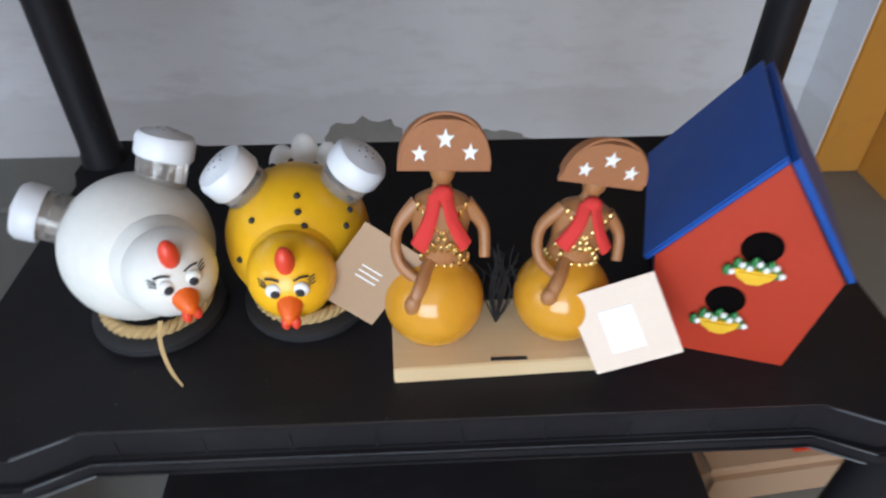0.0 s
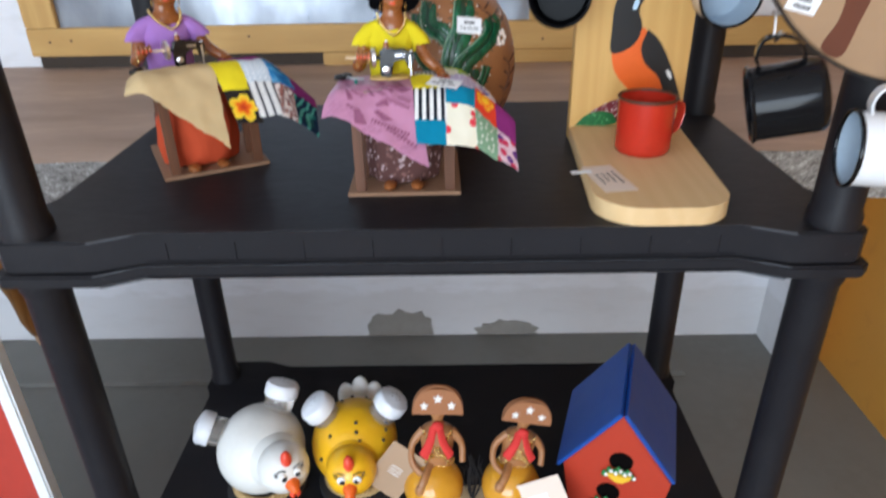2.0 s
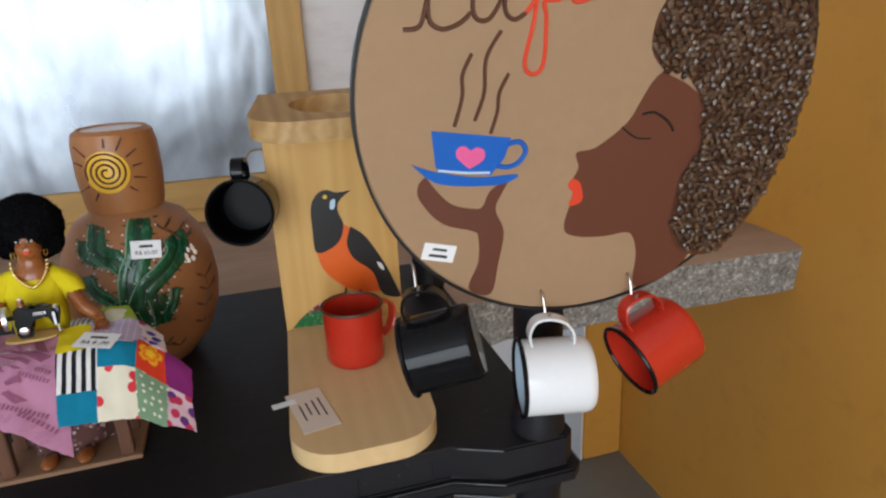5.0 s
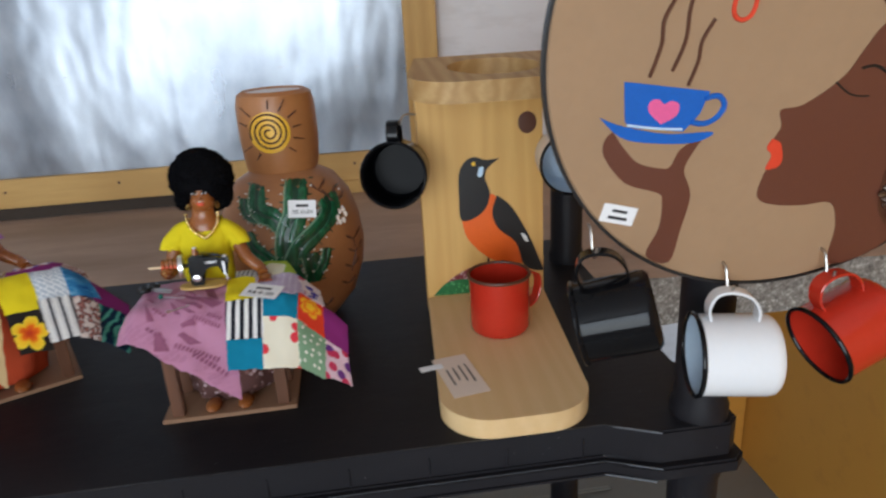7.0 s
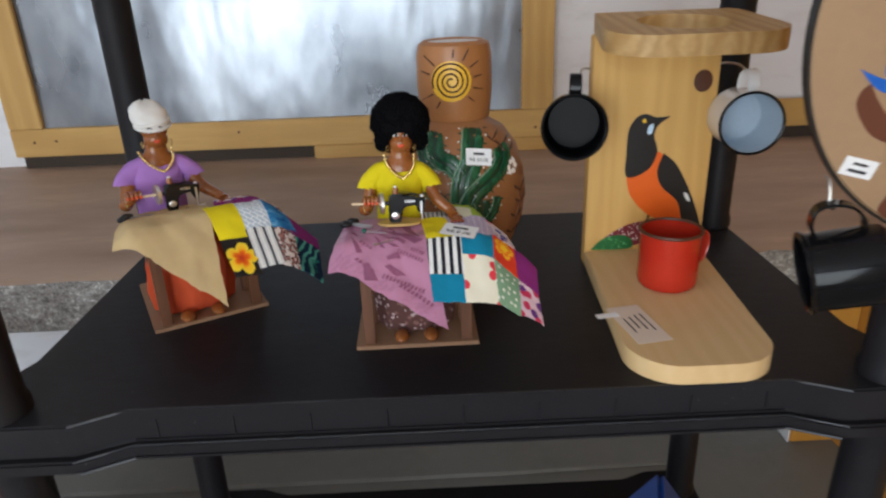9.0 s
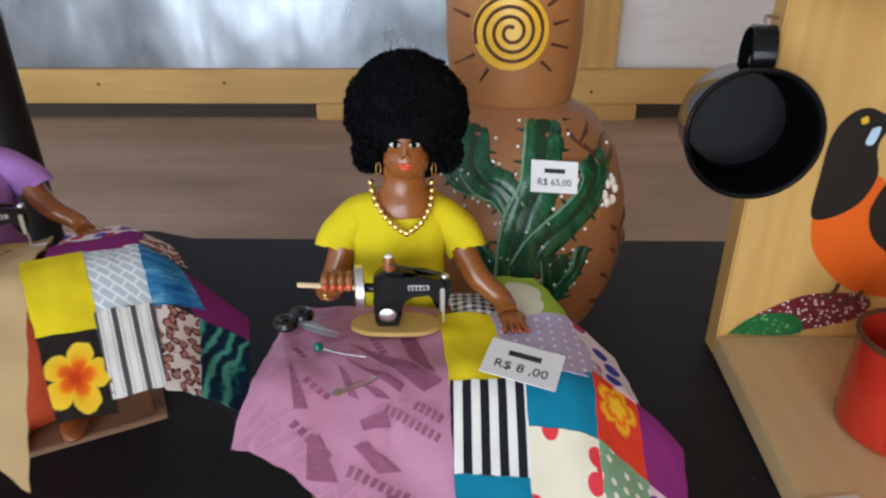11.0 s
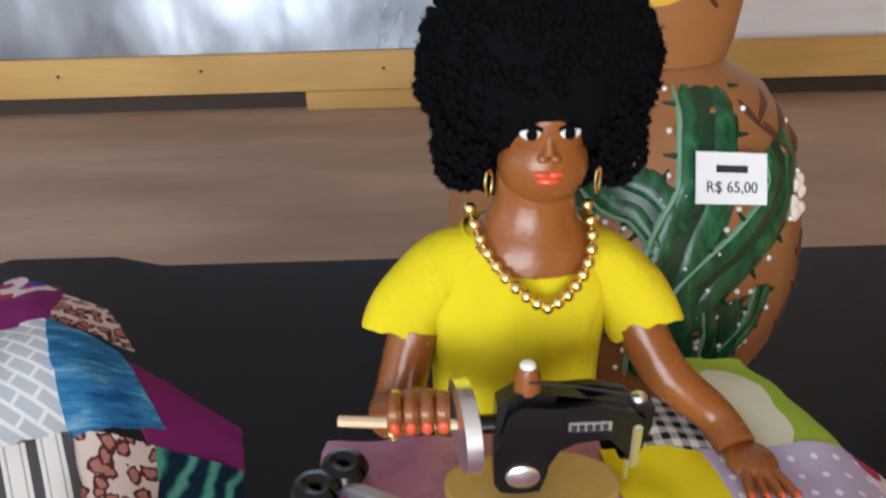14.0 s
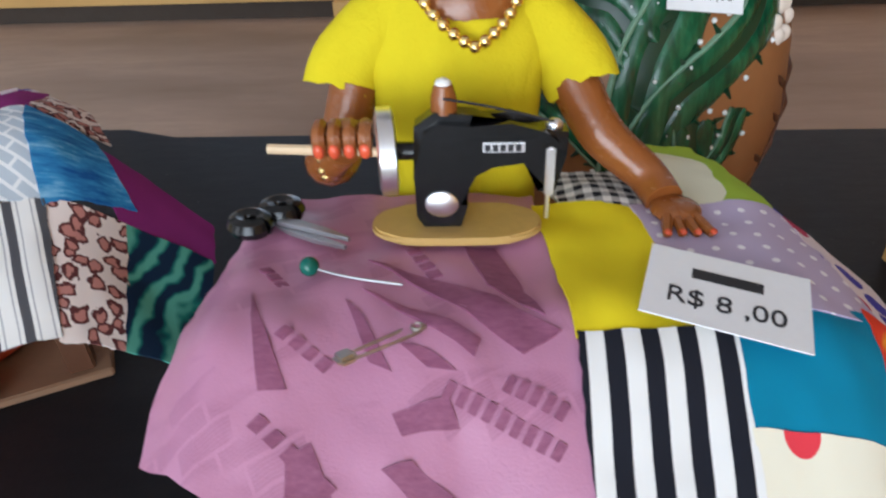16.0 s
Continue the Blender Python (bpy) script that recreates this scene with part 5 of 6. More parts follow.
def cactus_stem(line, half):
    """A painted stem: dark ground, broad green strokes, a pale highlight, dots and spines along its edges."""
    stem = vase_stroke("cactus_stem", line, half, M_CACTUS_DARK, VASE, 0.0005, "dark green brush-painted cactus stem")
    for off, w, mat, nm in ((-0.50, 0.44, M_CACTUS, "green_stroke"), (0.52, 0.36, M_CACTUS, "green_stroke"), (0.84, 0.09, M_CACTUS_PALE, "pale_stroke")):
        vase_stroke(nm, line, half * w, mat, stem, 0.0011 + 0.0003 * (mat is M_CACTUS_PALE), "", off * half)
    core = smooth_line([Vector((dx, z, 0)) for dx, z in line], 5)
    for i, p in enumerate(core[1::2]):
        d = (core[min(2 * i + 2, len(core) - 1)] - core[max(2 * i, 0)]).normalized()
        for s in (-1, 1):
            x, z = p.x - d.y * s * half * 1.12, min(0.206, p.y + d.x * s * half * 1.12)
            bm = bmesh.new()
            if (i + (s > 0)) % 2:
                ball(bm, on_vase(x, z, 0.0003), 0.0013, I4, 8, 6)
                part("white_dot", bm, M_WHITE_PAINT, stem)
            else:
                tube(bm, [on_vase(p.x - d.y * s * half * 0.9, min(0.206, p.y + d.x * s * half * 0.9), 0.0004), on_vase(x - d.y * s * 0.0022, min(0.207, z + d.x * s * 0.0022), 0.0003)], [0.0014, 0.0005], I4, 6, False)
                part("spine", bm, M_CACTUS_DARK, stem)


cactus_stem([(0.000, 0.080), (0.000, 0.115), (0.004, 0.145), (0.0145, 0.166), (0.0175, 0.186), (0.0200, 0.206)], 0.0160)
cactus_stem([(0.006, 0.108), (0.018, 0.128), (0.038, 0.143), (0.053, 0.156), (0.0585, 0.169), (0.0545, 0.183)], 0.0132)
cactus_stem([(0.002, 0.150), (-0.011, 0.166), (-0.024, 0.171), (-0.031, 0.182), (-0.028, 0.203)], 0.0125)
cactus_stem([(-0.028, 0.166), (-0.040, 0.168), (-0.047, 0.176), (-0.048, 0.188)], 0.0068)
cactus_stem([(0.029, 0.078), (0.0295, 0.100), (0.027, 0.118)], 0.0112)
cactus_stem([(0.034, 0.088), (0.044, 0.102), (0.0500, 0.121)], 0.0066)
cactus_stem([(0.023, 0.080), (0.013, 0.088), (0.010, 0.104)], 0.0060)
cactus_stem([(-0.006, 0.100), (-0.026, 0.120), (-0.040, 0.132), (-0.046, 0.150)], 0.0090)
for line in ([(0.072, 0.056), (0.078, 0.080), (0.084, 0.100), (0.083, 0.118)], [(0.045, 0.190), (0.058, 0.180), (0.066, 0.170)], [(0.012, 0.060), (0.026, 0.045), (0.040, 0.036)]):
    bm = bmesh.new()
    tube(bm, [on_vase(*p, 0.0002) for p in line], 0.0009, I4, 6)
    twig = part("twig", bm, M_DARK_PAINT, VASE, "dark brown painted twig")
    for k, (dx, z) in enumerate(line):
        for s in (-1, 1):
            bm = bmesh.new()
            tube(bm, [on_vase(dx, z, 0.0002), on_vase(dx + s * 0.006, z + 0.006, 0.0002), on_vase(dx + s * 0.009, z + 0.010, 0.0002)], [0.0006, 0.0020, 0.0004], I4, 6)
            part("leaf", bm, M_DARK_PAINT, twig)
for i in range(6):
    a = i * math.pi / 3
    bm = bmesh.new()
    ball(bm, on_vase(0.0705 + 0.005 * math.cos(a), 0.153 + 0.007 * math.sin(a), 0.0), (0.0034, 0.0022, 0.0042), I4, 10, 6)
    part("flower_petal", bm, M_CARD, VASE, "cream painted petal")
price_label("price_label", pose(0.0512, 0.2795, 1.4450, 64, 0, 14) @ pose(0, 0, 0, 0, 0, -8), 0.034, 0.022, "R$ 65,00", "white paper price label stuck on the vase")


# ---- enamel mugs ----
def mug(name, label, m, outside, inside, rim, r=0.0365, h=0.070, group="enamel mugs"):
    """An enamel mug about its own axis: base at z = 0, handle towards +x."""
    t = thing(name, label, "mug", m, group)
    bm = bmesh.new()
    lathe(bm, [(0, 0.001), (r - 0.004, 0.0), (r - 0.001, 0.003), (r, 0.008), (r, h - 0.001), (r - 0.0014, h - 0.001)], I4, 44)
    part("body", bm, outside, t)
    bm = bmesh.new()
    lathe(bm, [(r - 0.0012, h - 0.001), (r - 0.0015, 0.010), (r - 0.006, 0.0035), (0, 0.003)], I4, 44)
    part("inside", bm, inside, t)
    bm = bmesh.new()
    lathe(bm, [(r + 0.0019 * math.cos(a) + 0.0004, h + 0.0022 * math.sin(a)) for a in (2 * math.pi * i / 8 for i in range(8))], I4, 44, True)
    part("rim", bm, rim, t, "rolled rim")
    bm = bmesh.new()
    pts = [(r - 0.001, 0, h * 0.84), (r + 0.010, 0, h * 0.87), (r + 0.0215, 0, h * 0.78), (r + 0.024, 0, h * 0.58), (r + 0.019, 0, h * 0.36), (r + 0.008, 0, h * 0.25), (r - 0.001, 0, h * 0.25)]
    line = smooth_line(pts, 5)
    rows = []
    for i, p in enumerate(line):
        d = (line[min(i + 1, len(line) - 1)] - line[max(i - 1, 0)]).normalized()
        n = Vector((d.z, 0, -d.x))
        rows.append([bm.verts.new(p + n * a + Vector((0, b, 0))) for a, b in ((0.0012, -0.0065), (0.0002, -0.0075), (-0.0012, -0.0065), (-0.0012, 0.0065), (0.0002, 0.0075), (0.0012, 0.0065))])
    for p, q in zip(rows, rows[1:]):
        for j in range(6):
            bm.faces.new((p[j], p[(j + 1) % 6], q[(j + 1) % 6], q[j]))
    part("handle", bm, outside, t)
    return t


def hanging(hx, hy, hz, opening, r=0.0365, h=0.070):
    """The pose of a mug that hangs by its handle from (hx, hy, hz), its mouth towards the given direction."""
    z = Vector(opening).normalized()
    x = (Vector((0, 0, 1)) - z * z.z).normalized()
    y = z.cross(x)
    rot = Matrix((x, y, z)).transposed().to_4x4()
    return Matrix.Translation(Vector((hx, hy, hz)) - rot.to_3x3() @ Vector((r + 0.0215, 0, h * 0.60))) @ rot


# ---- pine mug stand with a painted bird ----
STAND = thing("mug_stand", "pine coffee stand with round hole shelf and painted bird", "stand")


def rounded_front(x0, x1, y0, y1, r, x0b, x1b, n=10):
    """An outline whose front corners are rounded; x0b and x1b are the back corners."""
    pts = [(x0b, y1)]
    pts += [(x0 + r - r * math.cos(a), y0 + r - r * math.sin(a)) for a in (math.pi / 2 * i / n for i in range(n + 1))]
    pts += [(x1 - r + r * math.sin(a), y0 + r - r * math.cos(a)) for a in (math.pi / 2 * i / n for i in range(n + 1))]
    return pts + [(x1b, y1)]


bm = bmesh.new()
prism(bm, rounded_front(0.187, 0.343, 0.010, 0.3165, 0.052, 0.203, 0.366), 0.0215, pose(0, 0, 1.2702), 0.0018)
part("foot_board", bm, M_BOARD_FLAT, STAND)
bm = bmesh.new()
box(bm, (0.203, 0.317, 1.2702), (0.368, 0.339, 1.5855), 0.0015)
part("back_board", bm, M_BOARD, STAND)
# top shelf with its round hole
bm = bmesh.new()
outer = rounded_front(0.189, 0.395, 0.172, 0.341, 0.05, 0.207, 0.388)
hole_c, hole_r, N = Vector((0.292, 0.256)), 0.054, 48


def on_outline(a):
    """Where a ray from the hole's centre meets the shelf's outline."""
    d = Vector((math.cos(a), math.sin(a)))
    best = None
    for i in range(len(outer)):
        p, q = Vector(outer[i]), Vector(outer[(i + 1) % len(outer)])
        e = q - p
        den = d.x * e.y - d.y * e.x
        if abs(den) < 1e-9:
            continue
        w = p - hole_c
        s = (w.x * e.y - w.y * e.x) / den
        t = (w.x * d.y - w.y * d.x) / den
        if s > 0 and -1e-6 <= t <= 1 + 1e-6 and (best is None or s < best):
            best = s
    return hole_c + d * best


loops = []
for z in (1.588, 1.611):
    for ring in ([on_outline(2 * math.pi * i / N) for i in range(N)], [hole_c + hole_r * Vector((math.cos(2 * math.pi * i / N), math.sin(2 * math.pi * i / N))) for i in range(N)]):
        loops.append([bm.verts.new((p.x, p.y, z + 0.09 * (p.y - 0.341))) for p in ring])
for i in range(N):
    j = (i + 1) % N
    ob_, ib_, ot_, it_ = loops[0], loops[1], loops[2], loops[3]
    bm.faces.new((ob_[i], ib_[i], ib_[j], ob_[j]))
    bm.faces.new((ot_[i], ot_[j], it_[j], it_[i]))
    bm.faces.new((ob_[i], ob_[j], ot_[j], ot_[i]))
    bm.faces.new((ib_[i], it_[i], it_[j], ib_[j]))
M_BOARD_TOP = wood("pine_end_grain", (0.60, 0.40, 0.18), (0.36, 0.19, 0.06), 16, "Y", 0.55)
part("hole_shelf", bm, M_BOARD_TOP, STAND, "pine shelf with a round hole")
bm = bmesh.new()
lathe(bm, [(0, 0.0008), (0.008, 0.0006), (0.0125, 0.0002), (0, 0.0001)], Matrix.Translation((0.347, 0.3165, 1.524)) @ pose(0, 0, 0, 90) @ Matrix.Diagonal((1, 1.15, 1, 1)), 20)
part("wood_knot", bm, M_DARK_PAINT, STAND, "dark wood knot")
for hx, s in ((0.2025, -1), (0.3685, 1)):
    bm = bmesh.new()
    tube(bm, [(hx, 0.327, 1.543), (hx + s * 0.010, 0.322, 1.545), (hx + s * 0.018, 0.306, 1.544), (hx + s * 0.022, 0.288, 1.5385), (hx + s * 0.024, 0.276, 1.5425)], 0.0013, I4, 8)
    part("hook", bm, M_STEEL, STAND, "steel wire hook")

UP = Matrix(((1, 0, 0, 0), (0, 0, -1, 0), (0, 1, 0, 0), (0, 0, 0, 1)))


def paint(name, outline, mat, parent, origin, depth, label=""):
    """A flat painted shape of (x, height) on an upright board that faces -y."""
    bm = bmesh.new()
    pts = smooth_line([(x, z, 0) for x, z in outline] + [(*outline[0], 0)], 4)[:-1]
    prism(bm, [(p.x, p.y) for p in pts], depth, Matrix.Translation(origin) @ UP)
    return part(name, bm, mat, parent, label, False)


BO = (0.284, 0.3168, 1.29)
paint("melon_slice", [(-0.071, 0.003), (-0.050, 0.024), (-0.012, 0.042), (0.032, 0.040), (0.030, 0.020), (-0.02, 0.006)], M_MELON, STAND, BO, 0.0004, "crimson stippled painted shape")
paint("painted_leaf", [(-0.073, 0.003), (-0.055, 0.020), (-0.030, 0.024), (-0.015, 0.016), (-0.018, 0.003)], M_LEAF, STAND, BO, 0.0007, "green stippled painted shape")
paint("bird_breast", [(-0.029, 0.112), (0.003, 0.122), (0.011, 0.143), (0.029, 0.126), (0.047, 0.098), (0.066, 0.046), (0.042, 0.040), (0.008, 0.051), (-0.021, 0.081)], M_ORANGE_PAINT, STAND, BO, 0.0004, "flat orange painted bird breast")
paint("bird_head", [(0.025, 0.190), (0.006, 0.189), (-0.008, 0.194), (-0.021, 0.189), (-0.030, 0.172), (-0.031, 0.139), (-0.030, 0.111), (-0.016, 0.109), (0.003, 0.121), (0.011, 0.143), (0.005, 0.164), (0.009, 0.178)], M_BLACK_PAINT, STAND, BO, 0.0007, "flat black painted bird head")
paint("bird_wing", [(0.020, 0.140), (0.040, 0.122), (0.063, 0.080), (0.077, 0.045), (0.082, 0.026), (0.057, 0.035), (0.045, 0.070), (0.021, 0.093), (0.013, 0.116)], M_BLACK_PAINT, STAND, BO, 0.0008, "flat black painted wing")
paint("wing_flash", [(0.052, 0.084), (0.059, 0.080), (0.062, 0.070), (0.056, 0.074)], M_WHITE_PAINT, STAND, BO, 0.0011)
paint("throat_flash", [(-0.003, 0.179), (0.003, 0.180), (0.001, 0.168), (-0.005, 0.168)], M_PALE_PAINT, STAND, BO, 0.0010)
paint("eye_dot", [(-0.013, 0.186), (-0.009, 0.188), (-0.007, 0.184), (-0.011, 0.182)], M_YELLOW_PAINT, STAND, BO, 0.0010)
for line in ([(0.006, 0.052), (0.004, 0.044), (-0.006, 0.036)], [(0.026, 0.046), (0.024, 0.040), (0.012, 0.034)]):
    bm = bmesh.new()
    tube(bm, [(x, z, 0.0006) for x, z in line], 0.0016, Matrix.Translation(BO) @ UP, 6)
    part("bird_leg", bm, M_DARK_PAINT, STAND)

mug("enamel_mug", "small red enamel mug standing on the pine board", pose(0.281, 0.203, 1.2922, 0, 0, 25), M_RED_ENAMEL, M_RED_ENAMEL, M_DARK_PAINT, 0.0365, 0.072)
mug("enamel_mug", "black enamel mug hanging on a hook, mouth forward", hanging(0.172, 0.277, 1.5420, (-0.20, -1, 0.10), 0.0385, 0.064), M_BLACK_ENAMEL, M_BLACK_INSIDE, M_BLACK_ENAMEL, 0.0385, 0.064)
mug("enamel_mug", "white enamel mug with pale blue inside and black rim", hanging(0.389, 0.277, 1.5385, (-0.12, -1, 0.02), 0.0375, 0.066), M_WHITE_ENAMEL, M_BLUE_ENAMEL, M_BLACK_ENAMEL, 0.0375, 0.066)
tag = thing("kraft_tag", "cream card tag with small print on the foot board", "tag", pose(0.214, 0.100, 1.2922, 0, 0, -80))
bm = bmesh.new()
box(bm, (-0.042, -0.020, 0), (0.042, 0.020, 0.0006), 0.0002)
part("card", bm, M_CARD, tag)
for i in range(4):
    bm = bmesh.new()
    box(bm, (-0.020 + 0.002 * i, 0.011 - 0.0075 * i, 0.0006), (0.019 - 0.004 * (i % 3), 0.0128 - 0.0075 * i, 0.0008))
    part("print_bar", bm, M_INK, tag)
bm = bmesh.new()
box(bm, (-0.030, -0.038, 0.0007), (-0.020, -0.012, 0.0011))
part("tape", bm, M_PAPER, tag, "strip of clear tape")

# ---- round painted coffee board on the post ----
DX, DZ, DY = 0.457, 1.6285, -0.070
DISC = thing("coffee_wall_disc", "round brown painted board with coffee bean hair, hung on post", "wall decoration", pose(DX, DY, DZ, 9, 0, -2))
bm = bmesh.new()
lathe(bm, [(0, 0), (0.1915, 0), (0.193, 0.0015), (0.193, 0.006), (0.1915, 0.0075), (0, 0.0075)], UP, 96)
part("round_board", bm, [M_DISC], DISC)
bm = bmesh.new()
lathe(bm, [(0.1932, -0.0005), (0.1955, -0.0005), (0.1955, 0.0072), (0.1932, 0.0072)], UP, 96, True)
part("edge_band", bm, M_DISC_EDGE, DISC, "black painted edge")
bm = bmesh.new()
box(bm, (-0.02, 0.0, 0.05), (0.012, 0.0605, 0.075), 0.002)
part("hanger", bm, M_DISC_EDGE, DISC, "dark hanger block behind the board")
FO = (0, -0.0075, 0)
paint("face_shape", [(0.053, 0.017), (0.045, 0.010), (0.036, -0.006), (0.026, -0.023), (0.001, -0.041), (-0.016, -0.044), (-0.013, -0.057), (-0.017, -0.068), (-0.012, -0.080), (-0.019, -0.094), (-0.021, -0.113), (-0.008, -0.121),
                     (0.018, -0.124), (0.042, -0.124), (0.052, -0.146), (0.056, -0.182), (0.104, -0.160), (0.110, -0.099), (0.096, -0.014)], M_SKIN_PAINT, DISC, FO, 0.0005, "plain brown painted profile shape")
paint("lips", [(-0.018, -0.066), (-0.011, -0.070), (-0.007, -0.083), (-0.010, -0.089), (-0.019, -0.090), (-0.016, -0.080), (-0.021, -0.073)], M_RED_PAINT, DISC, FO, 0.0009, "red painted lips")
paint("arm_shape", [(-0.142, -0.051), (-0.134, -0.063), (-0.121, -0.077), (-0.103, -0.083), (-0.095, -0.082), (-0.089, -0.069), (-0.073, -0.060), (-0.078, -0.070), (-0.084, -0.086), (-0.076, -0.107), (-0.080, -0.137), (-0.086, -0.166),
                    (-0.106, -0.158), (-0.098, -0.134), (-0.098, -0.111), (-0.103, -0.103), (-0.129, -0.093), (-0.147, -0.071), (-0.148, -0.058)], M_SKIN_PAINT, DISC, FO, 0.0005, "plain brown painted arm shape")


def sharp_paint(name, outline, mat, depth, label=""):
    bm = bmesh.new()
    prism(bm, outline, depth, Matrix.Translation(FO) @ UP)
    return part(name, bm, mat, DISC, label, False)


sharp_paint("painted_cup", [(-0.137, -0.015), (-0.073, -0.026), (-0.078, -0.042), (-0.089, -0.055), (-0.130, -0.049), (-0.134, -0.044)], M_BLUE_PAINT, 0.0008, "flat blue painted cup")
paint("painted_saucer", [(-0.153, -0.040), (-0.134, -0.048), (-0.100, -0.056), (-0.066, -0.057), (-0.080, -0.064), (-0.113, -0.062), (-0.136, -0.056)], M_BLUE_PAINT, DISC, FO, 0.0010, "flat blue painted saucer")
paint("painted_heart", [(-0.107, -0.048), (-0.117, -0.038), (-0.117, -0.031), (-0.111, -0.029), (-0.106, -0.033), (-0.101, -0.031), (-0.095, -0.034), (-0.096, -0.042)], M_PINK_PAINT, DISC, FO, 0.0012, "pink painted heart")


def stroke(name, line, mat, r=0.0013, label=""):
    bm = bmesh.new()
    tube(bm, [(x, z, 0.0004) for x, z in line], r, Matrix.Translation(FO) @ UP, 6)
    return part(name, bm, mat, DISC, label)


stroke("cup_handle", [(-0.076, -0.031), (-0.066, -0.030), (-0.0605, -0.037), (-0.065, -0.046), (-0.074, -0.050), (-0.084, -0.048)], M_BLUE_PAINT, 0.0022, "blue painted handle")
stroke("cup_line", [(-0.132, -0.047), (-0.110, -0.051), (-0.090, -0.053)], M_PALE_PAINT, 0.0012)
stroke("brow_line", [(0.039, -0.017), (0.050, -0.016), (0.063, -0.024), (0.070, -0.033)], M_BLACK_PAINT, 0.0012)
stroke("lash_line", [(0.022, -0.026), (0.036, -0.036), (0.050, -0.038)], M_BLACK_PAINT, 0.0008)
for line in ([(-0.106, 0.040), (-0.113, 0.025), (-0.113, 0.009), (-0.119, -0.013)], [(-0.084, 0.055), (-0.095, 0.036), (-0.096, 0.011), (-0.103, -0.010)], [(-0.077, 0.024), (-0.084, 0.010), (-0.085, -0.004), (-0.090, -0.021)]):
    stroke("steam_line", line, M_DARK_PAINT, 0.0015, "dark brown painted steam line")
# the word Cafe in joined handwriting, half dark and half red
stroke("letter_c", [(-0.156, 0.059), (-0.144, 0.061), (-0.138, 0.079), (-0.130, 0.095), (-0.122, 0.099), (-0.118, 0.093)], M_DARK_PAINT, 0.0017, "dark handwritten letter C")
stroke("letter_c", [(-0.138, 0.079), (-0.137, 0.064), (-0.128, 0.058), (-0.116, 0.061), (-0.107, 0.068)], M_DARK_PAINT, 0.0017)
stroke("letter_a", [(-0.086, 0.082), (-0.094, 0.090), (-0.105, 0.080), (-0.104, 0.065), (-0.094, 0.063), (-0.085, 0.076), (-0.081, 0.091), (-0.082, 0.070), (-0.075, 0.062), (-0.066, 0.066)], M_DARK_PAINT, 0.0017, "dark handwritten letter a")
stroke("letter_f", [(-0.066, 0.066), (-0.055, 0.081), (-0.046, 0.105), (-0.050, 0.116), (-0.056, 0.100), (-0.059, 0.063), (-0.065, 0.031), (-0.058, 0.022), (-0.050, 0.030), (-0.050, 0.062), (-0.052, 0.073), (-0.041, 0.074)], M_RED_PAINT, 0.0017, "red handwritten letter f")
stroke("letter_e", [(-0.041, 0.074), (-0.028, 0.082), (-0.023, 0.089), (-0.030, 0.091), (-0.033, 0.080), (-0.027, 0.072), (-0.012, 0.076), (0.001, 0.086)], M_RED_PAINT, 0.0015, "red handwritten letter e")
stroke("letter_accent", [(-0.026, 0.098), (-0.018, 0.106)], M_RED_PAINT, 0.0015)


def inside(x, z, poly):
    hit = False
    for (x0, z0), (x1, z1) in zip(poly, poly[1:] + poly[:1]):
        if (z0 > z) != (z1 > z) and x < (x1 - x0) * (z - z0) / (z1 - z0) + x0:
            hit = not hit
    return hit


HAIR = [(0.053, 0.018), (0.040, 0.035), (0.043, 0.064), (0.067, 0.095), (0.100, 0.122), (0.140, 0.128), (0.168, 0.095), (0.185, 0.048), (0.192, 0.004), (0.187, -0.053), (0.170, -0.111), (0.134, -0.154), (0.098, -0.150), (0.082, -0.123), (0.084, -0.077), (0.097, -0.052), (0.093, -0.014), (0.075, 0.012)]
random.seed(12)
bm = bmesh.new()
for row in range(60):
    z = -0.158 + row * 0.0049
    x = 0.035 + (row % 2) * 0.0035
    while x < 0.196:
        px, pz = x + random.uniform(-0.0012, 0.0012), z + random.uniform(-0.001, 0.001)
        x += 0.0068
        if not inside(px, pz, HAIR):
            continue
        mt = Matrix.Translation((px, -0.0095 - random.uniform(0, 0.002), pz)) @ pose(0, 0, 0, random.uniform(-25, 25), random.uniform(0, 180), random.uniform(-25, 25)) @ Matrix.Diagonal((0.0043, 0.0026, 0.0030, 1))
        bmesh.ops.create_icosphere(bm, subdivisions=1, radius=1.0, matrix=mt)
beans = part("coffee_bean_hair", bm, M_BEAN, DISC, "glued roasted coffee beans as hair")
tagged(beans, kind="stuff")
paint("hair_ground", HAIR, M_DARK_PAINT, DISC, FO, 0.0009, "dark flat ground under the beans")
price_label("price_label", pose(DX, DY, DZ, 9, 0, -2) @ pose(-0.132, -0.0076, -0.119, 90, 15, 0), 0.028, 0.0155, "", "small white price label on the round board")
for hx, hz in ((0.302, 1.4895), (0.418, 1.4445), (0.502, 1.4495)):
    bm = bmesh.new()
    x, z = hx - DX, hz - DZ
    tube(bm, [(x, -0.006, z + 0.013), (x, -0.013, z + 0.012), (x, -0.018, z + 0.004), (x, -0.023, z - 0.006), (x, -0.029, z - 0.003), (x, -0.030, z + 0.004)], 0.0012, I4, 8)
    part("hook", bm, M_STEEL, DISC, "small steel hook")
mug("enamel_mug", "black enamel mug hanging by its handle below the disc", hanging(0.302, DY + 0.003, 1.4830, (-0.92, 0.28, -0.24), 0.0325, 0.060), M_BLACK_ENAMEL, M_BLACK_INSIDE, M_BLACK_ENAMEL, 0.0325, 0.060)
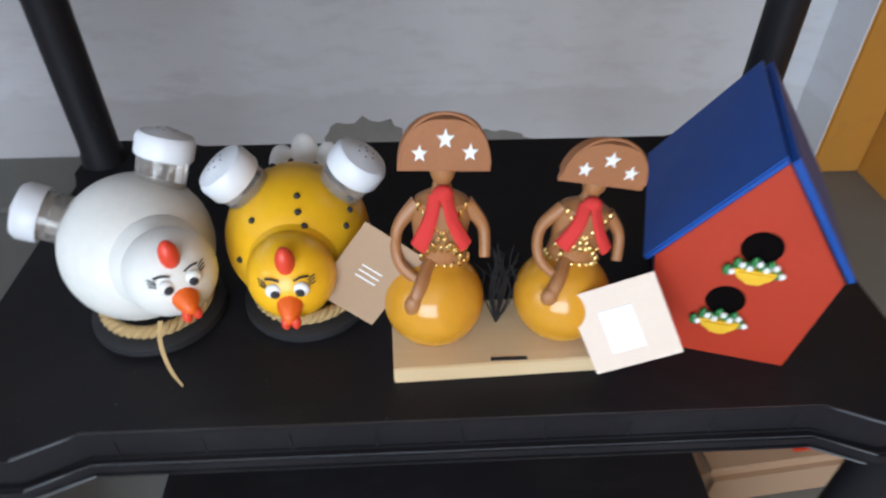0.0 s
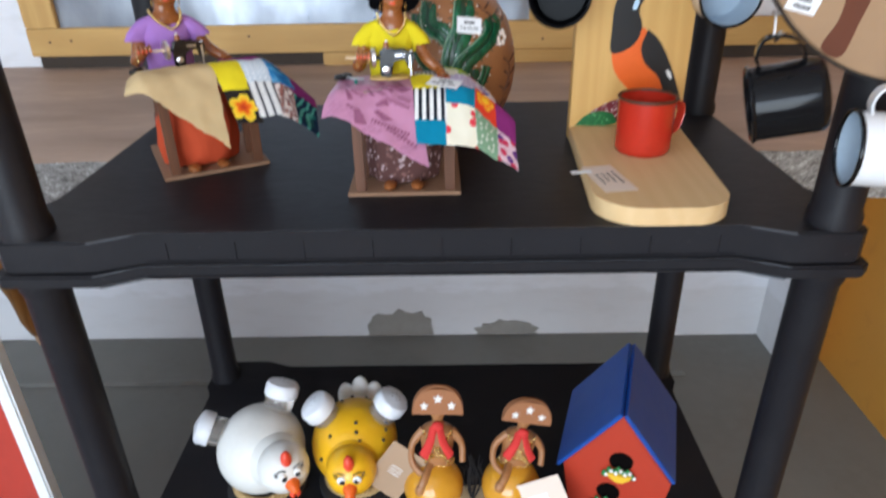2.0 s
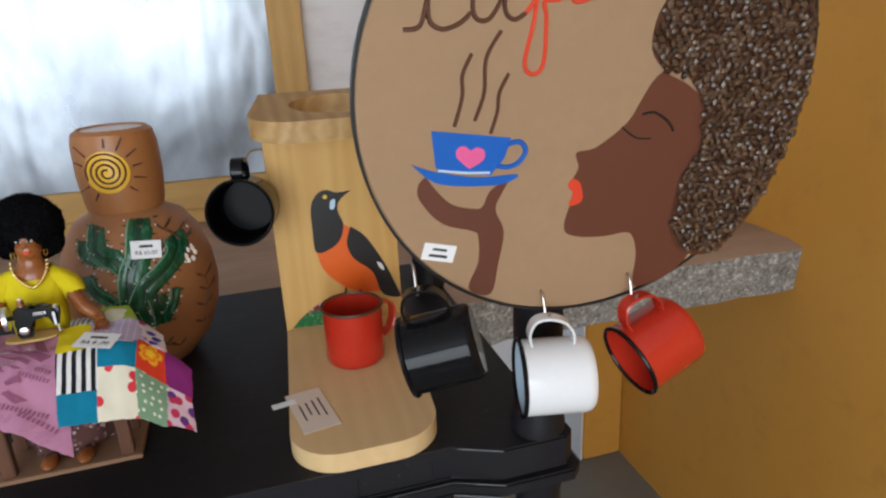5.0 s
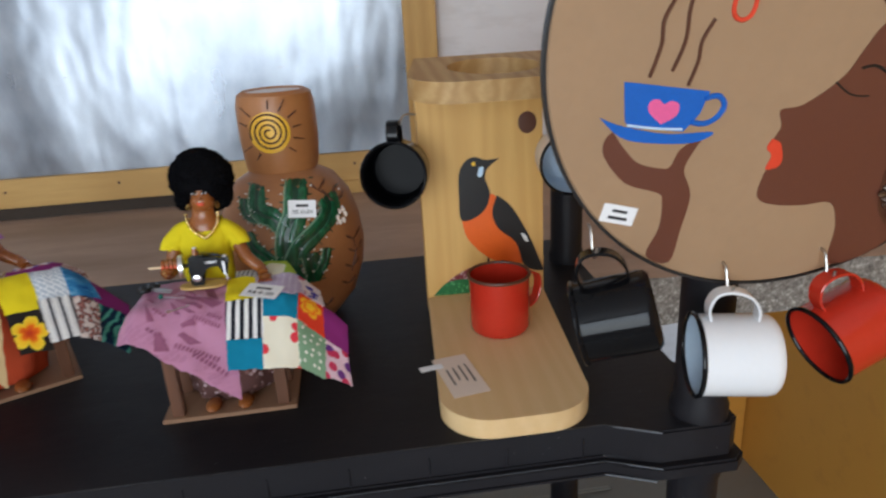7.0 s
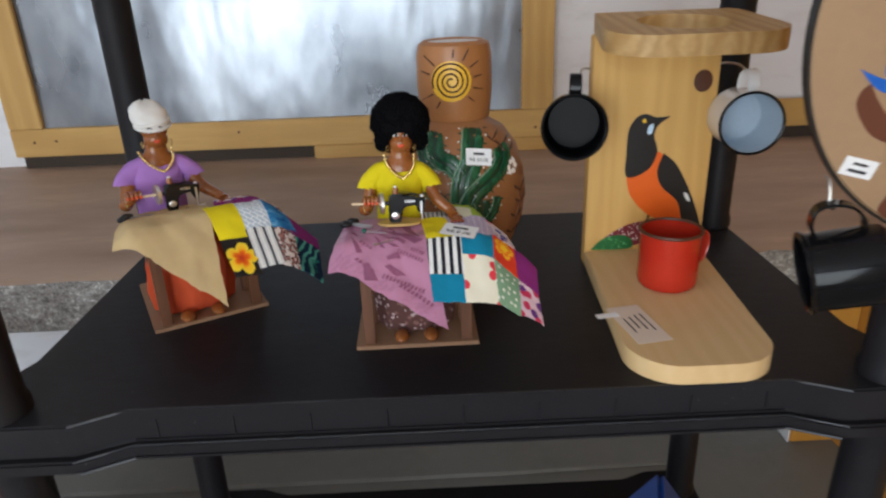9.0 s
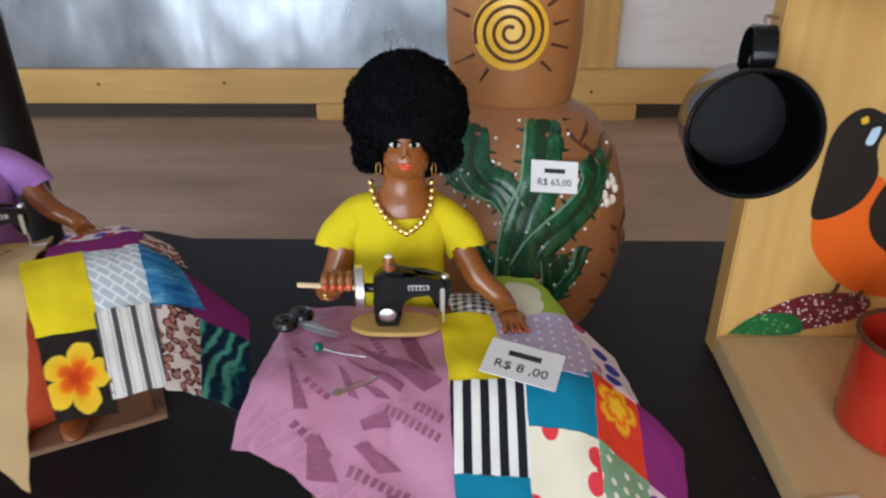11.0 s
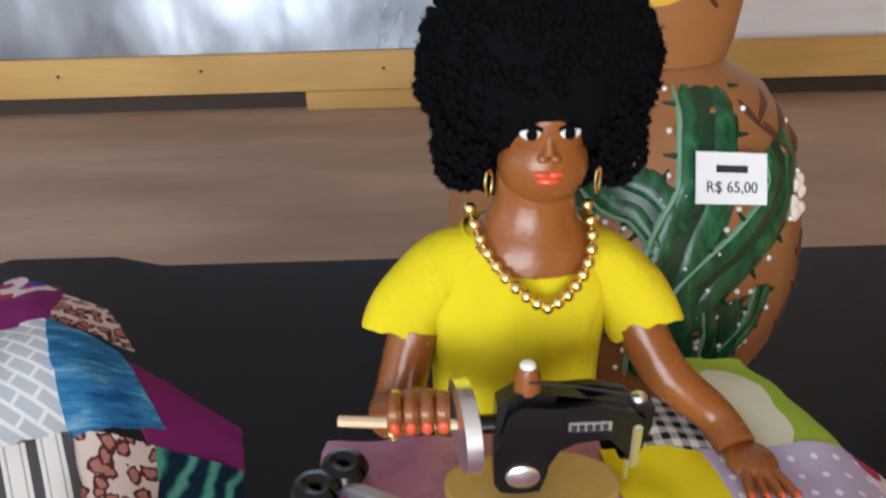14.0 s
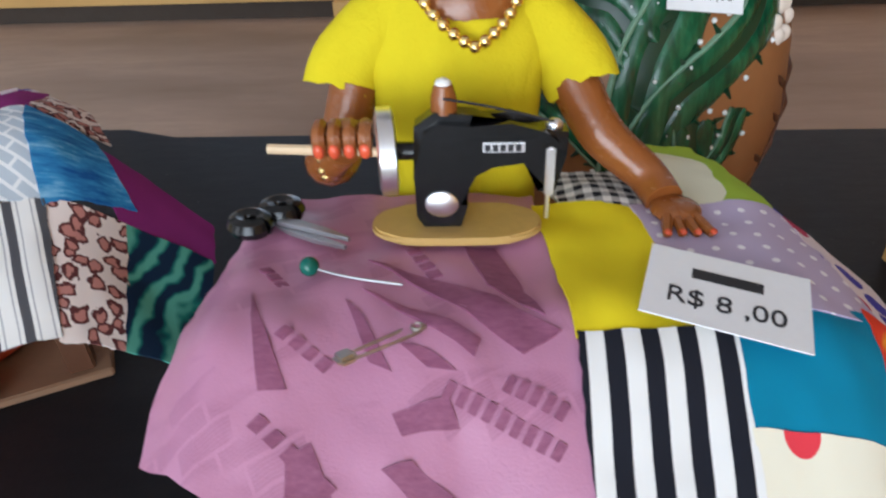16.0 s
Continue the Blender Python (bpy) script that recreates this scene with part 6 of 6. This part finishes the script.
mug("enamel_mug", "white enamel mug with black rim hanging by its handle", hanging(0.418, DY + 0.003, 1.4380, (-0.95, 0.22, 0.0), 0.0345, 0.063), M_WHITE_ENAMEL, M_BLUE_ENAMEL, M_BLACK_ENAMEL, 0.0345, 0.063)
mug("enamel_mug", "red enamel mug with dark rim hanging by its handle", hanging(0.502, DY + 0.001, 1.4430, (-0.87, -0.08, -0.36), 0.0345, 0.062), M_RED_ENAMEL, M_RED_ENAMEL, M_BLACK_ENAMEL, 0.0345, 0.062)

# ---- lower tray ----
LZ = 0.7172


def shaker(m):
    """A glass salt shaker about its axis, from the body outwards."""
    t = thing("salt_shaker", "small glass salt shaker with a white plastic lid", "shaker", m, "salt shakers")
    bm = bmesh.new()
    lathe(bm, [(0, 0.0), (0.022, 0.0), (0.0235, 0.004), (0.0235, 0.040), (0.021, 0.043), (0, 0.043)], I4, 28)
    part("glass_body", bm, M_GLASS, t, "clear glass body")
    bm = bmesh.new()
    lathe(bm, [(0.0262, 0.036), (0.0272, 0.038), (0.0272, 0.053), (0.024, 0.058), (0.012, 0.0615), (0.004, 0.064), (0, 0.064)], I4, 36)
    lid = part("lid", bm, M_LID, t, "white plastic lid")
    for i in range(7):
        a = 2 * math.pi * i / 6
        r = 0.008 if i < 6 else 0
        bm = bmesh.new()
        lathe(bm, [(0, 0.0003), (0.0011, 0.0002), (0.0011, -0.001), (0, -0.001)], pose(r * math.cos(a), r * math.sin(a), 0.0627 if r else 0.0641), 8)
        part("hole", bm, M_INK, lid)
    return t


def chicken(name, label, m, mat, head_at, look_deg, dots, seed, tail=False):
    """A painted clay hen that holds two shakers, as one mesh; it stands on a black ring stand."""
    random.seed(seed)
    bm = bmesh.new()
    hx, hy, hz = head_at
    def body():
        ball(bm, (0, 0, 0.088), (0.070, 0.074, 0.070), I4, 40, 26)
        ball(bm, (hx * 0.55, hy * 0.55, 0.088 + (hz - 0.088) * 0.5), (0.045, 0.045, 0.045), I4, 24, 16)
        ball(bm, (hx, hy, hz), 0.0395, I4, 32, 20)
    span(bm, body, 0)
    h = Matrix.Translation((hx, hy, hz)) @ pose(0, 0, 0, 0, 0, look_deg)
    def red():
        ball(bm, (0, -0.0235, 0.0345), (0.0082, 0.0085, 0.0150), h @ pose(0, 0, 0), 18, 12)
        for s in (-1, 1):
            ball(bm, (s * 0.004, -0.046, -0.014), (0.0045, 0.0055, 0.0075), h, 12, 8)
    span(bm, red, 1)
    def beak():
        lathe(bm, [(0.0115, 0), (0.0100, 0.007), (0.006, 0.015), (0, 0.022)], h @ Matrix.Translation((0, -0.036, -0.002)) @ pose(0, 0, 0, 100), 14)
    span(bm, beak, 2)
    def whites():
        for s in (-1, 1):
            ball(bm, (s * 0.0115, -0.0345, 0.0125), (0.0072, 0.0045, 0.0072), h, 14, 10)
    span(bm, whites, 3)
    if tail:
        span(bm, lambda: [ball(bm, (x, 0.066, z), (0.016, 0.010, 0.026), pose(0, 0, 0, -12, 4 * s, 0), 14, 10) for x, z, s in ((-0.016, 0.125, -1), (0.0, 0.136, 0), (0.016, 0.127, 1))], 3)
    def dark():
        for s in (-1, 1):
            ball(bm, (s * 0.0105, -0.0378, 0.0115), (0.0042, 0.0025, 0.0046), h, 12, 8)
            tube(bm, [(s * 0.006, -0.034, 0.0215), (s * 0.012, -0.0325, 0.0235), (s * 0.018, -0.029, 0.0215)], 0.0009, h, 6)
            for k in range(3):
                tube(bm, [(s * 0.0175, -0.0325, 0.014 + 0.003 * k), (s * 0.0235, -0.0295, 0.016 + 0.004 * k)], 0.0006, h, 5, False)
        for i in range(dots):
            a, e = random.uniform(0, 2 * math.pi), random.uniform(-0.2, 1.2)
            p = Vector((0.070 * math.cos(a) * math.cos(e), 0.074 * math.sin(a) * math.cos(e), 0.088 + 0.070 * math.sin(e)))
            ball(bm, p, 0.0032, I4, 8, 6)
    span(bm, dark, 4)
    return solo(name, bm, [mat, M_RED_PAINT, M_ORANGE_PAINT, M_WHITE_PAINT, M_INK], label, "figurine", m, "hen figurines")


def hen_stand(m):
    t = thing("ring_stand", "matt black round stand with a sisal rope ring", "stand", m, "ring stands")
    bm = bmesh.new()
    lathe(bm, [(0, 0), (0.062, 0), (0.066, 0.004), (0.066, 0.012), (0.060, 0.016), (0, 0.016)], I4, 44)
    part("base", bm, M_STAND, t)
    bm = bmesh.new()
    for k in range(3):
        tube(bm, [((0.050 + 0.0035 * math.cos(a * 14 + k * 2.09)) * math.cos(a), (0.050 + 0.0035 * math.cos(a * 14 + k * 2.09)) * math.sin(a), 0.0215 + 0.0035 * math.sin(a * 14 + k * 2.09)) for a in (2 * math.pi * i / 120 for i in range(121))], 0.0036, I4, 6, False)
    part("rope_ring", bm, M_ROPE, t, "twisted sisal rope ring")
    return t


def along(p, d):
    return Matrix.Translation(p) @ Vector(d).to_track_quat("Z", "Y").to_matrix().to_4x4()


hen_stand(pose(-0.292, 0.160, LZ))
hen_stand(pose(-0.140, 0.172, LZ))
chicken("hen_figurine", "white clay hen holding two shakers, red comb and orange beak", pose(-0.292, 0.162, LZ), M_CHICK_WHITE, (0.053, -0.066, 0.112), 32, 0, 2)
chicken("hen_figurine", "yellow clay hen with black dots holding two shakers", pose(-0.140, 0.174, LZ), M_CHICK_YELLOW, (0.004, -0.075, 0.102), 4, 22, 6, True)
shaker(along((-0.335, 0.165, LZ + 0.112), (-0.9, -0.05, 0.40)))
shaker(along((-0.270, 0.190, LZ + 0.130), (0.25, 0.35, 0.85)))
shaker(along((-0.168, 0.176, LZ + 0.124), (-0.55, -0.10, 0.80)))
shaker(along((-0.105, 0.182, LZ + 0.124), (0.58, 0.00, 0.80)))


def card_tag(name, label, m, w, h, mat, hole, bars):
    t = thing(name, label, "tag", m, "card tags")
    bm = bmesh.new()
    box(bm, (-w / 2, -0.0004, -h / 2), (w / 2, 0.0004, h / 2), 0.0003)
    part("card", bm, mat, t)
    if hole:
        bm = bmesh.new()
        lathe(bm, [(0.0018, -0.0006), (0.0033, -0.0008), (0.0033, -0.0004), (0.0018, -0.0004)], pose(hole[0], 0, hole[1], 90), 16, True)
        part("eyelet", bm, M_INK, t)
    for i in range(bars):
        bm = bmesh.new()
        box(bm, (-0.011, -0.0010, 0.006 - 0.006 * i), (0.010, -0.0006, 0.0075 - 0.006 * i))
        part("print_bar", bm, M_PAPER if mat is M_KRAFT else M_INK, t)
    return t


card_tag("kraft_tag", "brown kraft card tag leaning against the yellow hen", pose(-0.068, 0.098, LZ + 0.098, -14, 34, -12), 0.062, 0.088, M_KRAFT, None, 3)
t = card_tag("card_tag", "cream card tag with a white sticker and eyelet", pose(0.156, 0.050, LZ + 0.074, -22, -27, -6), 0.078, 0.080, M_CARD, (0.020, 0.031), 0)
bm = bmesh.new()
box(bm, (-0.018, -0.0012, -0.024), (0.012, -0.0006, 0.018))
part("sticker", bm, M_PAPER, t, "white paper sticker")
bm = bmesh.new()
tube(bm, [(-0.262, 0.092, LZ + 0.055), (-0.262, 0.078, LZ + 0.040), (-0.256, 0.066, LZ + 0.018), (-0.246, 0.058, LZ + 0.002)], [0.0024, 0.0022, 0.002, 0.001], I4, 6, True, 0.2)
solo("ribbon_tail", bm, M_ROPE, "thin pale ribbon hanging from the white hen", "ribbon")

bm = bmesh.new()
box(bm, (-0.047, 0.055, LZ), (0.153, 0.140, LZ + 0.020), 0.0012, pose(0, 0, 0, 0, 0, 2.0))
solo("wood_block", bm, M_BLOCK, "pale pine block under the two gourd dolls", "block")
bm = bmesh.new()
box(bm, (0.042, 0.0600, LZ + 0.0202), (0.076, 0.0640, LZ + 0.0206))
solo("maker_mark", bm, M_INK, "small dark maker's mark on the pine block", "label")


def gourd_doll(label, m, lean, seed, tall):
    """A folk doll with a half-moon leather hat sitting on a varnished gourd, as one mesh."""
    random.seed(seed)
    bm = bmesh.new()
    span(bm, lambda: ball(bm, (0, 0, 0.045), (0.047, 0.047, 0.0455), I4, 40, 26), 0)
    L = Matrix.Translation((0.006, 0.012, 0.086)) @ pose(0, 0, 0, -6, lean, 0) @ Matrix.Diagonal((1.06, 1.06, tall, 1))
    def tan():
        lathe(bm, [(0, -0.006), (0.0235, -0.004), (0.0220, 0.012), (0.0250, 0.032), (0.0220, 0.045), (0.0085, 0.052), (0.006, 0.062), (0, 0.062)], L @ Matrix.Diagonal((1, 0.75, 1, 1)), 24)
        ball(bm, (0, -0.001, 0.068), (0.0105, 0.0105, 0.0125), L, 20, 14)
        tube(bm, [(-0.020, 0, 0.041), (-0.036, -0.006, 0.024), (-0.034, -0.020, 0.004), (-0.012, -0.028, -0.010)], [0.0068, 0.0050, 0.0044, 0.0040], L, 10)
        tube(bm, [(0.020, 0, 0.041), (0.035, -0.004, 0.026), (0.037, -0.014, 0.006)], [0.0068, 0.0050, 0.0046], L, 10)
        tube(bm, [(-0.008, -0.010, 0.0), (-0.016, -0.032, -0.006), (-0.022, -0.040, -0.016)], [0.007, 0.0062, 0.006], L, 10)
        ball(bm, (-0.023, -0.041, -0.018), (0.0075, 0.006, 0.008), L, 12, 8)
    span(bm, tan, 1)
    def hat():
        pts = [(0.036 * math.cos(a), 0.040 * math.sin(a) ** 0.85 if 0 < a < math.pi else 0.0) for a in (math.pi * i / 24 for i in range(25))]
        pts = [(x, z - 0.004 * (1 - abs(x) / 0.04)) for x, z in pts]
        prism(bm, pts, 0.012, L @ Matrix.Translation((0, -0.006, 0.0715)) @ pose(0, 0, 0, 4) @ UP, 0.004)
        tube(bm, [(0.0345 * math.cos(a), -0.0185, 0.0715 + 0.0385 * math.sin(a) ** 0.85) for a in (math.pi * (0.04 + 0.92 * i / 16) for i in range(17))], 0.0012, L, 6)
    span(bm, hat, 2)
    def stars():
        for x, z, s in ((-0.019, 0.013, 0.0062), (0.0, 0.023, 0.0070), (0.019, 0.014, 0.0062)):
            pts = [(x + s * (1 if i % 2 == 0 else 0.45) * math.sin(i * math.pi / 5), z + s * (1 if i % 2 == 0 else 0.45) * math.cos(i * math.pi / 5)) for i in range(10)]
            prism(bm, pts[::-1], 0.0014, L @ Matrix.Translation((0, -0.0178, 0.0715)) @ pose(0, 0, 0, 4) @ UP)
    span(bm, stars, 3)
    def scarf():
        tube(bm, [(-0.006, -0.012, 0.052), (-0.010, -0.0205, 0.038), (-0.019, -0.0225, 0.018)], [0.0055, 0.006, 0.0075], L, 8, True, 0.5)
        tube(bm, [(0.003, -0.012, 0.052), (0.009, -0.0205, 0.036), (0.020, -0.0235, 0.020)], [0.0055, 0.006, 0.0065], L, 8, True, 0.5)
        ball(bm, (0, -0.011, 0.053), (0.009, 0.006, 0.006), L, 12, 8)
    span(bm, scarf, 4)
    def gold():
        for i in range(9):
            t = i / 8
            for a, b in (((-0.019, -0.011, 0.044), (0.016, -0.0175, 0.008)), ((0.019, -0.011, 0.044), (-0.016, -0.0175, 0.008)), ((-0.021, -0.0120, 0.014), (0.021, -0.0120, 0.014))):
                p = Vector(a).lerp(Vector(b), t) + Vector((0, -0.0045 * math.sin(math.pi * t), 0))
                ball(bm, p, (0.0022, 0.0020, 0.0036), L, 6, 5)
        for i in range(12):
            a = math.pi * (1 + i / 11)
            ball(bm, (0.0240 * math.cos(a), 0.0185 * math.sin(a), 0.000), (0.0022, 0.0020, 0.0034), L, 6, 5)
        for i in range(8):
            a = math.pi * (1 + i / 7)
            ball(bm, (0.0095 * math.cos(a), -0.001 + 0.0095 * math.sin(a), 0.0765), 0.0016, L, 6, 5)
    span(bm, gold, 5)
    return solo("gourd_doll", bm, [M_GOURD, M_TAN, M_LEATHER, M_WHITE_PAINT, M_SCARF, M_GOLD], label, "doll", m, "gourd dolls")


gourd_doll("small folk doll with leather hat on an orange gourd", pose(-0.010, 0.102, LZ + 0.020), 2, 3, 1.32)
gourd_doll("second folk doll tilted on an orange gourd, beside birdhouse", pose(0.111, 0.102, LZ + 0.020) @ Matrix.Scale(0.97, 4), 10, 5, 1.16)
# small dark wire plant between the gourd dolls
random.seed(21)
SPRIG = thing("dried_sprig", "small dark dried sprig on the pine block", "sprig", pose(0.052, 0.110, LZ + 0.020))
for i in range(22):
    a, r = random.uniform(0, 6.28), random.uniform(0.004, 0.019)
    h = random.uniform(0.05, 0.105)
    bm = bmesh.new()
    tube(bm, [(0, 0, 0), (r * math.cos(a), 0.5 * r * math.sin(a), 0.5 * h), (0.7 * r * math.cos(a + 0.6), 0.7 * r * math.sin(a), 0.8 * h), (1.3 * r * math.cos(a + 1.0), 0.7 * r * math.sin(a), h)], [0.0009, 0.0007, 0.0006, 0.0003], I4, 5)
    part("twig", bm, M_STAND, SPRIG)

# ---- birdhouse ----
HOUSE = thing("birdhouse", "red painted wooden birdhouse with a blue gable roof", "birdhouse", spun(0.2070, 0.094, LZ, -17.5))
W = 0.124
FACE = [(0.0, 0.0), (W, 0.0), (W + 0.016, 0.112), (W / 2 - 0.001, 0.222), (-0.018, 0.112)]
bm = bmesh.new()
prism(bm, FACE, 0.012, Matrix.Translation((0, 0.012, 0)) @ UP, 0.0012)
front = part("front_wall", bm, M_HOUSE_RED, HOUSE)
bm = bmesh.new()
prism(bm, FACE, 0.010, Matrix.Translation((0, 0.150, 0)) @ UP, 0.001)
part("back_wall", bm, M_HOUSE_RED, HOUSE)
for s, (a, b) in enumerate((((0.0, 0.0), (-0.018, 0.112)), ((W, 0.0), (W + 0.016, 0.112)))):
    k = 1 if s == 0 else -1
    bm = bmesh.new()
    prism(bm, [a, b, (b[0] + 0.009 * k, b[1]), (a[0] + 0.009 * k, a[1])], 0.126, Matrix.Translation((0, 0.139, 0)) @ UP)
    part("side_wall", bm, M_HOUSE_BLUE, HOUSE, "blue painted side wall")
apex = (W / 2 - 0.001, 0.2235)
for name, eave in (("roof_left", (-0.023, 0.107)), ("roof_right", (W + 0.0165, 0.116))):
    d = (Vector(eave) - Vector(apex)).normalized()
    n = Vector((-d.y, d.x)) * (1 if d.x > 0 else -1)
    o = [Vector(apex) + n * 0.0005, Vector(eave) + n * 0.0005, Vector(eave) + n * 0.0060, Vector(apex) + n * 0.0060 + Vector((0, 0.002))]
    bm = bmesh.new()
    prism(bm, [(p.x, p.y) for p in (o if d.x < 0 else o[::-1])], 0.183, Matrix.Translation((0, 0.178, 0)) @ UP, 0.0015)
    part(name, bm, M_HOUSE_BLUE, HOUSE, "blue painted roof board")
bm = bmesh.new()
rd = (Vector((-0.026, 0.104)) - Vector(apex)).normalized()
rn = Vector((rd.y, -rd.x))
ra = Vector(apex) + rd * 0.012 + rn * 0.0062
prism(bm, [tuple(ra), tuple(ra + rn * 0.0005), tuple(ra + rn * 0.0005 + rd * 0.020), tuple(ra + rd * 0.020)], 0.012, Matrix.Translation((0, 0.168, 0)) @ UP)
part("roof_sticker", bm, M_PAPER, HOUSE, "small white paper sticker")
for cx, cz in ((0.066, 0.137), (0.053, 0.072)):
    bm = bmesh.new()
    lathe(bm, [(0, 0.0), (0.0175, 0.0), (0.0175, 0.0006), (0, 0.0006)], pose(cx, 0.0002, cz, 90), 28)
    hole = part("entrance_hole", bm, M_HOLE, HOUSE, "dark round entrance hole")
    bm = bmesh.new()
    pts = [(0.0175 * math.cos(a), 0.014 * math.sin(a)) for a in (math.pi + math.pi * i / 16 for i in range(17))]
    prism(bm, pts, 0.010, Matrix.Translation((cx, 0.0, cz - 0.020)) @ UP, 0.002)
    part("nest_cup", bm, M_YELLOW_PAINT, HOUSE, "yellow painted nest cup")
    for i in range(7):
        for mat, dz, nm in ((M_GREEN_PAINT, 0.0, "green_leaf"), (M_WHITE_PAINT, 0.003, "white_petal")):
            bm = bmesh.new()
            x = cx - 0.0225 + 0.0068 * i
            z = cz - 0.0165 - 0.00022 * ((x - cx) / 0.004) ** 2
            ball(bm, (x + (0.0034 if dz else 0), -0.004 - dz, z + 0.005 * (i % 2) - 0.002 + (0.001 if dz else 0)), (0.0030, 0.0026, 0.0034) if dz else (0.0038, 0.0030, 0.0062), I4, 10, 6)
            part(nm, bm, mat, hole)

# ---- things beside and below the shelf unit ----
M_PANEL_RED = plain("red_poster_print", (0.40, 0.035, 0.02), 0.5, 0.12, 9)
M_FRAME_WHITE = plain("white_frame_paint", (0.74, 0.76, 0.77), 0.4, 0.06, 20)
PANEL = thing("framed_poster", "tall red and white poster in a white frame, leaning", "poster", pose(-0.616, 0.098, 0.0))
for lo, hi in (((-0.022, 0, 0), (0, 0.024, 1.16)), ((-0.62, 0, 0), (-0.598, 0.024, 1.16)), ((-0.598, 0, 1.138), (-0.022, 0.024, 1.16)), ((-0.598, 0, 0), (-0.022, 0.024, 0.022))):
    bm = bmesh.new()
    box(bm, lo, hi, 0.003)
    part("frame_bar", bm, M_FRAME_WHITE, PANEL)
bm = bmesh.new()
box(bm, (-0.5975, 0.008, 0.0225), (-0.0225, 0.016, 1.1375))
part("print_sheet", bm, M_PANEL_RED, PANEL, "flat red printed sheet")
bm = bmesh.new()
pts = [(-0.21 + 0.17 * math.cos(a), 0.36 + 0.27 * math.sin(a)) for a in (2 * math.pi * i / 40 for i in range(40))]
prism(bm, pts, 0.002, Matrix.Translation((0, 0.008, 0)) @ UP)
part("print_shape", bm, M_PAPER, PANEL, "large white printed shape")

M_CARVED = wood("carved_amber_wood", (0.42, 0.22, 0.06), (0.22, 0.10, 0.025), 14, "Z", 0.4)
CARV = thing("carved_ornament", "carved amber wood ornament hanging from the ledge", "ornament", pose(-0.945, 0.640, 0.685))
bm = bmesh.new()
tube(bm, [(0, 0, 0.03), (-0.006, 0, 0.07), (-0.018, 0.002, 0.13), (-0.040, 0.004, 0.24), (-0.075, 0.006, 0.36)], [0.017, 0.026, 0.024, 0.036, 0.020], I4, 16)
part("carved_body", bm, M_CARVED, CARV)
bm = bmesh.new()
tube(bm, [(0.004, 0, 0.0), (0.003, 0, 0.012), (0, 0, 0.034)], [0.013, 0.016, 0.016], I4, 12)
part("pale_tip", bm, M_STICK, CARV, "pale unstained wooden tip")
bm = bmesh.new()
tube(bm, [(-0.075, 0.006, 0.36), (-0.078, 0.028, 0.43), (-0.078, 0.034, 0.44)], 0.003, I4, 6)
part("cord", bm, M_ROPE, CARV)

BAG = thing("paper_parcel", "brown paper parcel with a red patch on floor", "parcel", spun(0.66, 0.40, 0.0, 6))
bm = bmesh.new()
box(bm, (-0.17, -0.09, 0), (0.19, 0.10, 0.105), 0.016, I4, 3)
for v in bm.verts:
    v.co += Vector((noise.noise(v.co * 14), noise.noise(v.co * 14 + Vector((5, 0, 0))), 0)) * 0.006
part("parcel_body", bm, M_KRAFT, BAG)
bm = bmesh.new()
box(bm, (0.02, -0.06, 0.1055), (0.10, 0.07, 0.1075), 0.0006)
part("red_patch", bm, M_RED_PAINT, BAG, "red printed patch")
